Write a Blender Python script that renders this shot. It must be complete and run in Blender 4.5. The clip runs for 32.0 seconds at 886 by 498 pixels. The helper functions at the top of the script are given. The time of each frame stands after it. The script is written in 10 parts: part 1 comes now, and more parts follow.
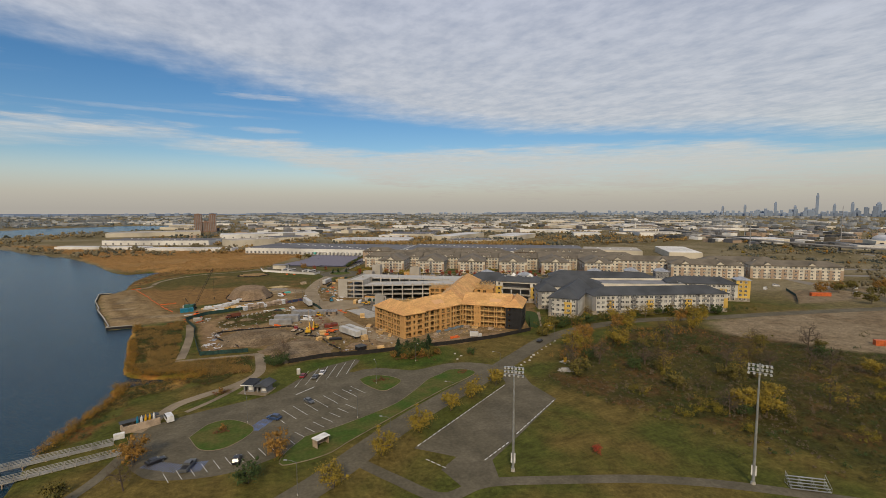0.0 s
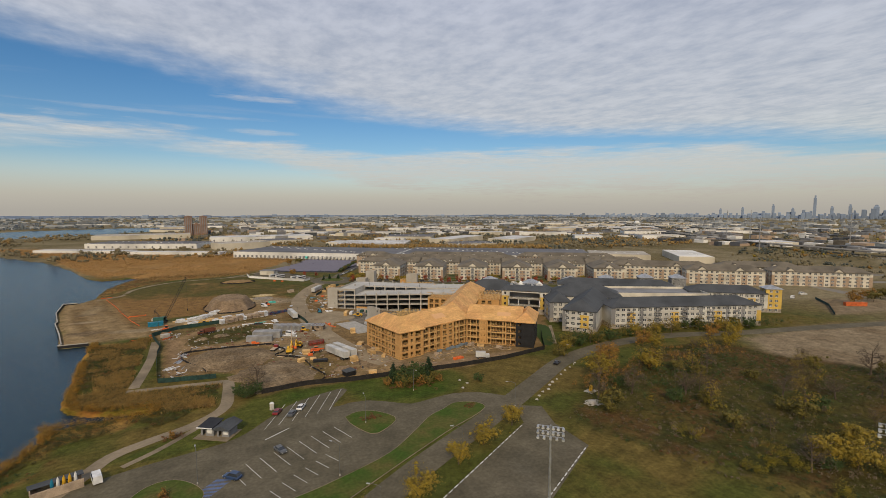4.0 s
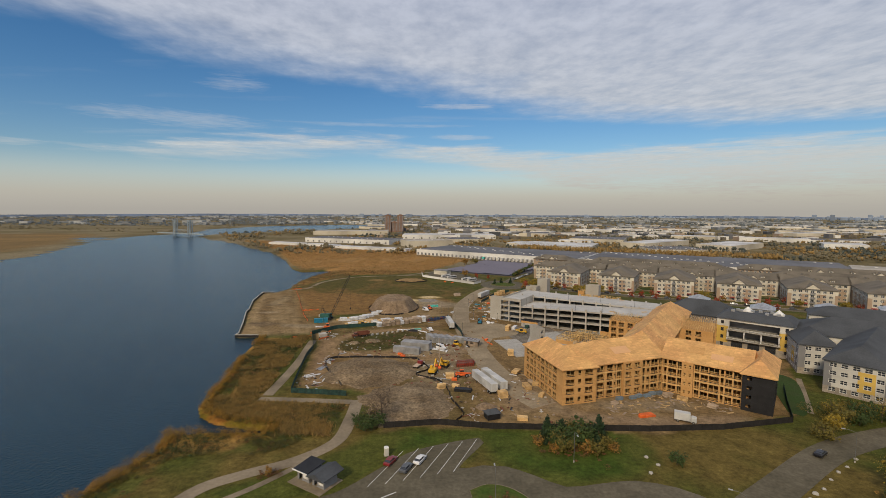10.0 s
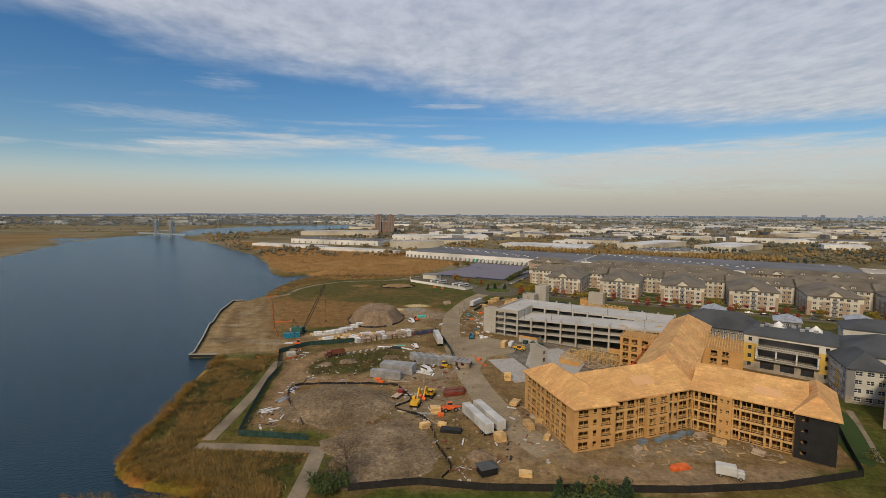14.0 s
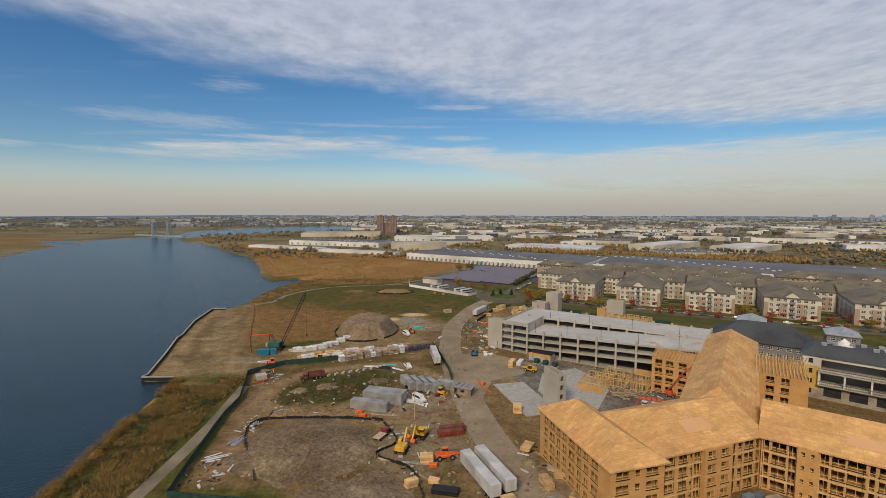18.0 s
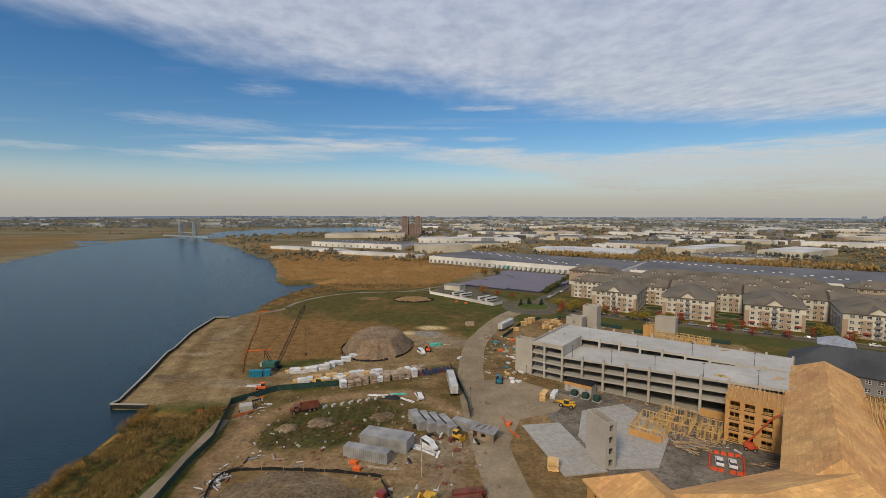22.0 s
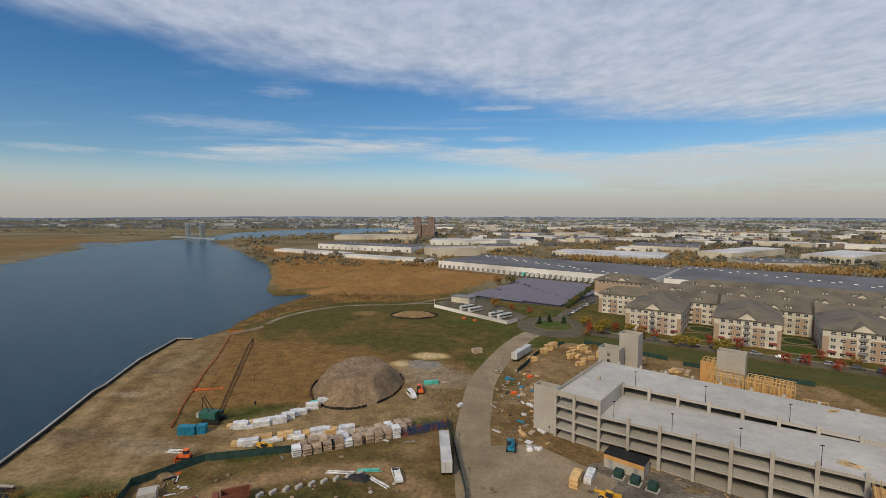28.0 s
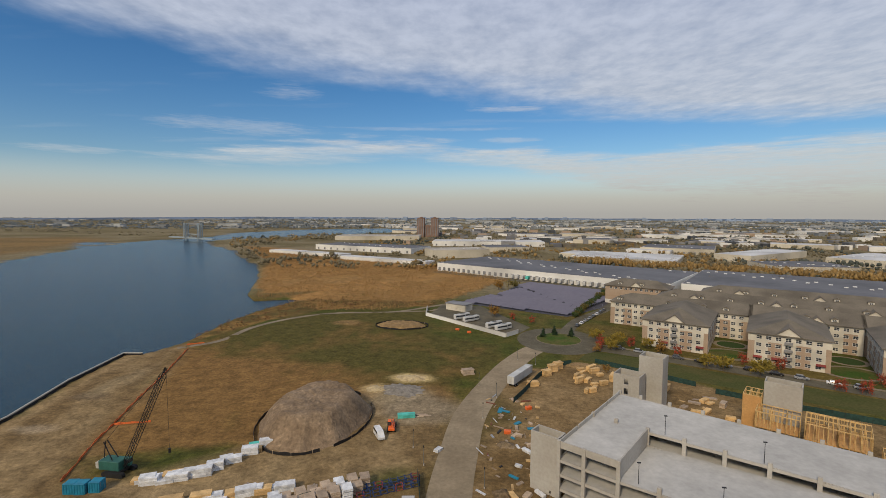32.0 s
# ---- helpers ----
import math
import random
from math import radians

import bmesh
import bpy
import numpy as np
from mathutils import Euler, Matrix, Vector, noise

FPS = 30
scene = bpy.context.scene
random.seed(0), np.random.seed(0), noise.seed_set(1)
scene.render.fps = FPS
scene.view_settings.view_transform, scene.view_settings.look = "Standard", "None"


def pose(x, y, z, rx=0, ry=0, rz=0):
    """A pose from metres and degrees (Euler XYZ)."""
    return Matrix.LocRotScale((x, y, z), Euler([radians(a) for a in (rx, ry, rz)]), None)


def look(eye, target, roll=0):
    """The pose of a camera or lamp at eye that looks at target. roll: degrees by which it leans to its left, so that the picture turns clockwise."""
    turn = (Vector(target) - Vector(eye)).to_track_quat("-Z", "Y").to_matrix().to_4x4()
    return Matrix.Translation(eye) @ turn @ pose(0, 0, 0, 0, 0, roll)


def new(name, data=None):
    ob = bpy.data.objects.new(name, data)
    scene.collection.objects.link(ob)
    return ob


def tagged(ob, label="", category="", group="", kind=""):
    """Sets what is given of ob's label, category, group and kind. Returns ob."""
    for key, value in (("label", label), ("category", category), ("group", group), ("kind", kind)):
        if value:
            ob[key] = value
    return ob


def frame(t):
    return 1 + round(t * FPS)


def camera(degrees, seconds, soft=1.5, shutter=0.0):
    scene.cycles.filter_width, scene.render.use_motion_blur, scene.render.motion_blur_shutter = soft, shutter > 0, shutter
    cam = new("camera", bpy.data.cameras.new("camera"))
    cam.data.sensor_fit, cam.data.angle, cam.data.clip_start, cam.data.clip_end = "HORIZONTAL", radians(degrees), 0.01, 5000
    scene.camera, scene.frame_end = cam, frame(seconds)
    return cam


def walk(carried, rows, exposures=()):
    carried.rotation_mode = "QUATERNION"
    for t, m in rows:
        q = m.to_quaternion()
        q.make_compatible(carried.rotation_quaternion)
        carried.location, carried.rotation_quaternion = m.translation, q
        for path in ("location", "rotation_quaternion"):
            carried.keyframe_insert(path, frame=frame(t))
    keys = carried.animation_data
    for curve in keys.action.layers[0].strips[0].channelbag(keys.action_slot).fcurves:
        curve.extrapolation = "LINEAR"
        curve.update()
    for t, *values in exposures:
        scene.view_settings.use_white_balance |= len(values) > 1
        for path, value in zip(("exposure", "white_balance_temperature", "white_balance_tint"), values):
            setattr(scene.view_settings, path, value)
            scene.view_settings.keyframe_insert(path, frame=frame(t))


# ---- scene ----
cam = camera(87.51, 32.0, soft=0.5)
PATH = [
    (0, (-31.71, -93.28, 65.66), (6.00, -1.08, 56.89), -0.06),
    (0.5, (-30.44, -89.72, 65.51), (6.72, 2.71, 56.76), -0.05),
    (1, (-29.16, -85.92, 65.41), (7.88, 6.56, 56.76), -0.02),
    (1.5, (-27.83, -82.10, 65.29), (9.17, 10.40, 56.68), -0.02),
    (2, (-26.46, -78.31, 65.22), (10.19, 14.34, 56.73), -0.00),
    (2.5, (-25.21, -74.61, 65.18), (10.68, 18.35, 56.71), -0.01),
    (4.5, (-20.88, -59.96, 65.13), (20.94, 30.52, 57.10), -0.05),
    (5, (-19.56, -56.67, 65.14), (26.84, 31.56, 57.18), -0.00),
    (5.5, (-18.18, -53.80, 65.23), (28.77, 34.13, 57.24), -0.00),
    (6, (-16.74, -51.23, 65.55), (38.68, 31.63, 57.64), -0.04),
    (6.5, (-14.99, -48.62, 65.95), (43.06, 32.42, 58.01), -0.04),
    (7, (-13.00, -45.55, 66.20), (45.54, 35.13, 58.27), -0.06),
    (7.5, (-10.71, -41.97, 66.04), (47.50, 38.94, 58.05), -0.03),
    (8, (-8.32, -37.78, 65.54), (35.71, 51.65, 57.49), -0.03),
    (8.5, (-6.08, -33.38, 64.96), (24.04, 61.63, 56.83), -0.01),
    (9, (-4.17, -29.17, 64.43), (8.71, 69.66, 56.20), 0.10),
    (9.5, (-2.85, -25.50, 64.09), (6.18, 73.75, 55.82), 0.10),
    (10, (-1.89, -22.17, 63.96), (-2.52, 77.48, 55.64), 0.23),
    (10.5, (-1.27, -18.89, 63.91), (-5.13, 80.69, 55.54), 0.24),
    (11, (-0.89, -15.46, 63.90), (-5.82, 84.06, 55.51), 0.30),
    (11.5, (-0.66, -11.85, 63.84), (-5.53, 87.68, 55.46), 0.31),
    (12, (-0.45, -7.96, 63.86), (-3.67, 91.64, 55.50), 0.36),
    (12.5, (-0.28, -4.00, 63.88), (-1.95, 95.64, 55.50), 0.35),
    (13, (0.00, 0.00, 64.00), (0.00, 99.65, 55.65), 0.37),
    (13.5, (0.25, 3.97, 64.09), (1.01, 103.62, 55.73), 0.35),
    (14, (0.49, 8.06, 64.10), (1.49, 107.70, 55.76), 0.28),
    (14.5, (0.78, 12.04, 63.92), (1.97, 111.68, 55.58), 0.23),
    (16.5, (2.62, 27.67, 63.08), (3.64, 127.32, 54.86), 0.14),
    (17, (3.06, 31.69, 62.86), (3.92, 131.36, 54.70), 0.16),
    (17.5, (3.43, 35.54, 62.61), (4.04, 135.20, 54.45), 0.07),
    (18, (3.89, 39.27, 62.42), (3.83, 138.94, 54.30), 0.08),
    (18.5, (4.32, 43.06, 62.26), (2.58, 142.72, 54.15), 0.10),
    (19, (4.64, 46.97, 62.14), (1.02, 146.57, 54.06), 0.12),
    (19.5, (4.96, 50.90, 62.05), (0.42, 150.47, 54.01), 0.15),
    (20, (5.19, 54.77, 62.08), (-0.13, 154.30, 54.09), 0.16),
    (20.5, (5.38, 58.48, 62.13), (-0.27, 158.00, 54.14), 0.17),
    (21, (5.68, 62.11, 62.17), (0.05, 161.64, 54.19), 0.17),
    (21.5, (6.08, 65.75, 62.26), (0.31, 165.27, 54.33), 0.20),
    (22, (6.47, 69.45, 62.40), (0.65, 168.97, 54.48), 0.14),
    (22.5, (6.97, 73.18, 62.61), (0.87, 172.67, 54.66), 0.19),
    (23, (7.33, 76.92, 62.82), (0.74, 176.38, 54.92), 0.17),
    (23.5, (7.73, 80.58, 63.04), (0.46, 180.00, 55.11), 0.21),
    (24, (7.97, 84.24, 63.20), (0.28, 183.64, 55.32), 0.17),
    (24.5, (8.26, 88.02, 63.32), (0.30, 187.39, 55.41), 0.18),
    (25, (8.52, 92.05, 63.39), (0.54, 191.41, 55.49), 0.13),
    (25.5, (8.83, 96.20, 63.43), (0.73, 195.56, 55.54), 0.11),
    (27.5, (10.13, 112.18, 63.28), (1.21, 211.47, 55.38), 0.06),
    (28, (10.53, 116.08, 63.20), (1.17, 215.33, 55.34), 0.05),
    (28.5, (11.03, 119.90, 63.00), (1.71, 219.16, 55.17), 0.02),
    (29, (11.71, 123.66, 62.77), (2.25, 222.91, 54.98), 0.10),
    (29.5, (12.45, 127.51, 62.55), (2.90, 226.75, 54.80), 0.10),
    (30, (13.22, 131.50, 62.30), (3.52, 230.74, 54.63), 0.12),
    (30.5, (13.95, 135.65, 61.99), (3.91, 234.85, 54.24), 0.13),
    (31, (14.67, 139.98, 61.77), (4.53, 239.17, 54.10), 0.08),
    (31.5, (15.46, 144.38, 61.58), (5.03, 243.53, 53.89), 0.17),
    (32, (16.09, 148.73, 61.26), (5.17, 247.83, 53.59), 0.17),
]
walk(cam, [(t, look(eye, target, roll)) for t, eye, target, roll in PATH],
     exposures=[(0, 0.0, 6500, 10), (8, 0.0, 6490, 10), (10.5, 0.0, 6430, 10), (13.5, 0.0, 6490, 10), (17, 0.0, 6390, 10), (19, 0.0, 6360, 10), (22, 0.0, 6260, 10), (25, 0.0, 6180, 10), (32, 0.0, 6160, 10)])

# ---- light ----
SUN_EL, SUN_AZ = radians(36), radians(205)  # azimuth clockwise from +y: the sun stands behind the camera
world = bpy.data.worlds.new("sky")
scene.world = world
world.use_nodes = True
wt = world.node_tree
wt.nodes.clear()


def wnode(kind):
    return wt.nodes.new(kind)


def wmath(op, a, b=None, clamp=False):
    n = wnode("ShaderNodeMath")
    n.operation, n.use_clamp = op, clamp
    for i, v in enumerate((a, b)):
        if v is None:
            continue
        if isinstance(v, (int, float)):
            n.inputs[i].default_value = v
        else:
            wt.links.new(v, n.inputs[i])
    return n.outputs[0]


def wrange(v, lo, hi):
    n = wnode("ShaderNodeMapRange")
    n.interpolation_type = "SMOOTHSTEP"
    n.inputs["From Min"].default_value, n.inputs["From Max"].default_value = lo, hi
    wt.links.new(v, n.inputs["Value"])
    return n.outputs["Result"]


def wnoise(vec, scale, detail, rough=0.55):
    n = wnode("ShaderNodeTexNoise")
    n.inputs["Scale"].default_value, n.inputs["Detail"].default_value, n.inputs["Roughness"].default_value = scale, detail, rough
    wt.links.new(vec, n.inputs["Vector"])
    return n.outputs["Fac"]


def wcurve(v, pts):
    """A height over v, through the given points."""
    n = wnode("ShaderNodeFloatCurve")
    c = n.mapping.curves[0]
    n.mapping.clip_min_y, n.mapping.clip_max_y, n.mapping.clip_min_x, n.mapping.clip_max_x = -20, 20, -20, 20
    while len(c.points) < len(pts):
        c.points.new(0, 0)
    for p, (x, y) in zip(c.points, pts):
        p.location = x, y
    n.mapping.update()
    wt.links.new(v, n.inputs["Value"])
    return n.outputs[0]


w_dir = wnode("ShaderNodeTexCoord").outputs["Generated"]
w_sep = wnode("ShaderNodeSeparateXYZ")
wt.links.new(w_dir, w_sep.inputs[0])
w_up = wmath("MAXIMUM", w_sep.outputs[2], 0.02)
w_px, w_py = wmath("DIVIDE", w_sep.outputs[0], w_up), wmath("DIVIDE", w_sep.outputs[1], w_up)
w_comb = wnode("ShaderNodeCombineXYZ")
wt.links.new(w_px, w_comb.inputs[0])
wt.links.new(w_py, w_comb.inputs[1])
w_plane = w_comb.outputs[0]
# streaks run with the wind, from left to right
w_map = wnode("ShaderNodeMapping")
w_map.inputs["Scale"].default_value = (0.35, 1.0, 1.0)
w_map.inputs["Rotation"].default_value = (0, 0, radians(-8))
wt.links.new(w_plane, w_map.inputs["Vector"])
w_streak = w_map.outputs[0]
w_cm = wnode("ShaderNodeMapping")
w_cm.inputs["Scale"].default_value = (1.0, 0.7, 1.0)
wt.links.new(w_plane, w_cm.inputs["Vector"])
w_cell = w_cm.outputs[0]
n_mid, n_fine = wnoise(w_streak, 1.1, 6, 0.58), wnoise(w_cell, 7.0, 4, 0.62)
n_puff = wnoise(w_cell, 3.0, 4, 0.6)
w_az = wmath("ARCTAN2", w_sep.outputs[0], w_sep.outputs[1])
w_el = w_sep.outputs[2]
w_low = wnode("ShaderNodeCombineXYZ")
wt.links.new(wmath("MULTIPLY", w_az, 6.0), w_low.inputs[0])
wt.links.new(wmath("MULTIPLY", w_el, 60.0), w_low.inputs[1])
n_low, n_rip = wnoise(w_low.outputs[0], 1.0, 6, 0.6), wnoise(w_low.outputs[0], 7.0, 2, 0.5)
def wlens(az, el, ra, re, amp):
    """A small separate cloud about a bearing and a height."""
    a, e = wmath("DIVIDE", wmath("SUBTRACT", w_az, az), ra), wmath("DIVIDE", wmath("SUBTRACT", w_el, el), re)
    d = wmath("ADD", wmath("MULTIPLY", a, a), wmath("MULTIPLY", e, e))
    d = wmath("ADD", wmath("SUBTRACT", 1.0, d), wmath("MULTIPLY", wmath("SUBTRACT", wmath("ADD", wmath("MULTIPLY", n_low, 0.7), wmath("MULTIPLY", n_rip, 0.3)), 0.5), 5.0))
    return wmath("MULTIPLY", wrange(d, -0.4, 1.5), amp)


# the far edge of the high sheet, as a height in y over x
w_edge = wcurve(wmath("MULTIPLY", w_px, 0.1), [(-2.0, -0.40), (-0.32, 0.07), (-0.22, 0.215), (-0.186, 0.27), (-0.122, 0.335), (-0.05, 0.37), (0.025, 0.435), (0.112, 0.495), (0.2, 0.53), (0.295, 0.535), (0.416, 0.495), (0.51, 0.445), (0.58, 0.41), (0.72, 0.40), (0.8, 0.36), (1.2, 0.1), (2.0, -0.4)])
w_edge = wmath("MULTIPLY", w_edge, 10.0)
w_in = wmath("SUBTRACT", w_edge, w_py)
w_in = wmath("ADD", w_in, wmath("MULTIPLY", wmath("SUBTRACT", n_mid, 0.5), 1.5))
w_in = wmath("ADD", w_in, wmath("MULTIPLY", wmath("SUBTRACT", n_puff, 0.5), 0.9))
w_sheet = wrange(w_in, -0.55, 0.95)
w_sheet = wmath("MULTIPLY", w_sheet, wmath("ADD", 0.56, wmath("MULTIPLY", wmath("ADD", wmath("MULTIPLY", n_puff, 0.7), n_fine), 0.46)), True)
# a small blue break in the sheet
brk = wlens(1.175, 0.335, 0.06, 0.024, 0.85)
w_sheet = wmath("MULTIPLY", w_sheet, wmath("SUBTRACT", 1.0, brk))
# the long low streak beyond the gap, as two heights over the bearing
w_b = wmath("MULTIPLY", w_az, 1.0)
w_top = wcurve(w_b, [(-1.2, 0.08), (-0.79, 0.092), (-0.70, 0.095), (-0.60, 0.114), (-0.47, 0.140), (-0.21, 0.156), (-0.12, 0.152), (0.10, 0.130), (0.21, 0.127), (0.35, 0.125), (0.47, 0.126), (0.72, 0.129), (0.94, 0.124), (1.06, 0.110), (1.15, 0.095), (1.6, 0.09)])
w_bot = wcurve(w_b, [(-1.2, 0.08), (-0.79, 0.088), (-0.60, 0.086), (-0.47, 0.091), (-0.30, 0.105), (-0.16, 0.115), (-0.10, 0.100), (-0.02, 0.091), (0.05, 0.081), (0.21, 0.040), (0.35, 0.0), (1.6, 0.0)])
w_wob = wmath("MULTIPLY", wmath("SUBTRACT", n_low, 0.5), 0.060)
w_band = wmath("MULTIPLY", wrange(wmath("ADD", wmath("SUBTRACT", w_top, w_el), w_wob), -0.006, 0.020), wrange(wmath("ADD", wmath("SUBTRACT", w_el, w_bot), w_wob), -0.014, 0.045))
w_band = wmath("MULTIPLY", w_band, wmath("ADD", 0.05, wmath("MULTIPLY", wmath("ADD", n_low, wmath("MULTIPLY", n_rip, 0.6)), 1.02)), True)


w_wisp = wmath("MULTIPLY", wrange(n_mid, 0.54, 0.82), 0.30)
for one in ((-0.42, 0.236, 0.06, 0.016, 0.36), (0.03, 0.214, 0.085, 0.006, 0.6), (-0.52, 0.165, 0.16, 0.016, 0.42), (0.03, 0.152, 0.07, 0.006, 0.45), (-0.78, 0.105, 0.07, 0.007, 0.5), (-0.15, 0.175, 0.22, 0.004, 0.3)):
    w_wisp = wmath("MAXIMUM", w_wisp, wlens(*one))
w_veil = wmath("MULTIPLY", wrange(wmath("MULTIPLY", w_el, -1.0), -0.115, -0.015), 0.93)
w_cover = wmath("MAXIMUM", wmath("MAXIMUM", w_sheet, w_band), wmath("MAXIMUM", w_wisp, w_veil))
# cloud colour: cool white above, warm haze low down
w_ramp = wnode("ShaderNodeValToRGB")
w_ramp.color_ramp.elements[0].position, w_ramp.color_ramp.elements[0].color = 0.0, (0.425, 0.395, 0.352, 1)
w_ramp.color_ramp.elements[1].position, w_ramp.color_ramp.elements[1].color = 0.42, (0.48, 0.515, 0.615, 1)
for pos, col in ((0.03, (0.50, 0.465, 0.40, 1)), (0.075, (0.565, 0.575, 0.54, 1)), (0.12, (0.57, 0.605, 0.61, 1)), (0.18, (0.53, 0.56, 0.605, 1))):
    w_ramp.color_ramp.elements.new(pos).color = col
wt.links.new(w_sep.outputs[2], w_ramp.inputs[0])
w_shade = wnode("ShaderNodeMix")
w_shade.data_type, w_shade.blend_type = "RGBA", "MULTIPLY"
w_shade.inputs[0].default_value = 1.0
wt.links.new(w_ramp.outputs[0], w_shade.inputs["A"])
w_grey = wnode("ShaderNodeCombineColor")
w_fade = wrange(w_sep.outputs[2], 0.05, 0.16)
w_tex = wmath("SUBTRACT", wmath("ADD", wmath("MULTIPLY", n_fine, 0.5), wmath("MULTIPLY", n_puff, 0.5)), 0.5)
w_tex = wmath("ADD", 0.97, wmath("MULTIPLY", wmath("MULTIPLY", w_tex, w_fade), 0.62))
for i in range(3):
    wt.links.new(w_tex, w_grey.inputs[i])
wt.links.new(w_grey.outputs[0], w_shade.inputs["B"])
w_sky = wnode("ShaderNodeTexSky")
w_sky.sky_type, w_sky.sun_disc, w_sky.sun_elevation, w_sky.sun_rotation = "NISHITA", False, SUN_EL, SUN_AZ
w_sky.altitude, w_sky.air_density, w_sky.dust_density, w_sky.ozone_density = 60, 1.0, 0.6, 2.5
bg_sky, bg_cloud = wnode("ShaderNodeBackground"), wnode("ShaderNodeBackground")
bg_sky.inputs[1].default_value, bg_cloud.inputs[1].default_value = 0.085, 1.0
w_hsv = wnode("ShaderNodeHueSaturation")
w_hsv.inputs["Saturation"].default_value, w_hsv.inputs["Value"].default_value = 1.33, 1.02
w_hsv.inputs["Hue"].default_value = 0.502
wt.links.new(w_sky.outputs[0], w_hsv.inputs["Color"])
wt.links.new(w_hsv.outputs[0], bg_sky.inputs[0])
wt.links.new(w_shade.outputs["Result"], bg_cloud.inputs[0])
w_mix, w_out = wnode("ShaderNodeMixShader"), wnode("ShaderNodeOutputWorld")
wt.links.new(w_cover, w_mix.inputs[0])
wt.links.new(bg_sky.outputs[0], w_mix.inputs[1])
wt.links.new(bg_cloud.outputs[0], w_mix.inputs[2])
wt.links.new(w_mix.outputs[0], w_out.inputs[0])

sun_data = bpy.data.lights.new("sun", "SUN")
sun_data.energy, sun_data.angle, sun_data.color = 2.75, radians(10), (1.0, 0.80, 0.53)
sun = new("sun", sun_data)
sun.matrix_world = look(Vector((math.sin(SUN_AZ) * math.cos(SUN_EL), math.cos(SUN_AZ) * math.cos(SUN_EL), math.sin(SUN_EL))) * 300, (0, 0, 0))

# ---- materials ----
def mat(name, color, rough=0.8, metal=0.0, var=0.25, scale=0.5, fine=6.0, bump=0.0, color2=None, island=0.0, spec=0.3, attr=""):
    """A surface with colour variation at two scales, fine relief, and a change from piece to piece."""
    m = bpy.data.materials.new(name)
    m.use_nodes = True
    t = m.node_tree
    b = t.nodes["Principled BSDF"]
    b.inputs["Roughness"].default_value, b.inputs["Metallic"].default_value = rough, metal
    b.inputs["Specular IOR Level"].default_value = spec
    co = t.nodes.new("ShaderNodeTexCoord").outputs["Object"]
    if attr or island:
        co = t.nodes.new("ShaderNodeNewGeometry").outputs["Position"]
    big, small = t.nodes.new("ShaderNodeTexNoise"), t.nodes.new("ShaderNodeTexNoise")
    for n, s, d in ((big, scale, 4), (small, fine, 3)):
        n.inputs["Scale"].default_value, n.inputs["Detail"].default_value = s, d
        t.links.new(co, n.inputs["Vector"])
    mix = t.nodes.new("ShaderNodeMix")
    mix.data_type = "RGBA"
    c2 = color2 or tuple(v * 0.62 for v in color)
    mix.inputs["A"].default_value, mix.inputs["B"].default_value = (*color, 1), (*c2, 1)
    rng = t.nodes.new("ShaderNodeMapRange")
    rng.inputs["From Min"].default_value, rng.inputs["From Max"].default_value = 0.38, 0.68
    t.links.new(big.outputs["Fac"], rng.inputs["Value"])
    t.links.new(rng.outputs["Result"], mix.inputs["Factor"])
    out = mix.outputs["Result"]
    if attr:
        a = t.nodes.new("ShaderNodeAttribute")
        a.attribute_name = attr
        out = a.outputs["Color"]
    hsv = t.nodes.new("ShaderNodeHueSaturation")
    val = t.nodes.new("ShaderNodeMapRange")
    val.inputs["From Min"].default_value, val.inputs["From Max"].default_value = 0.25, 0.75
    val.inputs["To Min"].default_value, val.inputs["To Max"].default_value = 1 - var, 1 + var
    t.links.new(small.outputs["Fac"], val.inputs["Value"])
    v = val.outputs["Result"]
    if island:
        src = t.nodes.new("ShaderNodeObjectInfo").outputs["Random"] if island < 0 else t.nodes.new("ShaderNodeNewGeometry").outputs["Random Per Island"]
        r = t.nodes.new("ShaderNodeMapRange")
        r.inputs["To Min"].default_value, r.inputs["To Max"].default_value = 1 - abs(island), 1 + abs(island)
        t.links.new(src, r.inputs["Value"])
        k = t.nodes.new("ShaderNodeMath")
        k.operation = "MULTIPLY"
        t.links.new(v, k.inputs[0])
        t.links.new(r.outputs["Result"], k.inputs[1])
        v = k.outputs[0]
    t.links.new(v, hsv.inputs["Value"])
    t.links.new(out, hsv.inputs["Color"])
    t.links.new(hsv.outputs["Color"], b.inputs["Base Color"])
    if bump:
        bp = t.nodes.new("ShaderNodeBump")
        bp.inputs["Strength"].default_value, bp.inputs["Distance"].default_value = bump, 0.3
        t.links.new(small.outputs["Fac"], bp.inputs["Height"])
        t.links.new(bp.outputs[0], b.inputs["Normal"])
    return m


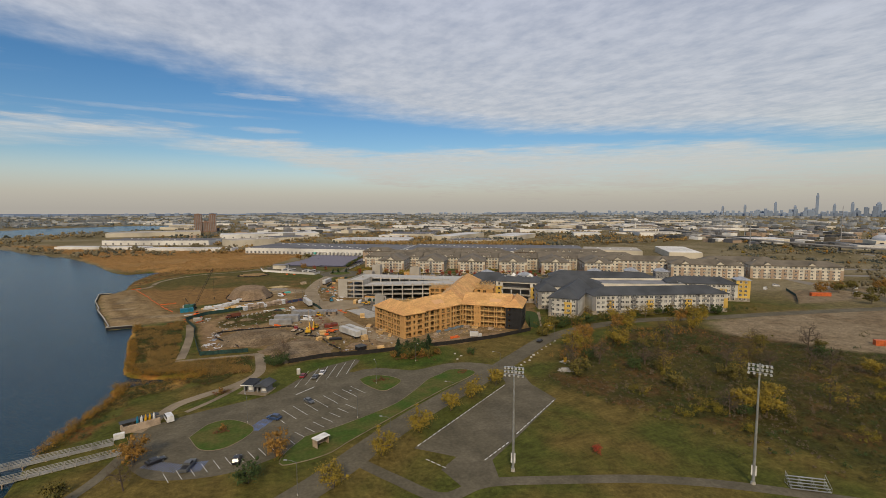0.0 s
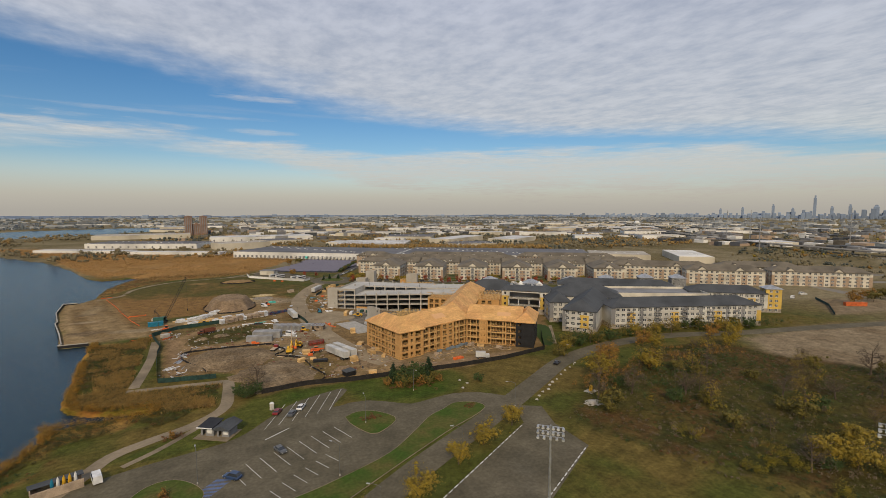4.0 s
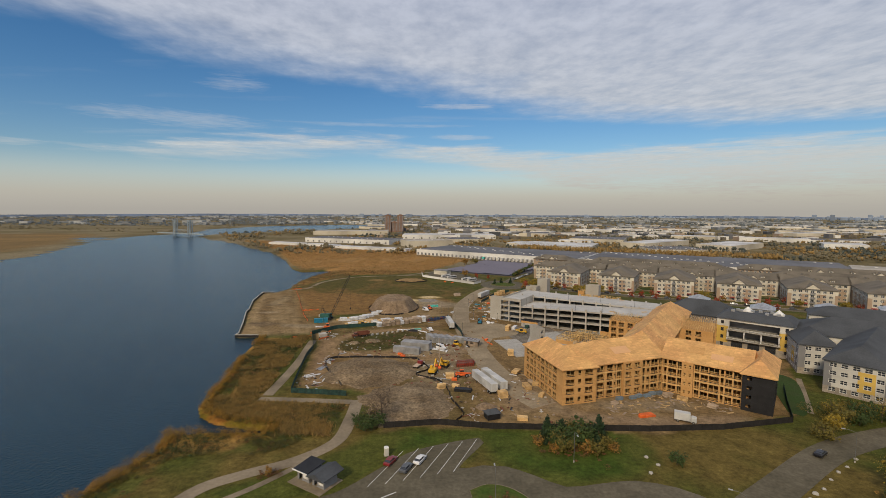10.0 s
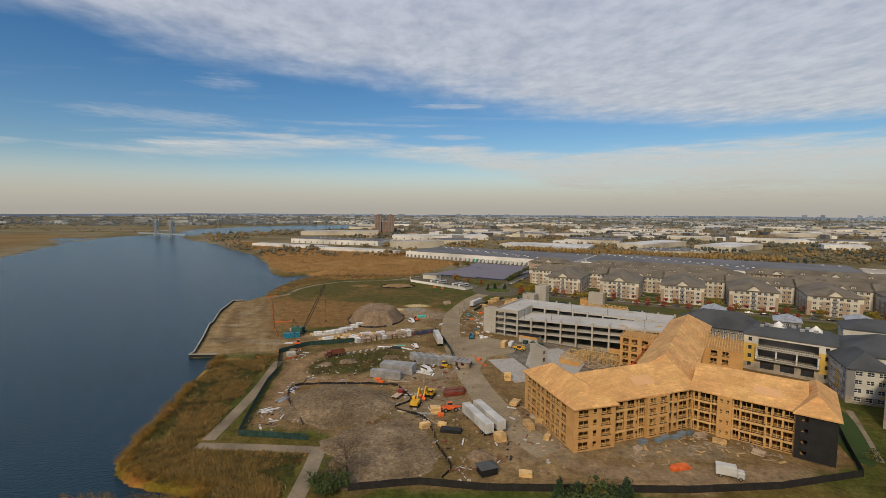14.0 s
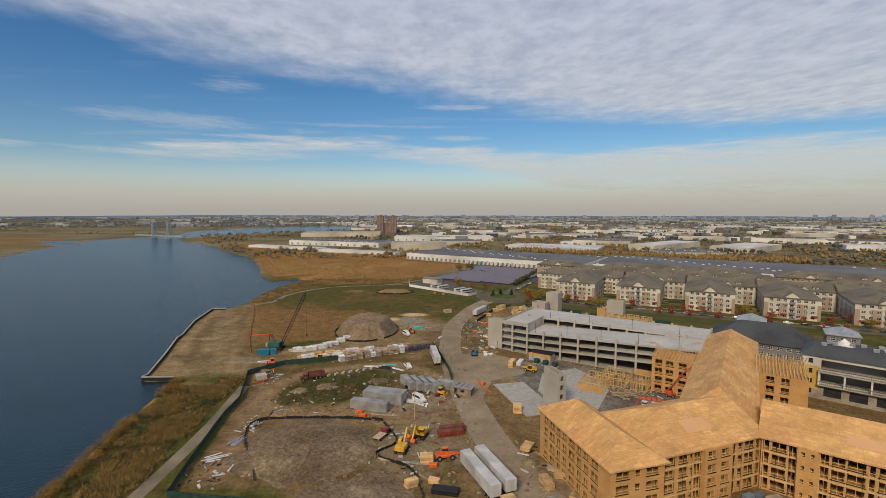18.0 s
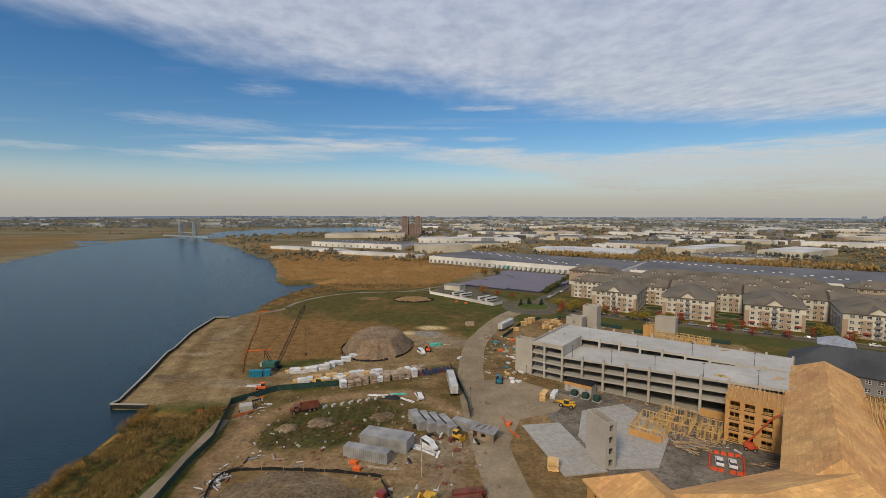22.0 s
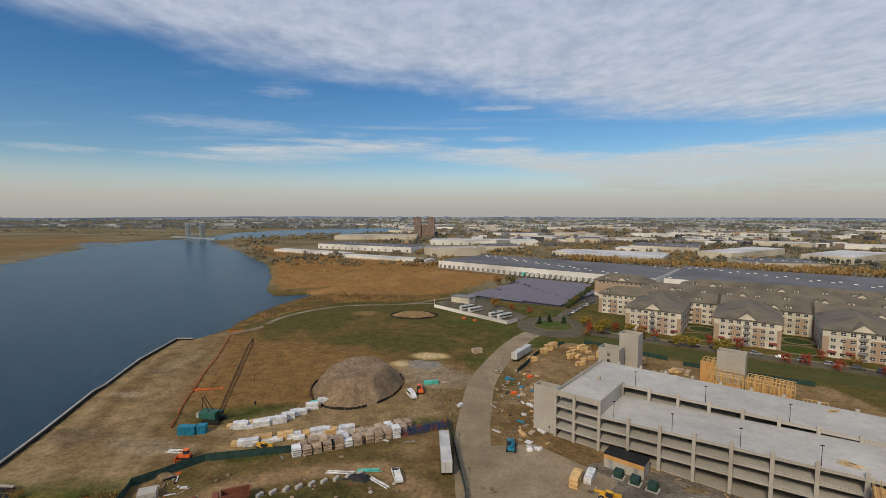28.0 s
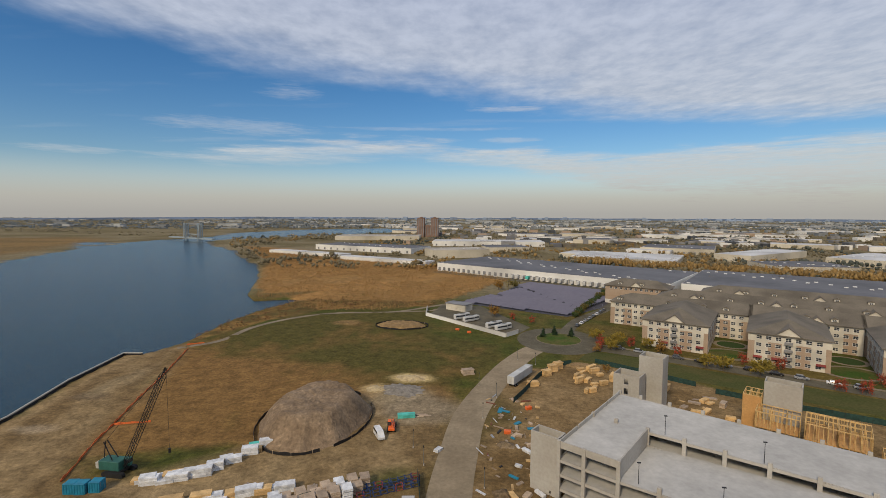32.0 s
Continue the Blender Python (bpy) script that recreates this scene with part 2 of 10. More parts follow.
M_GROUND = mat("ground", (0.1, 0.1, 0.1), 0.95, var=0.32, fine=0.9, bump=0.7, attr="cover", spec=0.1)
def ground_detail(m, sizes):
    """Two more scales of tone on the ground: worn patches and tufts."""
    t = m.node_tree
    b = t.nodes["Principled BSDF"]
    link = b.inputs["Base Color"].links[0]
    src = link.from_socket
    pos = t.nodes.new("ShaderNodeNewGeometry").outputs["Position"]
    for size, amount in sizes:
        n = t.nodes.new("ShaderNodeTexNoise")
        n.inputs["Scale"].default_value, n.inputs["Detail"].default_value, n.inputs["Roughness"].default_value = size, 6, 0.62
        t.links.new(pos, n.inputs["Vector"])
        r = t.nodes.new("ShaderNodeMapRange")
        r.inputs["From Min"].default_value, r.inputs["From Max"].default_value = 0.3, 0.7
        r.inputs["To Min"].default_value, r.inputs["To Max"].default_value = 1 - amount, 1 + amount
        t.links.new(n.outputs["Fac"], r.inputs["Value"])
        h = t.nodes.new("ShaderNodeHueSaturation")
        t.links.new(r.outputs["Result"], h.inputs["Value"])
        t.links.new(src, h.inputs["Color"])
        src = h.outputs["Color"]
    t.links.new(src, b.inputs["Base Color"])


def sheets(m, w, h, amount):
    """Nailed boards: each sheet a little different in tone, with fine joints."""
    t = m.node_tree
    b = t.nodes["Principled BSDF"]
    src = b.inputs["Base Color"].links[0].from_socket
    br = t.nodes.new("ShaderNodeTexBrick")
    br.inputs["Scale"].default_value, br.inputs["Brick Width"].default_value, br.inputs["Row Height"].default_value = 1.0, w, h
    br.inputs["Mortar Size"].default_value = 0.02
    br.inputs["Color1"].default_value, br.inputs["Color2"].default_value, br.inputs["Mortar"].default_value = (1 - amount, 1 - amount, 1 - amount, 1), (1 + amount * 0.6, 1 + amount * 0.6, 1 + amount * 0.5, 1), (0.7, 0.7, 0.7, 1)
    t.links.new(t.nodes.new("ShaderNodeTexCoord").outputs["Object"], br.inputs["Vector"])
    mx = t.nodes.new("ShaderNodeMix")
    mx.data_type, mx.blend_type = "RGBA", "MULTIPLY"
    mx.inputs["Factor"].default_value = 1.0
    t.links.new(src, mx.inputs["A"])
    t.links.new(br.outputs["Color"], mx.inputs["B"])
    t.links.new(mx.outputs["Result"], b.inputs["Base Color"])


ground_detail(M_GROUND, ((0.22, 0.35), (3.2, 0.28)))
M_ASPHALT = mat("asphalt", (0.092, 0.081, 0.054), 0.9, var=0.15, scale=0.06, fine=1.2, color2=(0.112, 0.098, 0.068), spec=0.2)
ground_detail(M_ASPHALT, ((0.12, 0.22), (0.6, 0.12)))
M_SITEROAD = mat("dusty_asphalt", (0.262, 0.212, 0.142), 0.95, var=0.12, scale=0.06, fine=1.0, color2=(0.205, 0.162, 0.106), spec=0.15)
ground_detail(M_SITEROAD, ((0.15, 0.18), (0.9, 0.1)))
M_PATH = mat("path", (0.24, 0.195, 0.135), 0.9, var=0.15, scale=0.1, fine=1.0, spec=0.2)
M_PAINT = mat("road_paint", (0.62, 0.62, 0.60), 0.7, var=0.25, fine=2.0)
M_BLUEPAINT = mat("blue_paint", (0.10, 0.17, 0.38), 0.7, var=0.25, fine=2.0)
M_OSB = mat("osb", (0.58, 0.345, 0.135), 0.8, var=0.12, scale=0.10, fine=1.2, color2=(0.53, 0.285, 0.115), spec=0.2, island=0.10)
sheets(M_OSB, 2.44, 1.22, 0.13)
ground_detail(M_OSB, ((0.16, 0.16),))


def streaks(m, amount):
    """Long pale scuffs that run along the boards."""
    t = m.node_tree
    b = t.nodes["Principled BSDF"]
    src = b.inputs["Base Color"].links[0].from_socket
    mp, n, r, h = t.nodes.new("ShaderNodeMapping"), t.nodes.new("ShaderNodeTexNoise"), t.nodes.new("ShaderNodeMapRange"), t.nodes.new("ShaderNodeHueSaturation")
    mp.inputs["Scale"].default_value = (0.35, 2.4, 0.35)
    n.inputs["Scale"].default_value, n.inputs["Detail"].default_value = 1.0, 3
    r.inputs["From Min"].default_value, r.inputs["From Max"].default_value = 0.56, 0.66
    r.inputs["To Min"].default_value, r.inputs["To Max"].default_value = 1 - amount * 0.25, 1 + amount
    t.links.new(t.nodes.new("ShaderNodeTexCoord").outputs["Object"], mp.inputs["Vector"])
    t.links.new(mp.outputs[0], n.inputs["Vector"])
    t.links.new(n.outputs["Fac"], r.inputs["Value"])
    t.links.new(r.outputs["Result"], h.inputs["Value"])
    t.links.new(src, h.inputs["Color"])
    t.links.new(h.outputs["Color"], b.inputs["Base Color"])


streaks(M_OSB, 0.16)
M_OSB_WALL = mat("osb_wall", (0.50, 0.29, 0.112), 0.8, var=0.15, scale=0.25, fine=2, color2=(0.42, 0.23, 0.082), spec=0.2)
M_STUD = mat("stud_wood", (0.62, 0.42, 0.18), 0.8, var=0.15, spec=0.2)
M_TAR = mat("tar_paper", (0.018, 0.018, 0.02), 0.6, var=0.3)
M_DARK = mat("dark_opening", (0.012, 0.011, 0.01), 0.8, var=0.2)
M_CONC = mat("concrete", (0.385, 0.368, 0.332), 0.85, var=0.10, scale=0.08, fine=1.5, color2=(0.30, 0.275, 0.235))
M_DECK = mat("deck_concrete", (0.42, 0.41, 0.385), 0.85, var=0.08, scale=0.09, fine=1.0, color2=(0.36, 0.352, 0.33))
ground_detail(M_DECK, ((0.05, 0.10), (0.35, 0.10)))
M_SHINGLE = mat("grey_shingle", (0.064, 0.070, 0.078), 0.85, var=0.15, scale=0.1, fine=2)
M_BROWNROOF = mat("brown_shingle", (0.152, 0.132, 0.102), 0.85, var=0.12, scale=0.1, fine=2)
M_WHITE = mat("white_siding", (0.56, 0.545, 0.5), 0.7, var=0.05, scale=0.1)
M_CREAM = mat("cream_siding", (0.60, 0.56, 0.47), 0.7, var=0.05, scale=0.1)
M_YELLOW = mat("yellow_siding", (0.62, 0.42, 0.10), 0.7, var=0.06, scale=0.1)
M_GREYSIDE = mat("grey_siding", (0.22, 0.22, 0.225), 0.7, var=0.08, scale=0.1)
M_BRICK = mat("brick", (0.32, 0.235, 0.165), 0.85, var=0.14, scale=0.3, fine=3, color2=(0.35, 0.27, 0.20))
M_STONE = mat("stone_veneer", (0.33, 0.29, 0.24), 0.85, var=0.2, scale=0.4, fine=3)
M_GLASS = mat("window_glass", (0.035, 0.04, 0.05), 0.12, var=0.3, spec=0.6)
M_TRIM = mat("white_trim", (0.70, 0.70, 0.68), 0.6, var=0.05)
M_STEEL = mat("galvanised_steel", (0.50, 0.51, 0.52), 0.45, 0.7, var=0.08)
M_BLACKMETAL = mat("black_metal", (0.02, 0.02, 0.022), 0.5, var=0.2)
M_SCREEN = mat("fence_screen", (0.022, 0.020, 0.019), 0.85, var=0.3, fine=1.5)
M_GREENSCREEN = mat("green_fence_screen", (0.022, 0.055, 0.048), 0.85, var=0.3, fine=1.5)
M_TRAILER = mat("trailer_white", (0.52, 0.52, 0.505), 0.5, var=0.06, scale=0.2)
M_GREYBOX = mat("container_grey", (0.3, 0.3, 0.3), 0.6, var=0.1, scale=0.3)
M_TYRE = mat("tyre_rubber", (0.02, 0.02, 0.02), 0.8)
M_NET = mat("orange_net", (0.66, 0.15, 0.04), 0.7, var=0.3, fine=2.0)
M_BARRIER = mat("barrier_orange", (0.60, 0.085, 0.03), 0.6, var=0.2, fine=2.0)
M_ORANGE = mat("orange_plastic", (0.72, 0.14, 0.03), 0.5, var=0.1)
M_YELLOWPAINT = mat("machine_yellow", (0.62, 0.36, 0.03), 0.5, var=0.15)
M_BLUE = mat("blue_paint_steel", (0.02, 0.19, 0.30), 0.5, var=0.12)
M_RUST = mat("rust_red", (0.17, 0.06, 0.035), 0.7, var=0.25)
M_TURQ = mat("turquoise_sheet", (0.10, 0.50, 0.43), 0.6, var=0.1)
M_WRAP = mat("white_wrap", (0.66, 0.67, 0.68), 0.5, var=0.12, scale=0.8, fine=5, color2=(0.42, 0.43, 0.45), island=-0.18)
M_LUMBER = mat("lumber", (0.60, 0.40, 0.18), 0.8, var=0.15, scale=0.6, island=-0.2)
M_OLDWOOD = mat("weathered_wood", (0.40, 0.31, 0.225), 0.85, var=0.2, scale=0.6, island=-0.25)
M_BARK = mat("bark", (0.10, 0.075, 0.055), 0.9, var=0.3, fine=8)
M_MOUND = mat("spoil_heap", (0.185, 0.130, 0.080), 0.95, var=0.3, scale=0.12, fine=1.4, bump=0.9, color2=(0.22, 0.16, 0.102))
ground_detail(M_MOUND, ((0.12, 0.24), (0.8, 0.24)))


def leaf(name, color, color2, island=0.25):
    return mat(name, color, 0.7, var=0.3, scale=0.35, fine=3, color2=color2, island=island, spec=0.15)


L_GOLD = leaf("leaf_gold", (0.24, 0.17, 0.024), (0.155, 0.122, 0.025), 0.16)
L_OLIVE = leaf("leaf_olive", (0.135, 0.108, 0.025), (0.08, 0.075, 0.02))
L_GREEN = leaf("leaf_green", (0.05, 0.075, 0.022), (0.035, 0.055, 0.02))
L_ORANGE = leaf("leaf_orange", (0.24, 0.125, 0.028), (0.18, 0.11, 0.03))
L_RED = leaf("leaf_red", (0.28, 0.05, 0.025), (0.20, 0.06, 0.03))
L_PINE = leaf("leaf_pine", (0.028, 0.05, 0.022), (0.02, 0.036, 0.018))
# these two leaf colours are paled and greyed to stand for distance haze
L_FARHAZE = leaf("leaf_far_haze", (0.16, 0.135, 0.08), (0.13, 0.115, 0.074), 0.22)
L_GREENHAZE = leaf("leaf_green_haze", (0.072, 0.080, 0.064), (0.060, 0.070, 0.062), 0.22)
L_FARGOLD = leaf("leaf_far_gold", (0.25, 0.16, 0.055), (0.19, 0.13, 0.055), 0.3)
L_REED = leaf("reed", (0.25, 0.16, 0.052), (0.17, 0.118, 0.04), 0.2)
# blue-grey instead of green: the haze over the farthest woods is in this colour
L_BLUEHAZE = leaf("leaf_blue_haze", (0.135, 0.155, 0.165), (0.115, 0.135, 0.148), 0.10)
L_LIME = leaf("leaf_yellow_green", (0.19, 0.15, 0.018), (0.12, 0.105, 0.018))
L_SCRUB = leaf("scrub_olive", (0.078, 0.068, 0.022), (0.058, 0.055, 0.02), 0.18)
L_MARSH = leaf("marsh_reed", (0.32, 0.195, 0.078), (0.25, 0.155, 0.062), 0.15)
L_AMBER = leaf("leaf_amber", (0.25, 0.135, 0.022), (0.17, 0.105, 0.024))
L_RUST = leaf("leaf_rust", (0.15, 0.07, 0.03), (0.11, 0.06, 0.028), 0.2)
L_TWIG = leaf("twig", (0.15, 0.115, 0.075), (0.11, 0.085, 0.06))


# ---- mesh helpers ----
def part(name, bm, material, parent=None, label="", m=None):
    """Links a bmesh as one mesh object, under parent if there is one."""
    me = bpy.data.meshes.new(name)
    bm.to_mesh(me)
    bm.free()
    for one in material if isinstance(material, (list, tuple)) else (material,):
        me.materials.append(one)
    return share(name, me, parent, label, m)


def share(name, me, parent=None, label="", m=None):
    ob = new(name, me)
    if parent is not None:
        ob.parent = parent
    if m is not None:
        ob.matrix_basis = m
    if label:
        ob["label"] = label
    return ob


def thing(name, label, category, m=None, group="", kind=""):
    ob = new(name)
    ob.empty_display_size = 0.5
    if m is not None:
        ob.matrix_basis = m
    return tagged(ob, label, category, group, kind)


def rawmesh(name, verts, faces, material):
    me = bpy.data.meshes.new(name)
    me.from_pydata([tuple(v) for v in verts], [], faces)
    for one in material if isinstance(material, (list, tuple)) else (material,):
        me.materials.append(one)
    me.update()
    return me


BOXF = [(0, 3, 2, 1), (4, 5, 6, 7), (0, 1, 5, 4), (1, 2, 6, 5), (2, 3, 7, 6), (3, 0, 4, 7)]


class Build:
    """Collects boxes, prisms and sheets for one mesh."""

    def __init__(self):
        self.v, self.f, self.k = [], [], []

    def add(self, verts, faces, k=0):
        n = len(self.v)
        self.v += [tuple(p) for p in verts]
        self.f += [tuple(i + n for i in f) for f in faces]
        self.k += [k] * len(faces)
        return self

    def box(self, x0, y0, z0, x1, y1, z1, k=0, m=None):
        p = [Vector(c) for c in ((x0, y0, z0), (x1, y0, z0), (x1, y1, z0), (x0, y1, z0), (x0, y0, z1), (x1, y0, z1), (x1, y1, z1), (x0, y1, z1))]
        return self.add([m @ q for q in p] if m else p, BOXF, k)

    def bevel_box(self, x0, y0, z0, x1, y1, z1, b=0.08, k=0, m=None):
        """A box whose upper edges and upright edges are cut back by b."""
        p = [Vector(q) for q in ((x0 + b, y0, z0), (x1 - b, y0, z0), (x1, y0 + b, z0), (x1, y1 - b, z0), (x1 - b, y1, z0), (x0 + b, y1, z0), (x0, y1 - b, z0), (x0, y0 + b, z0))]
        q = [Vector((v.x, v.y, z1 - b)) for v in p]
        c = Vector(((x0 + x1) / 2, (y0 + y1) / 2, 0))
        r = [Vector((v.x - math.copysign(b, v.x - c.x), v.y - math.copysign(b, v.y - c.y), z1)) for v in p]
        allv = p + q + r
        faces = [tuple(range(7, -1, -1)), tuple(range(16, 24))]
        for lo in (0, 8):
            faces += [(lo + i, lo + (i + 1) % 8, lo + 8 + (i + 1) % 8, lo + 8 + i) for i in range(8)]
        return self.add([m @ v for v in allv] if m else allv, faces, k)

    def prism(self, pts, z0, z1, k=0):
        n = len(pts)
        v = [(x, y, z0) for x, y in pts] + [(x, y, z1) for x, y in pts]
        f = [tuple(range(n - 1, -1, -1)), tuple(range(n, 2 * n))] + [(i, (i + 1) % n, n + (i + 1) % n, n + i) for i in range(n)]
        return self.add(v, f, k)

    def tube(self, a, b, r0, r1=None, n=8, k=0):
        a, b = Vector(a), Vector(b)
        q = (b - a).to_track_quat("Z", "Y")
        r1 = r0 if r1 is None else r1
        v = [c + q @ Vector((r * math.cos(2 * math.pi * i / n), r * math.sin(2 * math.pi * i / n), 0)) for c, r in ((a, r0), (b, r1)) for i in range(n)]
        f = [(i, (i + 1) % n, n + (i + 1) % n, n + i) for i in range(n)] + [tuple(range(n - 1, -1, -1)), tuple(range(n, 2 * n))]
        return self.add(v, f, k)

    def beam(self, a, b, w, h=None, k=0):
        """A straight bar of section w by h."""
        a, b = Vector(a), Vector(b)
        d = b - a
        q = d.to_track_quat("Z", "Y")
        return self.box(-w / 2, -(h or w) / 2, 0, w / 2, (h or w) / 2, d.length, k, Matrix.Translation(a) @ q.to_matrix().to_4x4())

    def mesh(self, name, material):
        me = rawmesh(name, self.v, self.f, material)
        if any(self.k):
            me.polygons.foreach_set("material_index", self.k)
        return me

    def put(self, name, material, parent=None, label="", m=None):
        return share(name, self.mesh(name, material), parent, label, m)


def ccw(pts):
    area = sum(a[0] * b[1] - b[0] * a[1] for a, b in zip(pts, pts[1:] + pts[:1]))
    return list(pts) if area > 0 else list(pts)[::-1]


def smooth_line(pts, step=2.0):
    """A soft line through the points (Catmull-Rom)."""
    p = [Vector(q) for q in pts]
    p = [2 * p[0] - p[1]] + p + [2 * p[-1] - p[-2]]
    out = []
    for a, b, c, d in zip(p, p[1:], p[2:], p[3:]):
        n = max(1, int((c - b).length / step))
        for i in range(n):
            u = i / n
            out.append(0.5 * (2 * b + (c - a) * u + (2 * a - 5 * b + 4 * c - d) * u * u + (3 * b - a - 3 * c + d) * u**3))
    return [tuple(v) for v in out] + [tuple(p[-2])]


def ribbon(pts, width, z0, z1, build=None, k=0):
    """A slab of the given width along a line. width: one number or one for each point."""
    b = build or Build()
    p = [Vector(q) for q in pts]
    w = [width] * len(p) if isinstance(width, (int, float)) else width
    left, right = [], []
    for i, q in enumerate(p):
        d = (p[min(i + 1, len(p) - 1)] - p[max(i - 1, 0)]).normalized()
        n = Vector((-d.y, d.x)) * w[i] / 2
        left.append(q + n), right.append(q - n)
    v = []
    for l, r in zip(left, right):
        v += [(l.x, l.y, z0), (r.x, r.y, z0), (r.x, r.y, z1), (l.x, l.y, z1)]
    f = []
    for i in range(len(p) - 1):
        o = 4 * i
        f += [(o + 3, o + 2, o + 6, o + 7), (o + 2, o + 1, o + 5, o + 6), (o, o + 3, o + 7, o + 4), (o + 1, o, o + 4, o + 5)]
    e = 4 * (len(p) - 1)
    f += [(0, 1, 2, 3), (e + 3, e + 2, e + 1, e)]
    return b.add(v, f, k)


def slab(name, pts, z0, z1, material, parent=None):
    bm = bmesh.new()
    pts = ccw(pts)
    f = bm.faces.new([bm.verts.new((x, y, z1)) for x, y in pts])
    r = bmesh.ops.extrude_face_region(bm, geom=[f])
    for v in r["geom"]:
        if isinstance(v, bmesh.types.BMVert):
            v.co.z = z0
    bmesh.ops.triangulate(bm, faces=bm.faces[:])
    bmesh.ops.recalc_face_normals(bm, faces=bm.faces[:])
    return part(name, bm, material, parent)

# ---- ground, river, roads ----
# the axis of the garage and of the housing rows, and its normal
AX, AN, GO = Vector((0.83, -0.557)).normalized(), Vector((0.557, 0.83)).normalized(), Vector((30.4, 245.4))


def G(s, n):
    """Plan place s metres along the garage front and n metres behind it."""
    p = GO + AX * s + AN * n
    return (p.x, p.y)


SHORE = [(-96, -400), (-90.5, -57.2), (-86, 19.9), (-87.7, 58.3), (-83.7, 77.5), (-78.6, 96.7), (-81.5, 104), (-74, 105.6), (-64, 105.8), (-54, 106.2), (-54, 108.8), (-64, 110.6), (-72, 113.2), (-78, 117.5), (-81.4, 123), (-83.4, 131), (-85.2, 144.4), (-90.8, 172.9), (-93.5, 196.6), (-95.4, 207.9),
         (-107.9, 207.5), (-115.4, 233.7), (-125.6, 261.7), (-135.8, 296), (-142.1, 328.5), (-134.5, 331.7), (-129.6, 350.7), (-133.1, 392.7), (-131, 421), (-123.3, 452.4), (-117.5, 466),
         (-134.6, 462.9), (-151.6, 456.1), (-168.4, 477.3), (-204.6, 560.3), (-258, 660), (-330, 752), (-421, 873), (-560, 1020), (-620, 1100), (-590, 1190), (-500, 1340), (-345, 1580), (-240, 1740)]
FAR_SHORE = [(-240, 2060), (-460, 1990), (-700, 1800), (-770, 1500), (-700, 1250), (-728, 1135), (-735, 1075), (-728, 1000), (-708, 925), (-775, 1010), (-850, 1040), (-860, 1020), (-785, 975), (-760, 940), (-740, 905), (-697, 880), (-661, 804), (-615, 705), (-573, 620), (-540, 500), (-560, 200), (-700, -400)]


def inside(px, py, poly):
    r = np.zeros(px.shape, bool)
    for (x0, y0), (x1, y1) in zip(poly, poly[1:] + poly[:1]):
        c = (y0 > py) != (y1 > py)
        r ^= c & (px < (x1 - x0) * (py - y0) / ((y1 - y0) or 1e-9) + x0)
    return r


def edge_dist(px, py, poly, closed=True):
    d = np.full(px.shape, 1e9)
    for (x0, y0), (x1, y1) in zip(poly, poly[1:] + (poly[:1] if closed else [])):
        if (x0, y0) == (x1, y1):
            continue
        u = np.clip(((px - x0) * (x1 - x0) + (py - y0) * (y1 - y0)) / ((x1 - x0) ** 2 + (y1 - y0) ** 2), 0, 1)
        d = np.minimum(d, np.hypot(px - x0 - u * (x1 - x0), py - y0 - u * (y1 - y0)))
    return d


def grain(px, py, size, seed):
    """Soft random values between 0 and 1, size metres across."""
    rng = np.random.default_rng(seed)
    tab = rng.random((256, 256))
    x, y = px / size, py / size
    i, j = np.floor(x).astype(int), np.floor(y).astype(int)
    u, v = x - i, y - j
    u, v = u * u * (3 - 2 * u), v * v * (3 - 2 * v)
    at = lambda a, b: tab[a % 256, b % 256]
    return (at(i, j) * (1 - u) + at(i + 1, j) * u) * (1 - v) + (at(i, j + 1) * (1 - u) + at(i + 1, j + 1) * u) * v


def grains(px, py, size, seed):
    return sum(grain(px, py, size / 2**k, seed + k) * w for k, w in enumerate((0.5, 0.28, 0.14, 0.08)))


RIVER = SHORE + FAR_SHORE
SITE = [(-19.9, 108.1), (24.7, 109.9), (61.9, 109.6), (108, 116.5), (133.1, 150), (152, 190), (140, 235), (134, 290), (104, 309), (82, 326), (60, 338), (40, 338), (22, 323), (4.2, 291.4), (0.1, 254.6), (-11.8, 247.3), (-32.7, 231.1), (-60.2, 222.4),
        (-70.1, 209.6), (-62.4, 187), (-60.6, 159.3), (-55.7, 141.2), (-29.9, 135)]
YARD = [(-110, 206), (-71, 211.5), (-59.3, 223.4), (-9.8, 248.4), (3.1, 260.5), (4.2, 291.4), (-7.8, 308.1), (-19.7, 290.2), (-49.3, 258.1), (-76, 236), (-86, 252), (-94, 270), (-103, 294), (-117, 330), (-124, 346), (-131, 344), (-145, 330), (-128, 262), (-118, 233)]
MEADOW = [(-97.9, 250.4), (-49.3, 258.1), (-19.7, 271), (-3.8, 291), (14.2, 330.5), (22.2, 361.9), (-15.5, 381.4), (-19.3, 438.5), (-96.8, 418.5), (-131.5, 345.9), (-109, 304.7)]
GRAVEL = [(191.5, 66.8), (208.6, 93.4), (272.1, 93.4), (328.6, 82.8), (360.6, 64.3), (352.1, 41.3), (307.7, 20.3), (232.6, 12), (215, 30.4)]
BRUSH = [(66.6, 53.5), (95.9, 73.6), (157.8, 96.6), (188.6, 93.1), (198.3, 62.9), (220.7, 28.4), (250, 7.9), (367.2, 30.8), (480.4, 19.7), (420, -110), (60, -110), (150, -75), (112, -36), (98, 2), (80, 32)]
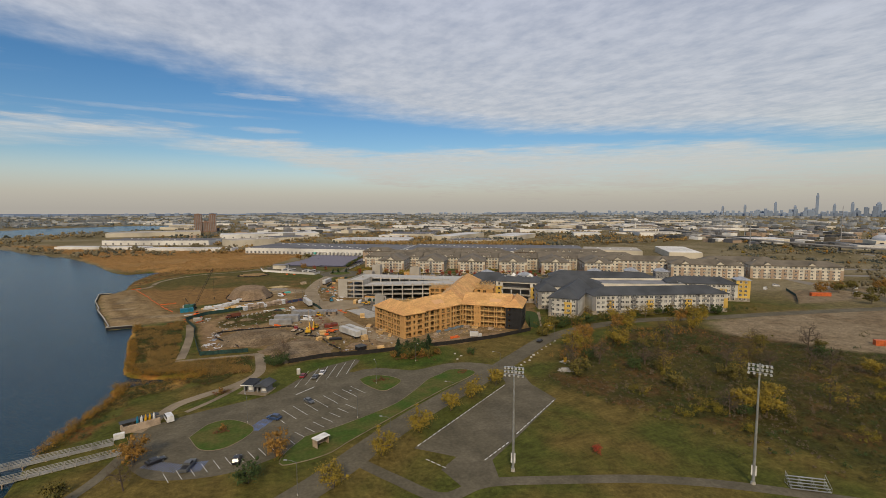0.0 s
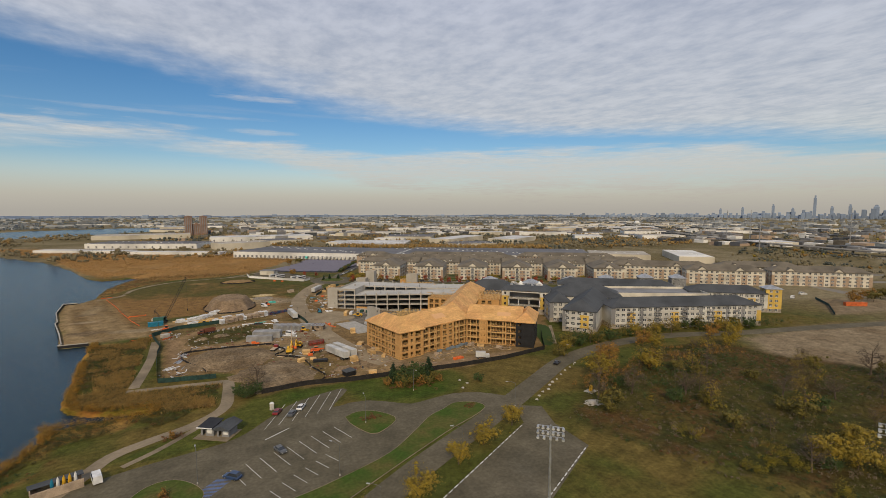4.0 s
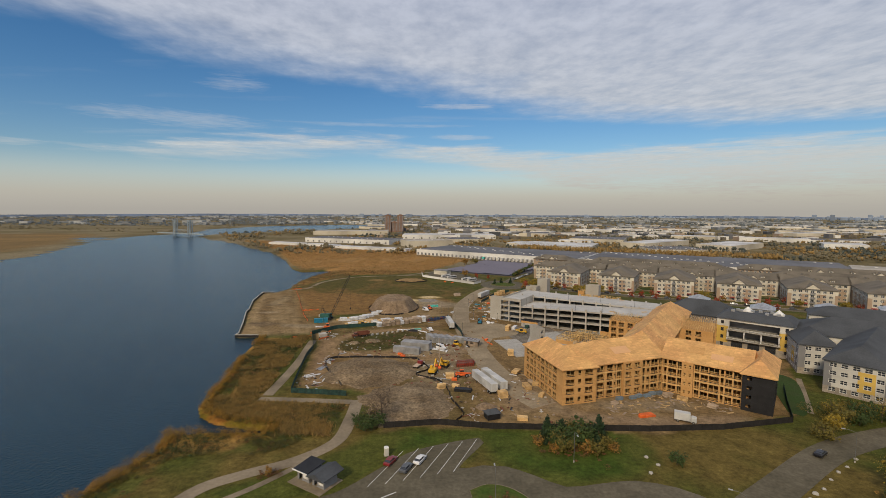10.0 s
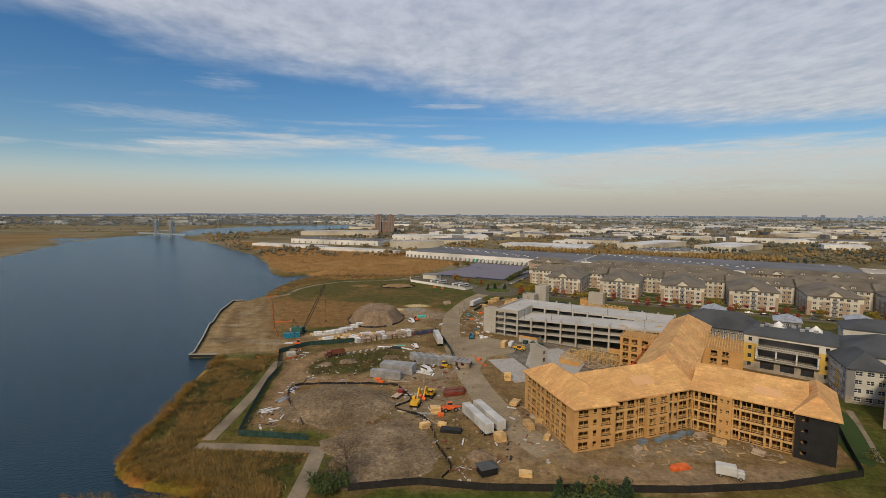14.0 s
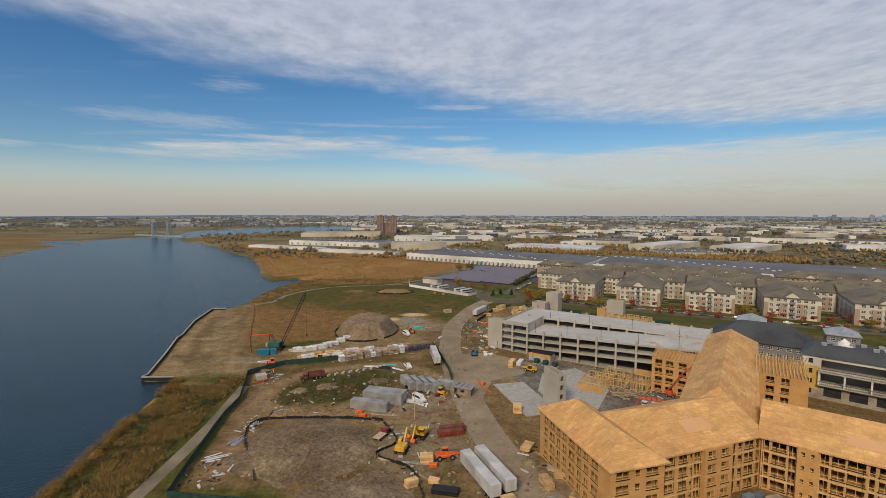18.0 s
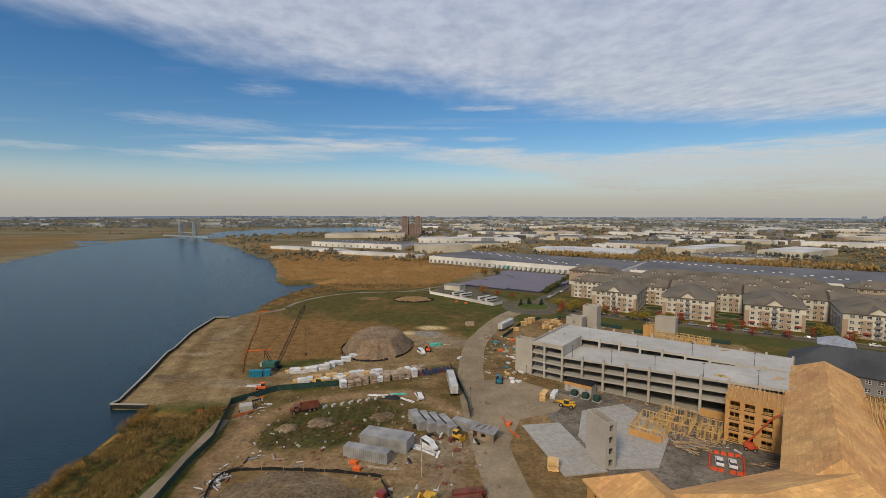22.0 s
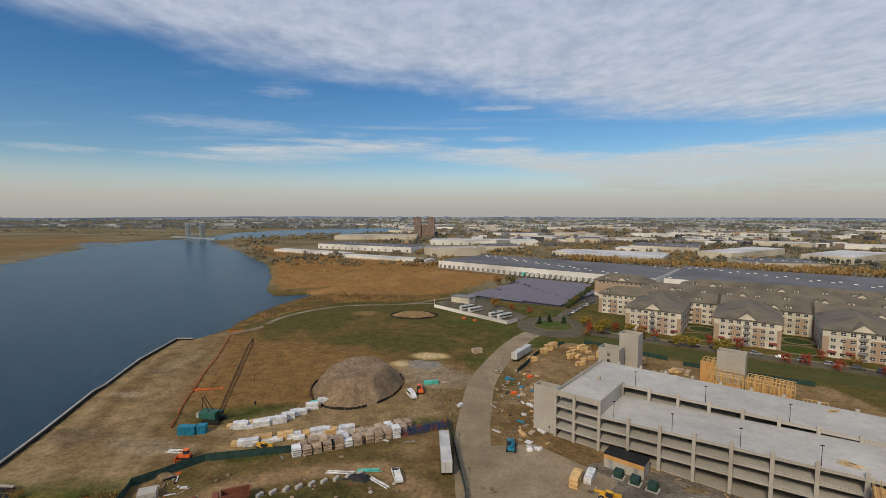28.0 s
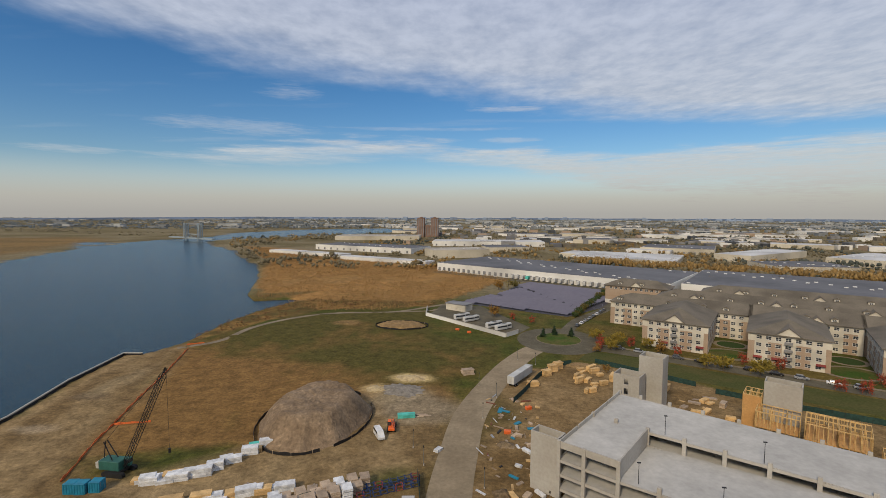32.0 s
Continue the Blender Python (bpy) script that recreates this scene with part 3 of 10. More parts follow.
REEDS = [(-99.7, 39.2), (-86, 57), (-77.5, 63.4), (-72.6, 75.3), (-73, 90), (-63.1, 93), (-48.9, 90), (-36, 98), (-33.9, 124.3), (-61.7, 125.7), (-67.5, 154.3), (-71.1, 207.7), (-102.2, 204.8), (-102.7, 144.1)]

VEG = [(-54, 188), (-51, 199), (-46, 205), (-36, 208), (-24, 217), (-14, 209), (-20, 198), (-30, 187), (-48, 183)]
PARKLAWN = [(-60, 76), (-40, 86), (-26, 98), (-20, 108), (24, 109), (50, 108), (52, 92), (44, 84), (27, 81), (12, 90), (8, 104), (-14, 94), (-26, 78), (-44, 73)]
BANK = [(-131, 352), (-126, 352), (-112, 392), (-96, 424), (-60, 440), (-24, 446), (-22, 458), (-62, 462), (-112, 462), (-124, 450), (-131, 421), (-133, 392)]


TRACKS = [([(7, 206), (-2, 214), (-14, 224), (-30, 222), (-48, 214), (-56, 202), (-54, 186), (-46, 178), (-28, 178), (-12, 176), (2, 172)], 2.6, (0.235, 0.165, 0.10)),
          ([(26, 150), (27, 132), (40, 118), (60, 114), (90, 116)], 3.2, (0.20, 0.15, 0.105)),
          ([(4, 190), (0, 176), (4, 160), (14, 148), (24, 126)], 4.0, (0.185, 0.14, 0.10)),
          ([(-68, 214), (-60, 200), (-57, 180), (-53, 160), (-50, 144)], 2.4, (0.20, 0.14, 0.088)),
          ([(4, 262), (-14, 257), (-30, 249), (-44, 242), (-60, 235.5), (-90, 226)], 3.6, (0.235, 0.175, 0.10)),
          ([(-96, 214), (-106, 250), (-120, 290), (-130, 325)], 4.0, (0.21, 0.165, 0.12))]


def cover_color(px, py):
    """The ground's colour: grass, soil, gravel, reed and scrub, each with its own patches."""
    n1, n2, n3 = grains(px, py, 26, 1), grains(px, py, 9, 11), grains(px, py, 60, 21)
    jig = (n2 - 0.5) * 9 + (n1 - 0.5) * 8

    def blend(base, poly, col, soft=1.5):
        sd = np.where(inside(px, py, poly), 1, -1) * edge_dist(px, py, poly)
        w = np.clip((sd + jig * min(1.0, soft / 2)) / soft + 0.5, 0, 1)[:, None]
        return base * (1 - w) + col * w

    def two(a, b, f, lo=0.4, hi=0.6):
        w = np.clip((f - lo) / (hi - lo), 0, 1)[:, None]
        return np.array(a) * (1 - w) + np.array(b) * w

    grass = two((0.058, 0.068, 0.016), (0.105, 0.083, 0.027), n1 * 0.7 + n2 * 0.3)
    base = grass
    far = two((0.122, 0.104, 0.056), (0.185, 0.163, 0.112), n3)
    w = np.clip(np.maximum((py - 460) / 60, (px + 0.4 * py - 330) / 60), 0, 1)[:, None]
    base = base * (1 - w) + far * w
    marsh = two((0.31, 0.185, 0.072), (0.235, 0.145, 0.058), n1 * 0.5 + n3 * 0.5, 0.42, 0.62)
    base = blend(base, [(-60, 452), (-120, 448), (-134, 470), (-122, 492), (-160, 482), (-178, 508), (-275, 720), (-440, 960), (-320, 900), (-160, 760), (-20, 700), (50, 600), (20, 560), (-12, 480)], marsh, 4)
    base = blend(base, [(-1000, 1190), (-860, 1110), (-680, 740), (-640, 500), (-680, -400), (-1600, -400), (-2200, 300), (-1700, 900)], two((0.20, 0.135, 0.06), (0.145, 0.105, 0.052), n3), 20)
    mead = two((0.074, 0.067, 0.020), (0.17, 0.104, 0.042), n1 * 0.35 + n2 * 0.25 + n3 * 0.2 + 0.2 + np.clip((318 - py + 0.35 * (-px - 60)) / 40, -0.6, 0.5) * 0.34 + (grains(px + 0.25 * py, py * 0.35, 9, 71) - 0.5) * 0.3, 0.42, 0.66)
    base = blend(base, MEADOW, mead, 5)
    soil = two((0.132, 0.090, 0.044), (0.222, 0.162, 0.092), n1 * 0.4 + n2 * 0.4 + grains(px, py, 4, 91) * 0.2, 0.36, 0.64)
    scrubby = np.clip((n3 * 0.5 + n1 * 0.5 - 0.465 + np.clip((py - 176) / 200, 0, 0.1) - np.clip((px - 4) / 60, 0, 0.4)) * 9, 0, 1)[:, None] * 0.82
    soil = soil * (1 - scrubby) + np.array((0.09, 0.072, 0.028)) * scrubby
    base = blend(base, PARKLAWN, two((0.040, 0.068, 0.012), (0.066, 0.076, 0.018), n1 * 0.5 + n2 * 0.5), 4)
    base = blend(base, SITE, soil, 2)
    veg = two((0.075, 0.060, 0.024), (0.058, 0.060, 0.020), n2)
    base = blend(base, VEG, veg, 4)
    for line, wid, col in TRACKS:
        d = edge_dist(px, py, line, False)
        w = (np.clip(1.6 - d / wid, 0, 1) * np.clip(0.45 + n2 * 1.1, 0, 1) * 0.9)[:, None]
        base = base * (1 - w) + np.array(col) * w
    yard = two((0.240, 0.182, 0.108), (0.150, 0.106, 0.056), n1 * 0.3 + n2 * 0.2 + grains(0.94 * px + 0.33 * py, (0.94 * py - 0.33 * px) * 0.16, 7, 73) * 0.5, 0.38, 0.60)
    base = blend(base, YARD, yard, 9)
    for (cx, cy, rx, ry), col in (((-17, 298, 11, 9), (0.30, 0.25, 0.17)), ((-13.9, 315, 8, 5), (0.46, 0.37, 0.20)), ((-24, 303, 5.5, 4), (0.42, 0.32, 0.17)), ((-6, 290, 14, 12), (0.22, 0.185, 0.14)), ((-64, 397, 9, 6), (0.26, 0.17, 0.085)), ((-118, 285, 7, 4), (0.11, 0.085, 0.06)), ((-112, 262, 8, 3), (0.26, 0.215, 0.16)), ((-104, 232, 9, 6), (0.13, 0.10, 0.068)), ((64, 127, 24, 5), (0.20, 0.165, 0.12)), ((33, 140, 4, 18), (0.19, 0.155, 0.11)), ((-8, 185, 14, 9), (0.235, 0.20, 0.15)), ((-3, 161, 13, 10), (0.20, 0.165, 0.118)), ((-80, 229, 16, 4), (0.235, 0.195, 0.14)), ((-60, 239, 14, 3), (0.24, 0.185, 0.115)), ((-118, 300, 5, 18), (0.23, 0.185, 0.12)), ((-4, 150, 10, 14), (0.185, 0.15, 0.105)), ((70, 206, 16, 8), (0.17, 0.145, 0.11))):
        d = ((px - cx) / rx) ** 2 + ((py - cy) / ry) ** 2 + (n2 - 0.5) * 2.2
        w = np.clip(1.25 - d, 0, 1)[:, None] * 0.85
        base = base * (1 - w) + np.array(col) * w
    gravel = two((0.20, 0.165, 0.122), (0.15, 0.118, 0.082), n1 * 0.6 + n2 * 0.4)
    base = blend(base, [(360, 140), (440, 122), (385, 95), (312, 104)], gravel, 8)
    base = blend(base, GRAVEL, gravel, 8)
    scrub = two((0.066, 0.056, 0.017), (0.042, 0.046, 0.014), n1 * 0.4 + n2 * 0.6)
    rusty = np.clip((grains(px, py, 14, 41) - 0.56) * 8, 0, 1)[:, None] * 0.7
    scrub = scrub * (1 - rusty) + np.array((0.085, 0.050, 0.024)) * rusty
    base = blend(base, BRUSH, scrub, 6)
    reed = two((0.20, 0.13, 0.045), (0.068, 0.074, 0.02), n1 * 0.35 + n2 * 0.65, 0.42, 0.56)
    red = np.clip((grains(px, py, 10, 43) - 0.60) * 9, 0, 1)[:, None] * 0.7
    reed = reed * (1 - red) + np.array((0.13, 0.05, 0.025)) * red
    shore_d = edge_dist(px, py, SHORE, False)[:, None]
    reed = reed + np.clip(1 - shore_d / 6, 0, 1) * np.array((0.07, 0.03, -0.005))
    lean = np.clip((106 - py) / 6, 0, 1)[:, None] * np.clip((shore_d - 9) / 4, 0, 1)
    reed = reed * (1 - lean) + grass * lean
    base = blend(base, REEDS, reed, 3)
    bank = two((0.22, 0.135, 0.05), (0.10, 0.08, 0.03), n1 * 0.4 + n2 * 0.6)
    base = blend(base, BANK, bank, 4)
    return base * np.array((1.03, 0.975, 0.84))


def ground_sheet(name, xs, ys, hole=None):
    gx, gy = np.meshgrid(xs, ys)
    px, py = gx.ravel(), gy.ravel()
    d = edge_dist(px, py, RIVER)
    wet = inside(px, py, RIVER)
    z = np.where(wet, -np.clip(d, 0, 2.2) * 1.1, 0.0) + np.where(wet, 0, -0.35 * np.clip(1 - d / 3, 0, 1))
    hx, hy = abs(px) < 900, abs(py) < 900
    bumps = (grains(px, py, 7, 5) - 0.5) * 0.25
    rough = np.zeros(px.shape, bool)
    for poly in (MEADOW, BRUSH, REEDS):
        rough |= inside(px, py, poly) & (edge_dist(px, py, poly) > 4)
    z += np.where(rough & ~wet, bumps, 0)
    nx, ny = len(xs), len(ys)
    idx = np.arange(nx * ny).reshape(ny, nx)
    f = np.stack([idx[:-1, :-1], idx[:-1, 1:], idx[1:, 1:], idx[1:, :-1]], -1).reshape(-1, 4)
    keep = z[f].max(1) > -2.3
    if hole:
        cx, cy = px[f].mean(1), py[f].mean(1)
        keep &= ~((cx > hole[0]) & (cx < hole[1]) & (cy > hole[2]) & (cy < hole[3]))
    f = f[keep]
    me = bpy.data.meshes.new(name)
    me.vertices.add(len(px))
    me.vertices.foreach_set("co", np.stack([px, py, z], -1).astype(np.float32).ravel())
    me.loops.add(f.size)
    me.loops.foreach_set("vertex_index", f.ravel().astype(np.int32))
    me.polygons.add(len(f))
    me.polygons.foreach_set("loop_start", np.arange(0, f.size, 4, dtype=np.int32))
    me.update(calc_edges=True)
    me.polygons.foreach_set("use_smooth", np.ones(len(f), bool))
    col = np.concatenate([cover_color(px, py), np.ones((len(px), 1))], 1)
    a = me.color_attributes.new("cover", "FLOAT_COLOR", "POINT")
    a.data.foreach_set("color", col.astype(np.float32).ravel())
    me.materials.append(M_GROUND)
    return new(name, me)


def spread(lo, a, b, hi, step, grow=1.12):
    """Coordinates with even steps from a to b and growing ones out to lo and hi."""
    mid = list(np.arange(a, b + 1e-6, step))
    out, s, v = [], step, mid[-1]
    while v < hi:
        s *= grow
        v = min(v + s, hi)
        out.append(v)
    low, s, v = [], step, mid[0]
    while v > lo:
        s *= grow
        v = max(v - s, lo)
        low.append(v)
    return np.array(low[::-1] + mid + out)


ground = tagged(ground_sheet("ground", spread(-5200, -160, 330, 5200, 1.6, 1.05), spread(-1200, -110, 470, 5200, 1.6, 1.05)),
                "flat ground of grass, bare soil, scrub and marsh", "ground", kind="structure")


def water_material():
    m = mat("river_water", (0.001, 0.019, 0.036), 0.2, var=0.12, scale=0.008, fine=0.03, color2=(0.002, 0.023, 0.041), spec=0.175)
    t = m.node_tree
    b = t.nodes["Principled BSDF"]
    n, bp = t.nodes.new("ShaderNodeTexNoise"), t.nodes.new("ShaderNodeBump")
    n.inputs["Scale"].default_value, n.inputs["Detail"].default_value = 1.1, 4
    bp.inputs["Strength"].default_value, bp.inputs["Distance"].default_value = 0.7, 0.42
    t.links.new(t.nodes.new("ShaderNodeTexCoord").outputs["Object"], n.inputs["Vector"])
    t.links.new(n.outputs["Fac"], bp.inputs["Height"])
    t.links.new(bp.outputs[0], b.inputs["Normal"])
    return m


wb = Build().add([(-5200, -1200, -0.9), (20, -1200, -0.9), (20, 5200, -0.9), (-5200, 5200, -0.9)], [(0, 1, 2, 3)])
river = tagged(wb.put("water", water_material()), "wide calm deep blue river with small ripples", "river", kind="structure")

# roads: the park road, the road through the site, the far roundabout
PARK_ROAD = smooth_line([(-48.1, -3.5), (-27.9, 10), (-17.8, 16.8), (-4.6, 27.5), (9.5, 38.2), (22.7, 47.0), (45.7, 61), (60, 70), (76, 80.8), (100, 96.6), (120, 104.8), (140, 109.6), (160, 111), (182, 109.4), (205, 103), (222, 98.5), (248, 94), (284, 87), (326, 77.8), (349, 73), (365, 72.7), (382.5, 87.6), (402.2, 108.8), (412.6, 146.9)])
SITE_ROAD = smooth_line([(30.8, 125.6), (24.6, 137.2), (18.4, 156.5), (14.3, 175.8), (9.7, 209.6), (7.2, 238.5), (7.6, 260.7), (10.1, 288.8), (20.5, 326), (30.5, 350), (38, 362)])


def road(name, pts, width, label, z=0.06, material=None):
    return tagged(ribbon(pts, width, -0.1, z).put(name, material or M_ASPHALT), label, "road", kind="structure")


road("road_park", PARK_ROAD, 8.2, "grey asphalt park road with worn verges")
road("road_site", SITE_ROAD, 10.0, "dusty grey asphalt road through the building site", material=M_SITEROAD)

# ---- building blocks ----
def frame2(o, d):
    """A plan frame: origin o, x along d, y to the back (left of d)."""
    d = Vector(d).normalized()
    return Matrix(((d.x, -d.y, 0, o[0]), (d.y, d.x, 0, o[1]), (0, 0, 1, 0), (0, 0, 0, 1)))


def wall_mesh(name, length, z0, z1, holes, thick, material, k_of=None):
    """An upright wall along x from 0 to length, its face at y = 0, with openings (u0, u1, v0, v1) cut through it."""
    b = Build()
    us = sorted({0.0, length, *(u for h in holes for u in h[:2]), *((n * 2.3 for n in range(1, int(length / 2.3) + 1)) if k_of else ())})
    us = [u for u in us if u <= length]
    vs = sorted({z0, z1, *(v for h in holes for v in h[2:]), *((z0 + (z1 - z0) * q for q in (0.22, 0.75)) if k_of else ())})
    for v0, v1 in zip(vs, vs[1:]):
        run = None
        for u0, u1 in zip(us, us[1:]):
            cu, cv = (u0 + u1) / 2, (v0 + v1) / 2
            solid = not any(h[0] < cu < h[1] and h[2] < cv < h[3] for h in holes)
            k2 = k_of(cu, cv) if k_of else 0
            flush = run and (not solid or k2 != run[2])
            for last in (False, True):
                if flush or (last and run and u1 == us[-1]):
                    a, c, k = run
                    b.add([(a, 0, v0), (c, 0, v0), (c, 0, v1), (a, 0, v1)], [(0, 1, 2, 3)], k)
                    b.add([(a, thick, v0), (c, thick, v0), (c, thick, v1), (a, thick, v1)], [(3, 2, 1, 0)], k)
                    run, flush = None, False
                if solid and not last:
                    run = [run[0] if run else u0, u1, k2]
    for u0, u1, v0, v1 in holes:
        p = [(u0, 0, v0), (u1, 0, v0), (u1, 0, v1), (u0, 0, v1), (u0, thick, v0), (u1, thick, v0), (u1, thick, v1), (u0, thick, v1)]
        b.add(p, [(0, 4, 5, 1), (1, 5, 6, 2), (2, 6, 7, 3), (3, 7, 4, 0)])
    p = [(0, 0, z1), (length, 0, z1), (length, thick, z1), (0, thick, z1), (0, 0, z0), (length, 0, z0), (length, thick, z0), (0, thick, z0)]
    b.add(p, [(0, 1, 2, 3), (0, 3, 7, 4), (1, 5, 6, 2)])
    return b.mesh(name, material)


WINDOW_MESH = {}


def weld(me):
    bm = bmesh.new()
    bm.from_mesh(me)
    bmesh.ops.remove_doubles(bm, verts=bm.verts[:], dist=0.001)
    bm.to_mesh(me)
    bm.free()
    return me


def window_mesh(w, h, style="white"):
    """A window: frame, sashes and the glass set in them; the outer corner is the origin."""
    key = (round(w, 2), round(h, 2), style)
    if key not in WINDOW_MESH:
        f, r = 0.09, 0.04
        cols = [(f, w - f)] if w < 1.3 else [(f, w / 2 - r), (w / 2 + r, w - f)]
        lights = [(a, c, lo, hi) for a, c in cols for lo, hi in ((f, h / 2 - r), (h / 2 + r, h - f))]
        fr = wall_mesh("window", w, 0, h, lights, 0.12, [M_TRIM if style == "white" else M_BLACKMETAL, M_GLASS])
        b = Build()
        b.v, b.f, b.k = [tuple(v.co) for v in fr.vertices], [tuple(p.vertices) for p in fr.polygons], [0] * len(fr.polygons)
        for u0, u1, v0, v1 in lights:
            b.add([(u0, 0.12, v0), (u1, 0.12, v0), (u1, 0.12, v1), (u0, 0.12, v1)], [(0, 1, 2, 3)], 1)
        WINDOW_MESH[key] = weld(b.mesh("window", [M_TRIM if style == "white" else M_BLACKMETAL, M_GLASS]))
    return WINDOW_MESH[key]


def grid_holes(length, storeys, h, z0, pitch=3.2, w=1.7, hh=1.5, sill=0.9, margin=1.2, skip=()):
    n = max(1, int((length - 2 * margin + pitch - w) / pitch))
    off = (length - (n - 1) * pitch - w) / 2
    return [(off + i * pitch, off + i * pitch + w, z0 + s * h + sill, z0 + s * h + sill + hh) for s in range(storeys) for i in range(n) if i not in skip]


def facade(parent, m, length, z0, z1, holes, material, thick=0.3, style="white", glazed=True, k_of=None, name="wall"):
    wall = share(name, wall_mesh(name, length, z0, z1, holes, thick, material, k_of), parent, m=m)
    if glazed:
        for u0, u1, v0, v1 in holes:
            share("window", window_mesh(u1 - u0, v1 - v0, style), parent, m=m @ Matrix.Translation((u0, 0.08, v0)))
    return wall


def side_frames(L, D):
    """The four sides of a block L by D, as wall frames with y to the inside: front, right, back, left."""
    return [(frame2((0, 0), (1, 0)), L), (frame2((L, 0), (0, 1)), D), (frame2((L, D), (-1, 0)), L), (frame2((0, D), (0, -1)), D)]


def roof_mesh(L, D, z, rise, over=0.7, kind="hip", thick=0.3, material=None, ends=(True, True)):
    """A hip or gable roof over a block, with overhang and a visible edge. ends: whether the left and right ends are hipped."""
    x0, x1, y0, y1 = -over, L + over, -over, D + over
    b = Build()
    if D <= L:
        half = (y1 - y0) / 2
        ra, rb = x0 + (half if kind == "hip" and ends[0] else 0), x1 - (half if kind == "hip" and ends[1] else 0)
        r = [(ra, (y0 + y1) / 2), (rb, (y0 + y1) / 2)]
        faces = [(0, 1, 5, 4), (1, 2, 5), (2, 3, 4, 5), (3, 0, 4)]
    else:
        half = (x1 - x0) / 2
        ra, rb = y0 + (half if kind == "hip" and ends[0] else 0), y1 - (half if kind == "hip" and ends[1] else 0)
        r = [((x0 + x1) / 2, ra), ((x0 + x1) / 2, rb)]
        faces = [(0, 1, 4), (1, 2, 5, 4), (2, 3, 5), (3, 0, 4, 5)]
    c = [(x0, y0), (x1, y0), (x1, y1), (x0, y1)]
    b.add([(x, y, z) for x, y in c] + [(x, y, z + rise) for x, y in r], faces)
    b.add([(x, y, z - thick) for x, y in c] + [(x, y, z) for x, y in c], [(3, 2, 1, 0), (0, 1, 5, 4), (1, 2, 6, 5), (2, 3, 7, 6), (3, 0, 4, 7)])
    return b.mesh("roof", material)


def block(house, o, d, L, D, H, storeys, material, roof, rise=4.0, over=0.6, kind="hip", holes=None, sides=(1, 1, 1, 1), style="white", ends=(True, True), k_of=None, pitch=3.2, w=1.7):
    """One wing of a house: four walls with windows, floor slabs and a roof, in its own plan frame."""
    m = frame2(o, d)
    h = H / storeys
    for i, (fm, ln) in enumerate(side_frames(L, D)):
        hs = holes[i] if holes and holes.get(i) is not None else (grid_holes(ln, storeys, h, 0.0, pitch, w) if sides[i] else [])
        # end walls stop short of the front and back walls
        facade(house, m @ fm @ (Matrix.Translation((0.302, 0, 0)) if i % 2 else Matrix()), ln - (0.604 if i % 2 else 0), 0, H, [(a - 0.302, b - 0.302, c, e) if i % 2 else (a, b, c, e) for a, b, c, e in hs], material, style=style, k_of=k_of if sides[i] or not k_of else (lambda u, v: (len(material) - 1) if v < 2.6 else 0))
    if roof:
        share("roof", roof_mesh(L, D, H + 0.3, rise, over, kind, 0.3, roof, ends), house, m=m)
    return m


# ---- the timber building ----
M_ROOFPATCH = mat("osb_pink", (0.56, 0.33, 0.17), 0.8, var=0.1, scale=0.3, color2=(0.60, 0.35, 0.17), spec=0.2)
EAVE = 12.0
STOREY = 3.0
wood = thing("timber_building", "four-storey timber-framed apartment building under construction, bare sheathing", "building")


def wood_window_mesh(w, h, material):
    """Rough opening with studs, header and a low guard board, nailed into one frame."""
    us, g = ([0.05, w * 0.5, w - 0.05] if w > 1.2 else [0.05, w - 0.05]), min(0.75, h * 0.3)
    holes = [(a + 0.035, c - 0.035, lo, hi) for a, c in zip(us, us[1:]) for lo, hi in ((0.06, g), (g + 0.09, h - 0.08))]
    me = weld(wall_mesh("window_opening", w, 0, h, holes, 0.10, [material]))
    if w > 1.6 and h < 2.3 and material is not M_TAR:
        # black flashing strip below the opening
        me.materials.append(M_TAR)
        bm = bmesh.new()
        bm.from_mesh(me)
        q = [bm.verts.new((x, y, z)) for x, y, z in ((-0.12, -0.085, -0.24), (w + 0.12, -0.085, -0.24), (w + 0.12, -0.066, -0.24), (-0.12, -0.066, -0.24), (-0.12, -0.085, -0.01), (w + 0.12, -0.085, -0.01), (w + 0.12, -0.066, -0.01), (-0.12, -0.066, -0.01))]
        for f in BOXF:
            bm.faces.new([q[i] for i in f]).material_index = len(me.materials) - 1
        bm.to_mesh(me)
        bm.free()
    return me


WOODWIN = {}


def wood_wall(m, length, pattern, material=M_OSB_WALL, name="wall", thick=0.25, studs=False, top=EAVE):
    """A sheathed wall with rough openings; pattern: (u, width, kind) along its length."""
    holes = []
    for s in range(int(round(top / STOREY))):
        for u, w, kind in pattern:
            lo, hi = {"tall": (0.72, 2.52), "win": (0.80, 2.45), "small": (1.1, 2.2), "open": (0.55, 2.62), "slot": (0.14, 2.86)}[kind]
            holes.append((u, u + w, s * STOREY + lo, s * STOREY + hi))
    wall = share(name, wall_mesh(name, length, 0, top, holes, thick, [material]), wood, m=m)
    for u0, u1, v0, v1 in holes:
        key = (round(u1 - u0, 2), round(v1 - v0, 2), M_TAR if material is M_TAR else M_STUD)
        if key not in WOODWIN:
            WOODWIN[key] = wood_window_mesh(*key)
        share("window_opening", WOODWIN[key], wall, m=Matrix.Translation((u0, 0.06, v0)))
    # floor bands between the storeys
    b = Build()
    for s in range(1, int(round(top / STOREY))):
        b.box(0.05, -0.05, s * STOREY - 0.22, length - 0.05, -0.002, s * STOREY + 0.10)
    for i in range(len(b.v) // 8):
        Build().box(*b.v[8 * i], *b.v[8 * i + 6]).put("floor_band", M_TAR if material is M_TAR else M_STUD if studs else M_OSB_WALL, wall)
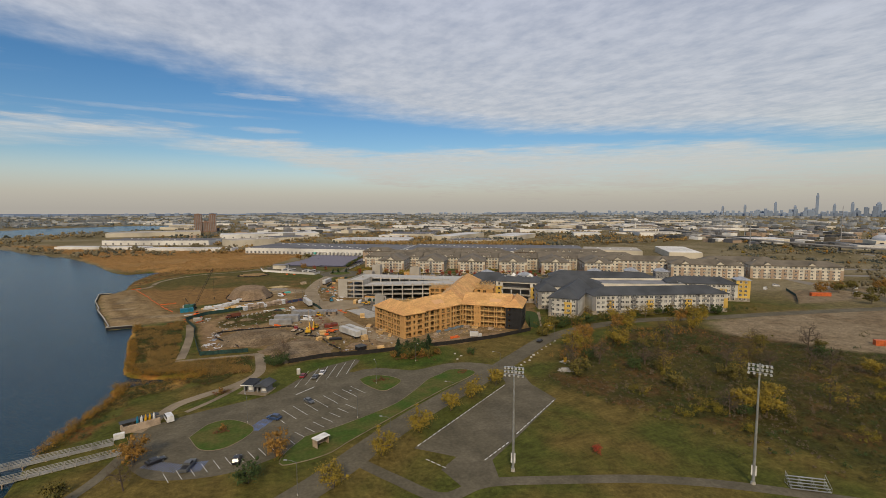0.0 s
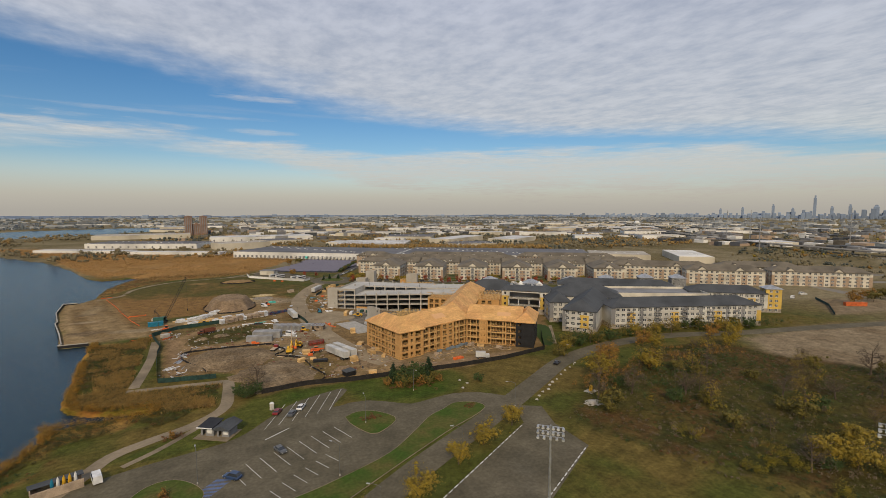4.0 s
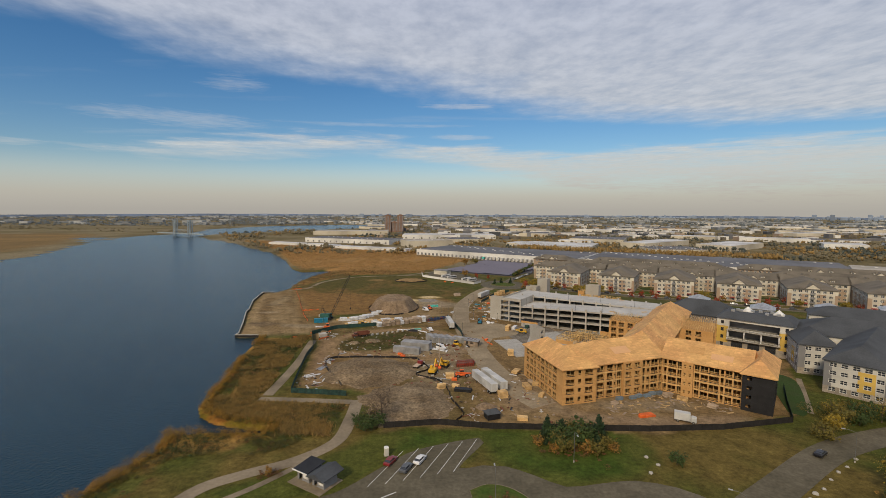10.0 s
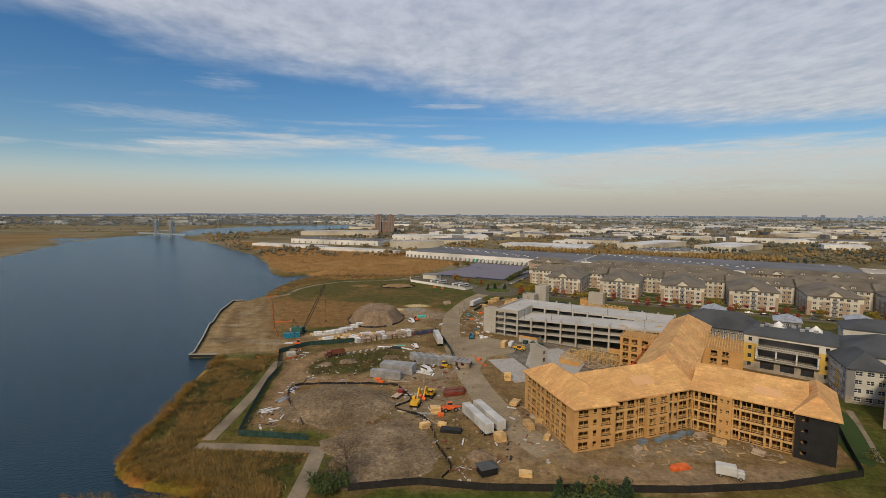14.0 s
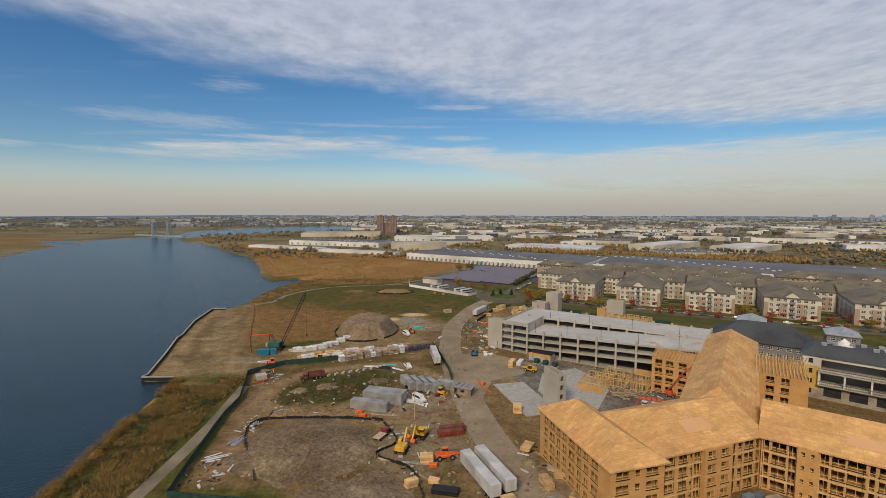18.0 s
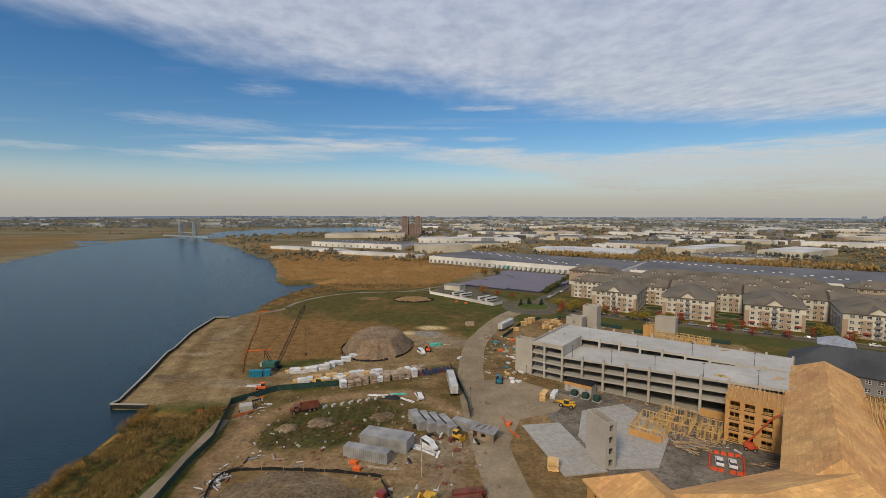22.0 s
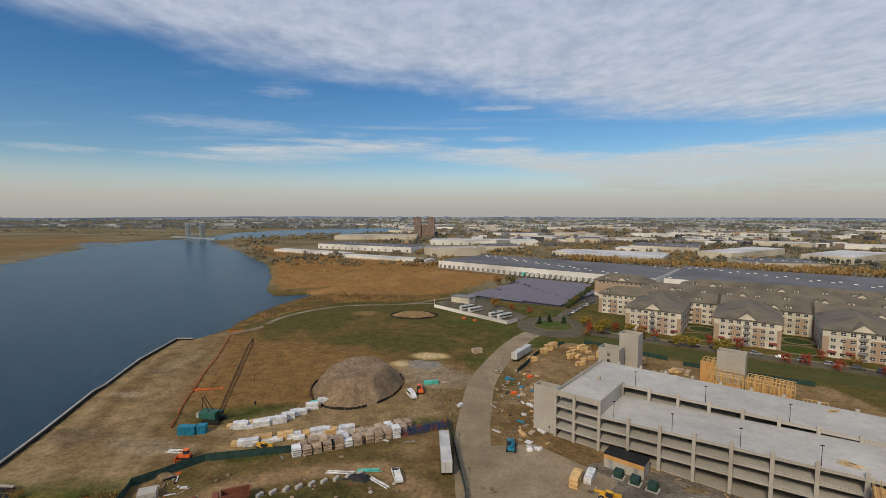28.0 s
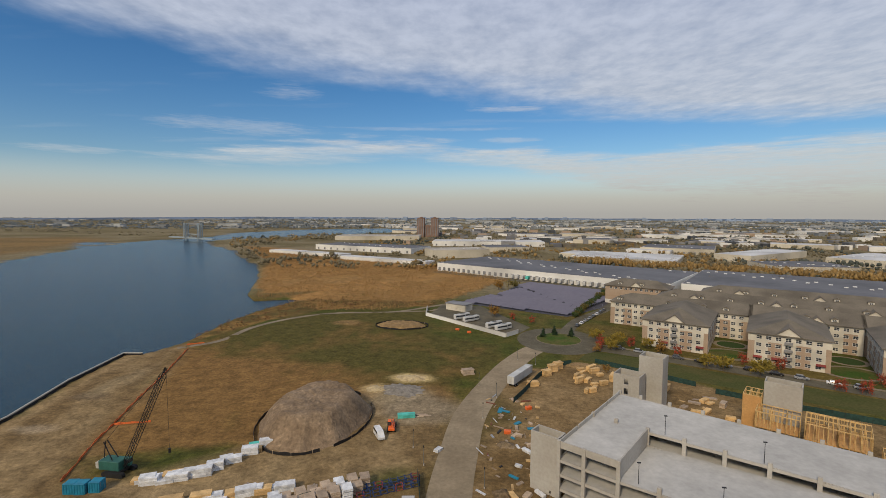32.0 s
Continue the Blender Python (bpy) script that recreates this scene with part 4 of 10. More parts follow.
    if studs:
        b = Build()
        u = 0.3
        while u < length - 0.3:
            b.box(u, -0.04, 0.1, u + 0.10, -0.003, top - 0.1)
            u += 2.4
        for i in range(len(b.v) // 8):
            Build().box(*b.v[8 * i], *b.v[8 * i + 6]).put("strap", M_TAR, wall)
    return wall


def wood_block(o, d, L, D, pats, mats=None, rise=4.6, ends=(True, True), studs=(), over=0.75, roof=True):
    m = frame2(o, d)
    for i, (fm, ln) in enumerate(side_frames(L, D)):
        if pats[i] is None:
            continue
        wood_wall(m @ fm @ (Matrix.Translation((0.26, 0, 0)) if i % 2 else Matrix()), ln - (0.52 if i % 2 else 0), pats[i], (mats or {}).get(i, M_OSB_WALL), studs=i in studs)
    b = Build()
    for s in range(4):
        b.box(0.3, 0.3, s * STOREY - 0.02, L - 0.3, D - 0.3, s * STOREY + 0.2)
    b.box(0.28, 0.28, EAVE - 0.15, L - 0.28, D - 0.28, EAVE)
    for i in range(5):
        Build().box(*b.v[8 * i], *b.v[8 * i + 6]).put("floor_deck", M_OSB_WALL, wood, m=m)
    if L > D:
        Build().box(0.4, D * 0.38, 0.2, L - 0.4, D * 0.38 + 0.2, EAVE - 0.2).put("inner_wall", M_OSB_WALL, wood, m=m)
    else:
        Build().box(L * 0.45, 0.4, 0.2, L * 0.45 + 0.2, D - 0.4, EAVE - 0.2).put("inner_wall", M_OSB_WALL, wood, m=m)
    if roof:
        share("roof", roof_mesh(L, D, EAVE + 0.2, rise, over, "hip", 0.35, [M_OSB], ends), wood, m=m)
    return m


def pat(length, spec, start=1.0):
    """Repeats a row of (gap, width, kind) along a wall."""
    out, u, i = [], start, 0
    while True:
        g, w, k = spec[i % len(spec)]
        u += g
        if u + w > length - 0.8:
            return out
        out.append((u, w, k))
        u, i = u + w, i + 1


U1 = Vector((0.965, 0.262))
V1 = Vector((-0.262, 0.965))
C0 = Vector((36.6, 125.7))
FRONT_A = [(1.3, 3.0, "tall"), (5.7, 1.2, "win"), (8.3, 2.9, "tall")]
wood_block(C0, U1, 12.6, 29.5, [FRONT_A, [], [], pat(28.5, [(0.9, 1.8, "win"), (1.0, 2.6, "tall"), (0.8, 1.8, "open")])], rise=4.4)
U2, O2 = Vector((0.945, 0.327)), Vector((47.4, 130.4))
wood_block(O2, U2, 31, 21, [[(2.5, 2.5, "tall"), (6.4, 2.4, "open"), (9.4, 0.8, "small"), (10.6, 1.7, "slot"), (13.4, 2.6, "tall"), (17.2, 2.6, "tall"), (20.7, 1.9, "slot"), (23.3, 1.2, "win"), (25.2, 2.9, "open"), (28.7, 1.3, "slot")], [], [], []], rise=5.0, ends=(True, False), studs=(0,))
U3, O3 = Vector((0.79, -0.613)), Vector((75.6, 139.6))
wood_block(O3, U3, 26, 21, [[(0.5, 1.0, "slot"), (1.9, 2.7, "open"), (4.9, 1.4, "slot"), (7.4, 0.8, "small"), (8.9, 0.8, "small"), (10.3, 1.5, "slot"), (12.1, 2.3, "open"), (14.7, 2.9, "open"), (18.0, 1.0, "slot"), (19.4, 2.0, "open"), (21.7, 2.2, "open")], None, [], []], rise=5.0, ends=(False, False), studs=(0,))
# the end pavilion, partly wrapped in black paper
E0 = O3 + U3 * 24.2 - Vector((0.613, 0.79)) * 1.4
wood_block(E0, U3, 8.6, 23.0, [[(1.2, 1.5, "small")], pat(22, [(1.6, 1.9, "win")]), pat(8, [(1.6, 1.9, "win")]), []], mats={0: M_TAR, 1: M_TAR}, rise=4.2)
hatch = frame2(O3 + U3 * 7.5, U3) @ Matrix.Translation((0, 4.2, EAVE + 2.35)) @ Euler((math.atan2(5.0, 11.25), 0, 0)).to_matrix().to_4x4()
Build().box(0, 0, 0, 4.6, 3.6, 0.12).put("roof_patch", M_OSB_WALL, wood, m=hatch)
for (o, d, u, v, a, c, dep, rs) in ((C0, U1, 2.0, 5.0, 5.5, 4.2, 14.0, 4.4), (O2, U2, 12.0, 3.0, 7.0, 3.6, 22.5, 5.0), (O3, U3, 14.5, 2.6, 6.5, 3.0, 22.5, 5.0)):
    pm = frame2(Vector(o) + d * u, d) @ Matrix.Translation((0, v, EAVE + 0.23 + (v + 0.75) * 2 * rs / dep)) @ Euler((math.atan2(2 * rs, dep), 0, 0)).to_matrix().to_4x4()
    if o is not C0:
        Build().box(0, 0, 0, a, c, 0.03).put("roof_patch", M_ROOFPATCH, wood, m=pm)
# bays that stand forward of the front
for o, d, off, ln in ((O2, U2, 12.6, 7.9), (O3, U3, 6.4, 3.6)):
    q = Vector(o) + d * off - Vector((-d.y, d.x)) * 1.0
    wood_wall(frame2(q, d), ln, [(0.8, 2.4, "tall"), (4.6, 2.4, "tall")] if ln > 6 else [(0.6, 0.8, "small"), (2.2, 0.8, "small")], name="bay_wall", thick=0.9)
# the wing towards the garage, and its stubs
wood_block(G(95.5, -60), AN, 86, 16.5, [pat(86, [(2.2, 2.0, "win")]), pat(16, [(2, 1.8, "win")]), pat(86, [(2.2, 2.0, "win")]), None], rise=6.0)
wood_block(G(65.5, -14.7), AX, 13.5, 12.4, [[(1.0, 2.4, "open"), (4.4, 2.4, "tall"), (8.4, 2.4, "tall")], None, None, [(1.5, 1.8, "win"), (6, 1.8, "win")]], roof=False)
wood_block(G(95.5, -13), AX, 13.2, 19.5, [pat(13, [(1.6, 2.2, "tall")]), None, pat(13, [(1.6, 2.2, "tall")]), None], roof=False)


def truss_row(o, d, L, D, n, z, rise, mono=False):
    """Open roof trusses over a stretch without sheathing."""
    m = frame2(o, d)
    for i in range(n):
        x = L * i / (n - 1)
        b = Build()
        if mono:
            b.beam((x, -0.6, z), (x, D, z), 0.09, 0.2), b.beam((x, -0.6, z + 0.2), (x, D * 0.9, z + rise), 0.09, 0.2)
            for u in (0.25, 0.5, 0.75):
                b.beam((x, D * u, z), (x, D * u, z + rise * u), 0.09)
        else:
            b.beam((x, -0.6, z), (x, D + 0.6, z), 0.09, 0.2), b.beam((x, -0.6, z), (x, D / 2, z + rise), 0.09, 0.2), b.beam((x, D / 2, z + rise), (x, D + 0.6, z), 0.09, 0.2)
            for u in (0.2, 0.35, 0.65, 0.8):
                b.beam((x, D * u, z), (x, D * u, z + rise * (1 - abs(2 * u - 1))), 0.09)
        b.put("truss", M_STUD, wood, m=m)


truss_row(G(95.5, -13), AX, 13.2, 19.5, 16, EAVE + 0.2, 4.2)
truss_row(G(65.5, -14.7), AX, 13.5, 12.4, 14, EAVE + 0.2, 1.6, True)

# ---- the garage ----
garage = thing("parking_garage", "unfinished four-level precast concrete parking garage with open sides", "garage")
GL, GD, GLV = 80.0, 36.0, 3.15
gm = frame2(G(0, 0), AX)


def deck(name, x0, x1, y0, y1, z0, z1, t=0.55, material=M_CONC, top=None):
    """A floor that may slope along its length, from z0 to z1, with its own upper surface."""
    b = Build()
    v = [(x0, y0, z0 - t), (x1, y0, z1 - t), (x1, y1, z1 - t), (x0, y1, z0 - t), (x0, y0, z0), (x1, y0, z1), (x1, y1, z1), (x0, y1, z0)]
    b.add(v, BOXF[:1] + BOXF[2:]).add(v[4:], [(0, 1, 2, 3)], 1)
    return b.put(name, [material, top or M_DECK], garage, m=gm)


WX = 12.5
for lv in range(1, 5):
    z = GLV * lv
    deck("deck", 0, WX, 0, GD, z, z)
for lv in range(1, 4):
    deck("deck", WX, GL, 18.2, GD, GLV * (lv + 1), GLV * (lv + 1) + 0.4)
    deck("ramp", WX, GL, 0, 17.8, GLV * lv, GLV * (lv + 1) + 0.2)
deck("deck", WX, GL, 18.2, GD, GLV, GLV)
b = Build().box(0, 0, 0, GL, GD, 0.12)
b.put("floor_slab", M_CONC, garage, m=gm)


def spandrel(x0, x1, y, za, zb, h=1.15, t=0.28):
    b = Build()
    v = [(x0, y - t / 2, za), (x1, y - t / 2, zb), (x1, y + t / 2, zb), (x0, y + t / 2, za), (x0, y - t / 2, za + h), (x1, y - t / 2, zb + h), (x1, y + t / 2, zb + h), (x0, y + t / 2, za + h)]
    b.add(v, BOXF).put("spandrel", M_CONC, garage, m=gm)


cols = [0, 5.5, WX] + [WX + (GL - WX) * i / 9 for i in range(1, 10)]
for i, x in enumerate(cols):
    for y in (-0.2, 18.0, GD):
        zt = (GLV * 4 + 1.0 if x <= WX or y > 10 else GLV * (3 + (x - WX) / (GL - WX)) + 1.3) + (0 if y != 18.0 else 0.0)
        Build().bevel_box(x - 0.4, y - 0.35, 0, x + 0.4, y + 0.35, zt, 0.05).put("column", M_CONC, garage, m=gm)
for a, c in zip(cols, cols[1:]):
    for lv in range(1, 5):
        if c <= WX:
            spandrel(a + 0.4, c - 0.4, -0.2, GLV * lv - 0.6, GLV * lv - 0.6, 0.62 if lv < 4 else 1.5)
        elif lv < 4:
            f = lambda x: GLV * (lv + (x - WX) / (GL - WX)) - 0.6
            spandrel(a + 0.4, c - 0.4, -0.2, f(a) + 0.12, f(c) + 0.12, 0.48)
        spandrel(a + 0.4, c - 0.4, GD, GLV * lv - 0.6, GLV * lv - 0.6, 0.65)
        if c > WX and lv == 4:
            spandrel(a + 0.4, c - 0.4, 18.0, GLV * lv - 0.55, GLV * lv - 0.35, 0.6)
for lv in range(1, 5):
    for y0, y1 in ((0.2, 8.7), (9.3, 17.6), (18.4, 26.7), (27.3, 35.6)):
        wm = frame2((0, 0), (0, 1))
        Build().box(y0, -0.14, GLV * lv - 0.6, y1, 0.14, GLV * lv + (0.25 if lv < 4 else 0.9)).put("spandrel", M_CONC, garage, m=gm @ wm)
Build().box(WX - 0.15, 0.2, GLV * 4 - 3.0, WX + 0.15, 17.6, GLV * 4 + 0.9).put("parapet", M_CONC, garage, m=gm)
# stair cores and lift shafts of precast walls
def shaft(name, x0, x1, y0, y1, z1, open_side=(), t=0.3, z0=0.0):
    """A tower of four concrete walls, open at the top; open_side: sides with a column of openings."""
    core = thing(name, "bare concrete stair tower open at the top", "stair tower", gm @ Matrix.Translation((x0, y0, 0)))
    for i, (fm, ln) in enumerate(side_frames(x1 - x0, y1 - y0)):
        holes = [(ln / 2 - 0.6, ln / 2 + 0.6, z0 + s * 3.0 + 0.7, z0 + s * 3.0 + 2.5) for s in range(int((z1 - z0) / 3.0))] if i in open_side else []
        if i % 2:
            fm, ln, holes = fm @ Matrix.Translation((t + 0.002, 0, 0)), ln - 2 * t - 0.004, [(a - t, b - t, c, e) for a, b, c, e in holes]
        share("wall_panel", wall_mesh("wall_panel", ln, z0, z1, holes, t, [M_CONC]), core, m=fm)
    return core


shaft("stair_tower", -7.2, -0.6, 0.6, 4.2, 13.3)
shaft("stair_tower", -2.5, 4.5, 60, 66, 17.2)
shaft("stair_tower", -7.5, 0.2, 52, 58, 12.6, (0,))
shaft("stair_tower", 29.5, 38, 65, 70, 15.2)

# ---- the finished grey and white block ----
grey = thing("apartment_building", "four-storey white, grey and yellow apartment building with dark shingle roofs", "building")
KG = [M_WHITE, M_GREYSIDE, M_YELLOW, M_STONE]


def k_grey(u, v):
    if v < 2.6:
        return 3
    r = int(u / 2.3) * 7 % 11
    return 2 if r in (2, 6) and v < 9.2 else 1 if r in (0, 5) else 0


block(grey, (133, 139.6), (0.66, -0.75), 17.5, 60, 11.6, 4, KG, [M_SHINGLE], 5.0, k_of=k_grey, pitch=3.1, w=2.0, sides=(1, 0, 0, 1))
# the link towards the terraced front
block(grey, (138.2, 158.4), (0.905, -0.425), 12.5, 20, 11.7, 4, KG, [M_SHINGLE], 4.5, k_of=k_grey, pitch=3.1, w=2.0, sides=(1, 0, 0, 1))
block(grey, (150, 176), (0.82, -0.57), 44, 26, 11.7, 4, KG, [M_SHINGLE], 6.0, k_of=k_grey, pitch=3.1, w=2.0, sides=(0, 0, 0, 1))
block(grey, (160, 132), (0.953, -0.303), 88, 18, 11.8, 4, KG, [M_SHINGLE], 4.0, k_of=k_grey, pitch=3.1, w=2.0, sides=(1, 0, 0, 0))
block(grey, (244, 152), (0.82, -0.57), 46, 17, 11.8, 4, KG, [M_SHINGLE], 4.0, k_of=k_grey, pitch=3.1, w=2.0, sides=(1, 1, 0, 0))
block(grey, (281, 126.5), (0.82, -0.57), 9, 9, 15.0, 5, KG, [M_STEEL], 2.2, k_of=lambda u, v: 2 if v > 2.6 else 3)
block(grey, (184, 212), (0.82, -0.57), 80, 17, 11.6, 4, KG, [M_SHINGLE], 4.0, k_of=k_grey, pitch=3.1, w=2.0, sides=(0, 0, 0, 1))
gm = frame2((160, 132), (0.953, -0.303))
for u in (9.0, 24.5, 40.0, 55.5, 71.0):
    for q in range(4):
        z = q * 2.95 + 0.35
        Build().box(u, -1.5, z - 0.18, u + 3.2, -0.01, z).put("balcony", M_CONC, grey, m=gm)
        rl = Build().box(u, -1.5, z + 0.98, u + 3.2, -1.44, z + 1.06)
        for k in range(14):
            rl.box(u + 0.02 + k * 0.24, -1.49, z, u + 0.06 + k * 0.24, -1.45, z + 0.98)
        rl.put("balcony_rail", M_BLACKMETAL, grey, m=gm)
    for x0 in (u + 0.05, u + 3.0):
        Build().box(x0, -1.48, 0, x0 + 0.15, -1.33, 11.6).put("balcony_post", M_GREYSIDE, grey, m=gm)
# the deck in the courtyard, with its cream parapet
ym = frame2((182, 168.5), (0.90, -0.436))
cg = thing("courtyard_garage", "cream-walled parking deck inside the apartment block", "garage", ym)
Build().box(0, 0, 0, 70, 26, 11.4).put("body", M_CREAM, cg)
Build().box(0.3, 0.3, 11.404, 69.7, 25.7, 11.5).put("deck", M_GREYSIDE, cg)
for x0, y0, x1, y1 in ((0, 0, 70, 0.3), (0, 25.7, 70, 26), (0, 0.302, 0.3, 25.698), (69.7, 0.302, 70, 25.698)):
    Build().box(x0, y0, 11.4, x1, y1, 12.8).put("parapet", M_CREAM, cg)


def loggia_house():
    """The white and yellow front with its two deep open terraces."""
    h = thing("apartment_building", "white and yellow apartment front with two deep roofed terraces", "building")
    m = frame2((126, 193.0), (0.755, -0.656))
    L, H = 29.0, 14.6
    big = [(5.0, 24.0, 10.0, 13.3), (5.0, 24.0, 5.6, 8.8), (6.0, 10.5, 1.2, 4.2), (12.5, 17.0, 1.2, 4.2), (19.0, 23.0, 1.2, 4.2)]
    small = [(u, u + 1.2, s * 3.4 + 1.6, s * 3.4 + 3.2) for u in (1.6, 26.0) for s in range(4)]
    k = lambda u, v: 1 if (u < 4.6 or u > 24.5) and 3.4 < v < 10.5 else 2 if v < 4.8 else 0
    w = share("wall", wall_mesh("wall", L, 0, H, big + small, 0.35, [M_WHITE, M_YELLOW, M_STONE], k), h, m=m)
    for u0, u1, v0, v1 in small + big[2:]:
        share("window", window_mesh(u1 - u0, v1 - v0, "dark"), h, m=m @ Matrix.Translation((u0, 0.1, v0)))
    for z in (5.3, 9.7):
        Build().box(4.2, -1.6, z - 0.35, 24.8, 5.0, z).put("terrace", M_CONC, h, m=m)
        rb = Build()
        rb.box(4.3, -1.55, z + 1.0, 24.7, -1.45, z + 1.08)
        for i in range(40):
            rb.box(4.3 + i * 0.52, -1.53, z, 4.35 + i * 0.52, -1.48, z + 1.0)
        rb.put("railing", M_BLACKMETAL, h, m=m)
    for u in (4.6, 11.1, 17.6, 24.1):
        Build().bevel_box(u - 0.25, -1.5, 5.3, u + 0.25, -1.0, 9.35, 0.03).put("post", M_TRIM, h, m=m)
    Build().box(4.4, 5.0, 4.9, 24.6, 5.3, 14.0).put("back_wall", M_GREYSIDE, h, m=m)
    for x0, x1 in ((0, 0.35), (L - 0.35, L)):
        Build().box(x0, 0.352, 0, x1, 18, H).put("side_wall", M_WHITE, h, m=m)
    Build().box(0, 18, 0, L, 18.35, H).put("rear_wall", M_WHITE, h, m=m)
    rf = Build()
    v = [(-0.7, -0.9, H), (L + 0.7, -0.9, H), (L + 0.7, 19, H), (-0.7, 19, H), (2.5, 4.0, H + 2.4), (L - 2.5, 4.0, H + 2.4), (L - 2.5, 14.5, H + 2.4), (2.5, 14.5, H + 2.4)]
    rf.add(v, [(3, 2, 1, 0), (0, 1, 5, 4), (1, 2, 6, 5), (2, 3, 7, 6), (3, 0, 4, 7), (4, 5, 6, 7)])
    rf.put("roof", M_SHINGLE, h, m=m)
    for x in (8.5, 20.5):
        share("gable", roof_mesh(4, 4, H + 2.4, 2.2, 0.1, "hip", 0.2, [M_TRIM]), h, m=m @ Matrix.Translation((x, 8.5, 0.2)))
    for i in range(9):
        x, y = 4.5 + (i * 7.3) % 19, 5.5 + (i * 3.1) % 7
        Build().bevel_box(x, y, H + 2.404, x + 1.5, y + 1.1, H + 3.4, 0.06).put("rooftop_unit", M_STEEL, h, m=m)


loggia_house()
# pavilions of the clubhouse, with pale metal hips
for o in ((148, 262), (170, 236), (207, 236), (240, 232), (274, 224), (297, 212)):
    pv = thing("clubhouse_pavilion", "grey-sided pavilion with a pale hipped roof", "pavilion", group="clubhouse pavilions")
    block(pv, o, (0.82, -0.57), 11, 11, 9.5, 3, [M_GREYSIDE], [M_STEEL], 3.0, pitch=3.4, sides=(1, 0, 0, 1))
clb = thing("clubhouse", "low clubhouse with a steep dark shingle roof", "building")
block(clb, (125, 245), (0.82, -0.57), 38, 22, 6.0, 2, [M_GREYSIDE], [M_SHINGLE], 7.0, sides=(1, 0, 0, 0))

# ---- the brick and cream housing rows ----
AA, AB, AO = Vector((0.875, -0.484)), Vector((0.484, 0.875)), Vector((97.6, 365.0))


def HP(s, n):
    p = AO + AA * s + AB * n
    return (p.x, p.y)


KA = [M_BRICK, M_CREAM, M_WHITE]


def k_apt(u, v):
    if v > 8.9:
        return 1
    return 1 if int(u / 2.3) % 4 in (1, 2) else 0


def gable_front(house, m, L, z, w=9.0, rise=3.4):
    """A cream gable over the middle of a front."""
    c = L / 2
    b = Build()
    v = [(c - w / 2, -0.35, z), (c + w / 2, -0.35, z), (c, -0.35, z + rise), (c - w / 2, 7.0, z), (c + w / 2, 7.0, z), (c, 9.0, z + rise)]
    b.add(v, [(0, 1, 2), (5, 4, 3), (0, 3, 4, 1)])
    b.put("gable", M_CREAM, house, m=m)
    r = Build()
    for s in (-1, 1):
        e, t = Vector((c + s * (w / 2 + 0.5), -0.8, z - 0.3)), Vector((c, -0.8, z + rise + 0.15))
        r.add([e, t, t + Vector((0, 10, 0)), e + Vector((0, 8, 0)), e - Vector((0, 0, 0.25)), t - Vector((0, 0, 0.25)), t + Vector((0, 10, -0.25)), e + Vector((0, 8, -0.25))], BOXF)
    r.put("gable_roof", M_BROWNROOF, house, m=m)


def dormer(house, m):
    b = Build()
    b.box(0, 0, -1.0, 2.6, 3.0, 1.3)
    d = b.put("dormer", M_CREAM, house, m=m)
    b = Build()
    b.add([(-0.3, -0.3, 1.3), (2.9, -0.3, 1.3), (1.3, -0.3, 2.3), (-0.3, 3.2, 1.3), (2.9, 3.2, 1.3), (1.3, 3.2, 2.3)], [(0, 1, 2), (5, 4, 3), (0, 2, 5, 3), (1, 4, 5, 2), (0, 3, 4, 1)])
    b.put("dormer_roof", M_BROWNROOF, d)
    share("dormer_window", window_mesh(1.6, 1.0), d, m=Matrix.Translation((0.5, -0.125, 0.1)))


AH = 12.2
apt = None
for i in range(6):
    g = 41.5 * i
    apt = thing("apartment_building", "four-storey brick and cream apartment building with a gabled front", "building", group="brick apartment row")
    m = block(apt, HP(g - 13.5, 0), AA, 27, 36, AH, 4, KA, [M_BROWNROOF], 4.6, over=0.8, k_of=k_apt, sides=(1, 1, 0, 1), pitch=3.25, w=1.9, ends=(True, False))
    gable_front(apt, m, 27, AH + 0.3)
    for u in (2.0, 8.2, 22.5):
        Build().add([(u, -0.02, 3.1), (u + 3, -0.02, 3.1), (u + 3, -1.2, 2.5), (u, -1.2, 2.5), (u, -0.02, 3.0), (u + 3, -0.02, 3.0), (u + 3, -1.2, 2.4), (u, -1.2, 2.4)], BOXF).put("awning", mat("red_awning", (0.21, 0.045, 0.04), 0.8) if (i, u) == (0, 2.0) else bpy.data.materials["red_awning"], apt, m=m)
    for s in range(4):
        for u in (12.2,):
            Build().box(u, -1.3, s * 3.05 + 0.05, u + 2.8, -0.01, s * 3.05 + 0.2).put("balcony", M_CONC, apt, m=m)
            Build().box(u, -1.3, s * 3.05 + 0.2, u + 2.8, -1.24, s * 3.05 + 1.2).put("balcony_rail", M_GREYSIDE, apt, m=m)
    bar = thing("apartment_building", "long rear wing of brick and cream apartments with roof dormers", "building", group="brick apartment row")
    m = block(bar, HP(g - (38 if i == 0 else 14), 36.3), AA, 65.5 if i == 0 else 41.3, 18, AH, 4, KA, [M_BROWNROOF], 4.2, over=0.8, k_of=k_apt, sides=(1, 0, 0, int(i == 0)), pitch=3.25, w=1.9, ends=(i == 0, i == 5))
    for u in ((3, 28, 44, 54) if i == 0 else (20, 30)):
        dormer(bar, m @ Matrix.Translation((u, 1.6, AH + 1.1)))
    gable_front(bar, m @ Matrix.Translation((4.5 if i else 12, 0, 0)), 41.3, AH + 0.3, 7.0, 2.6)
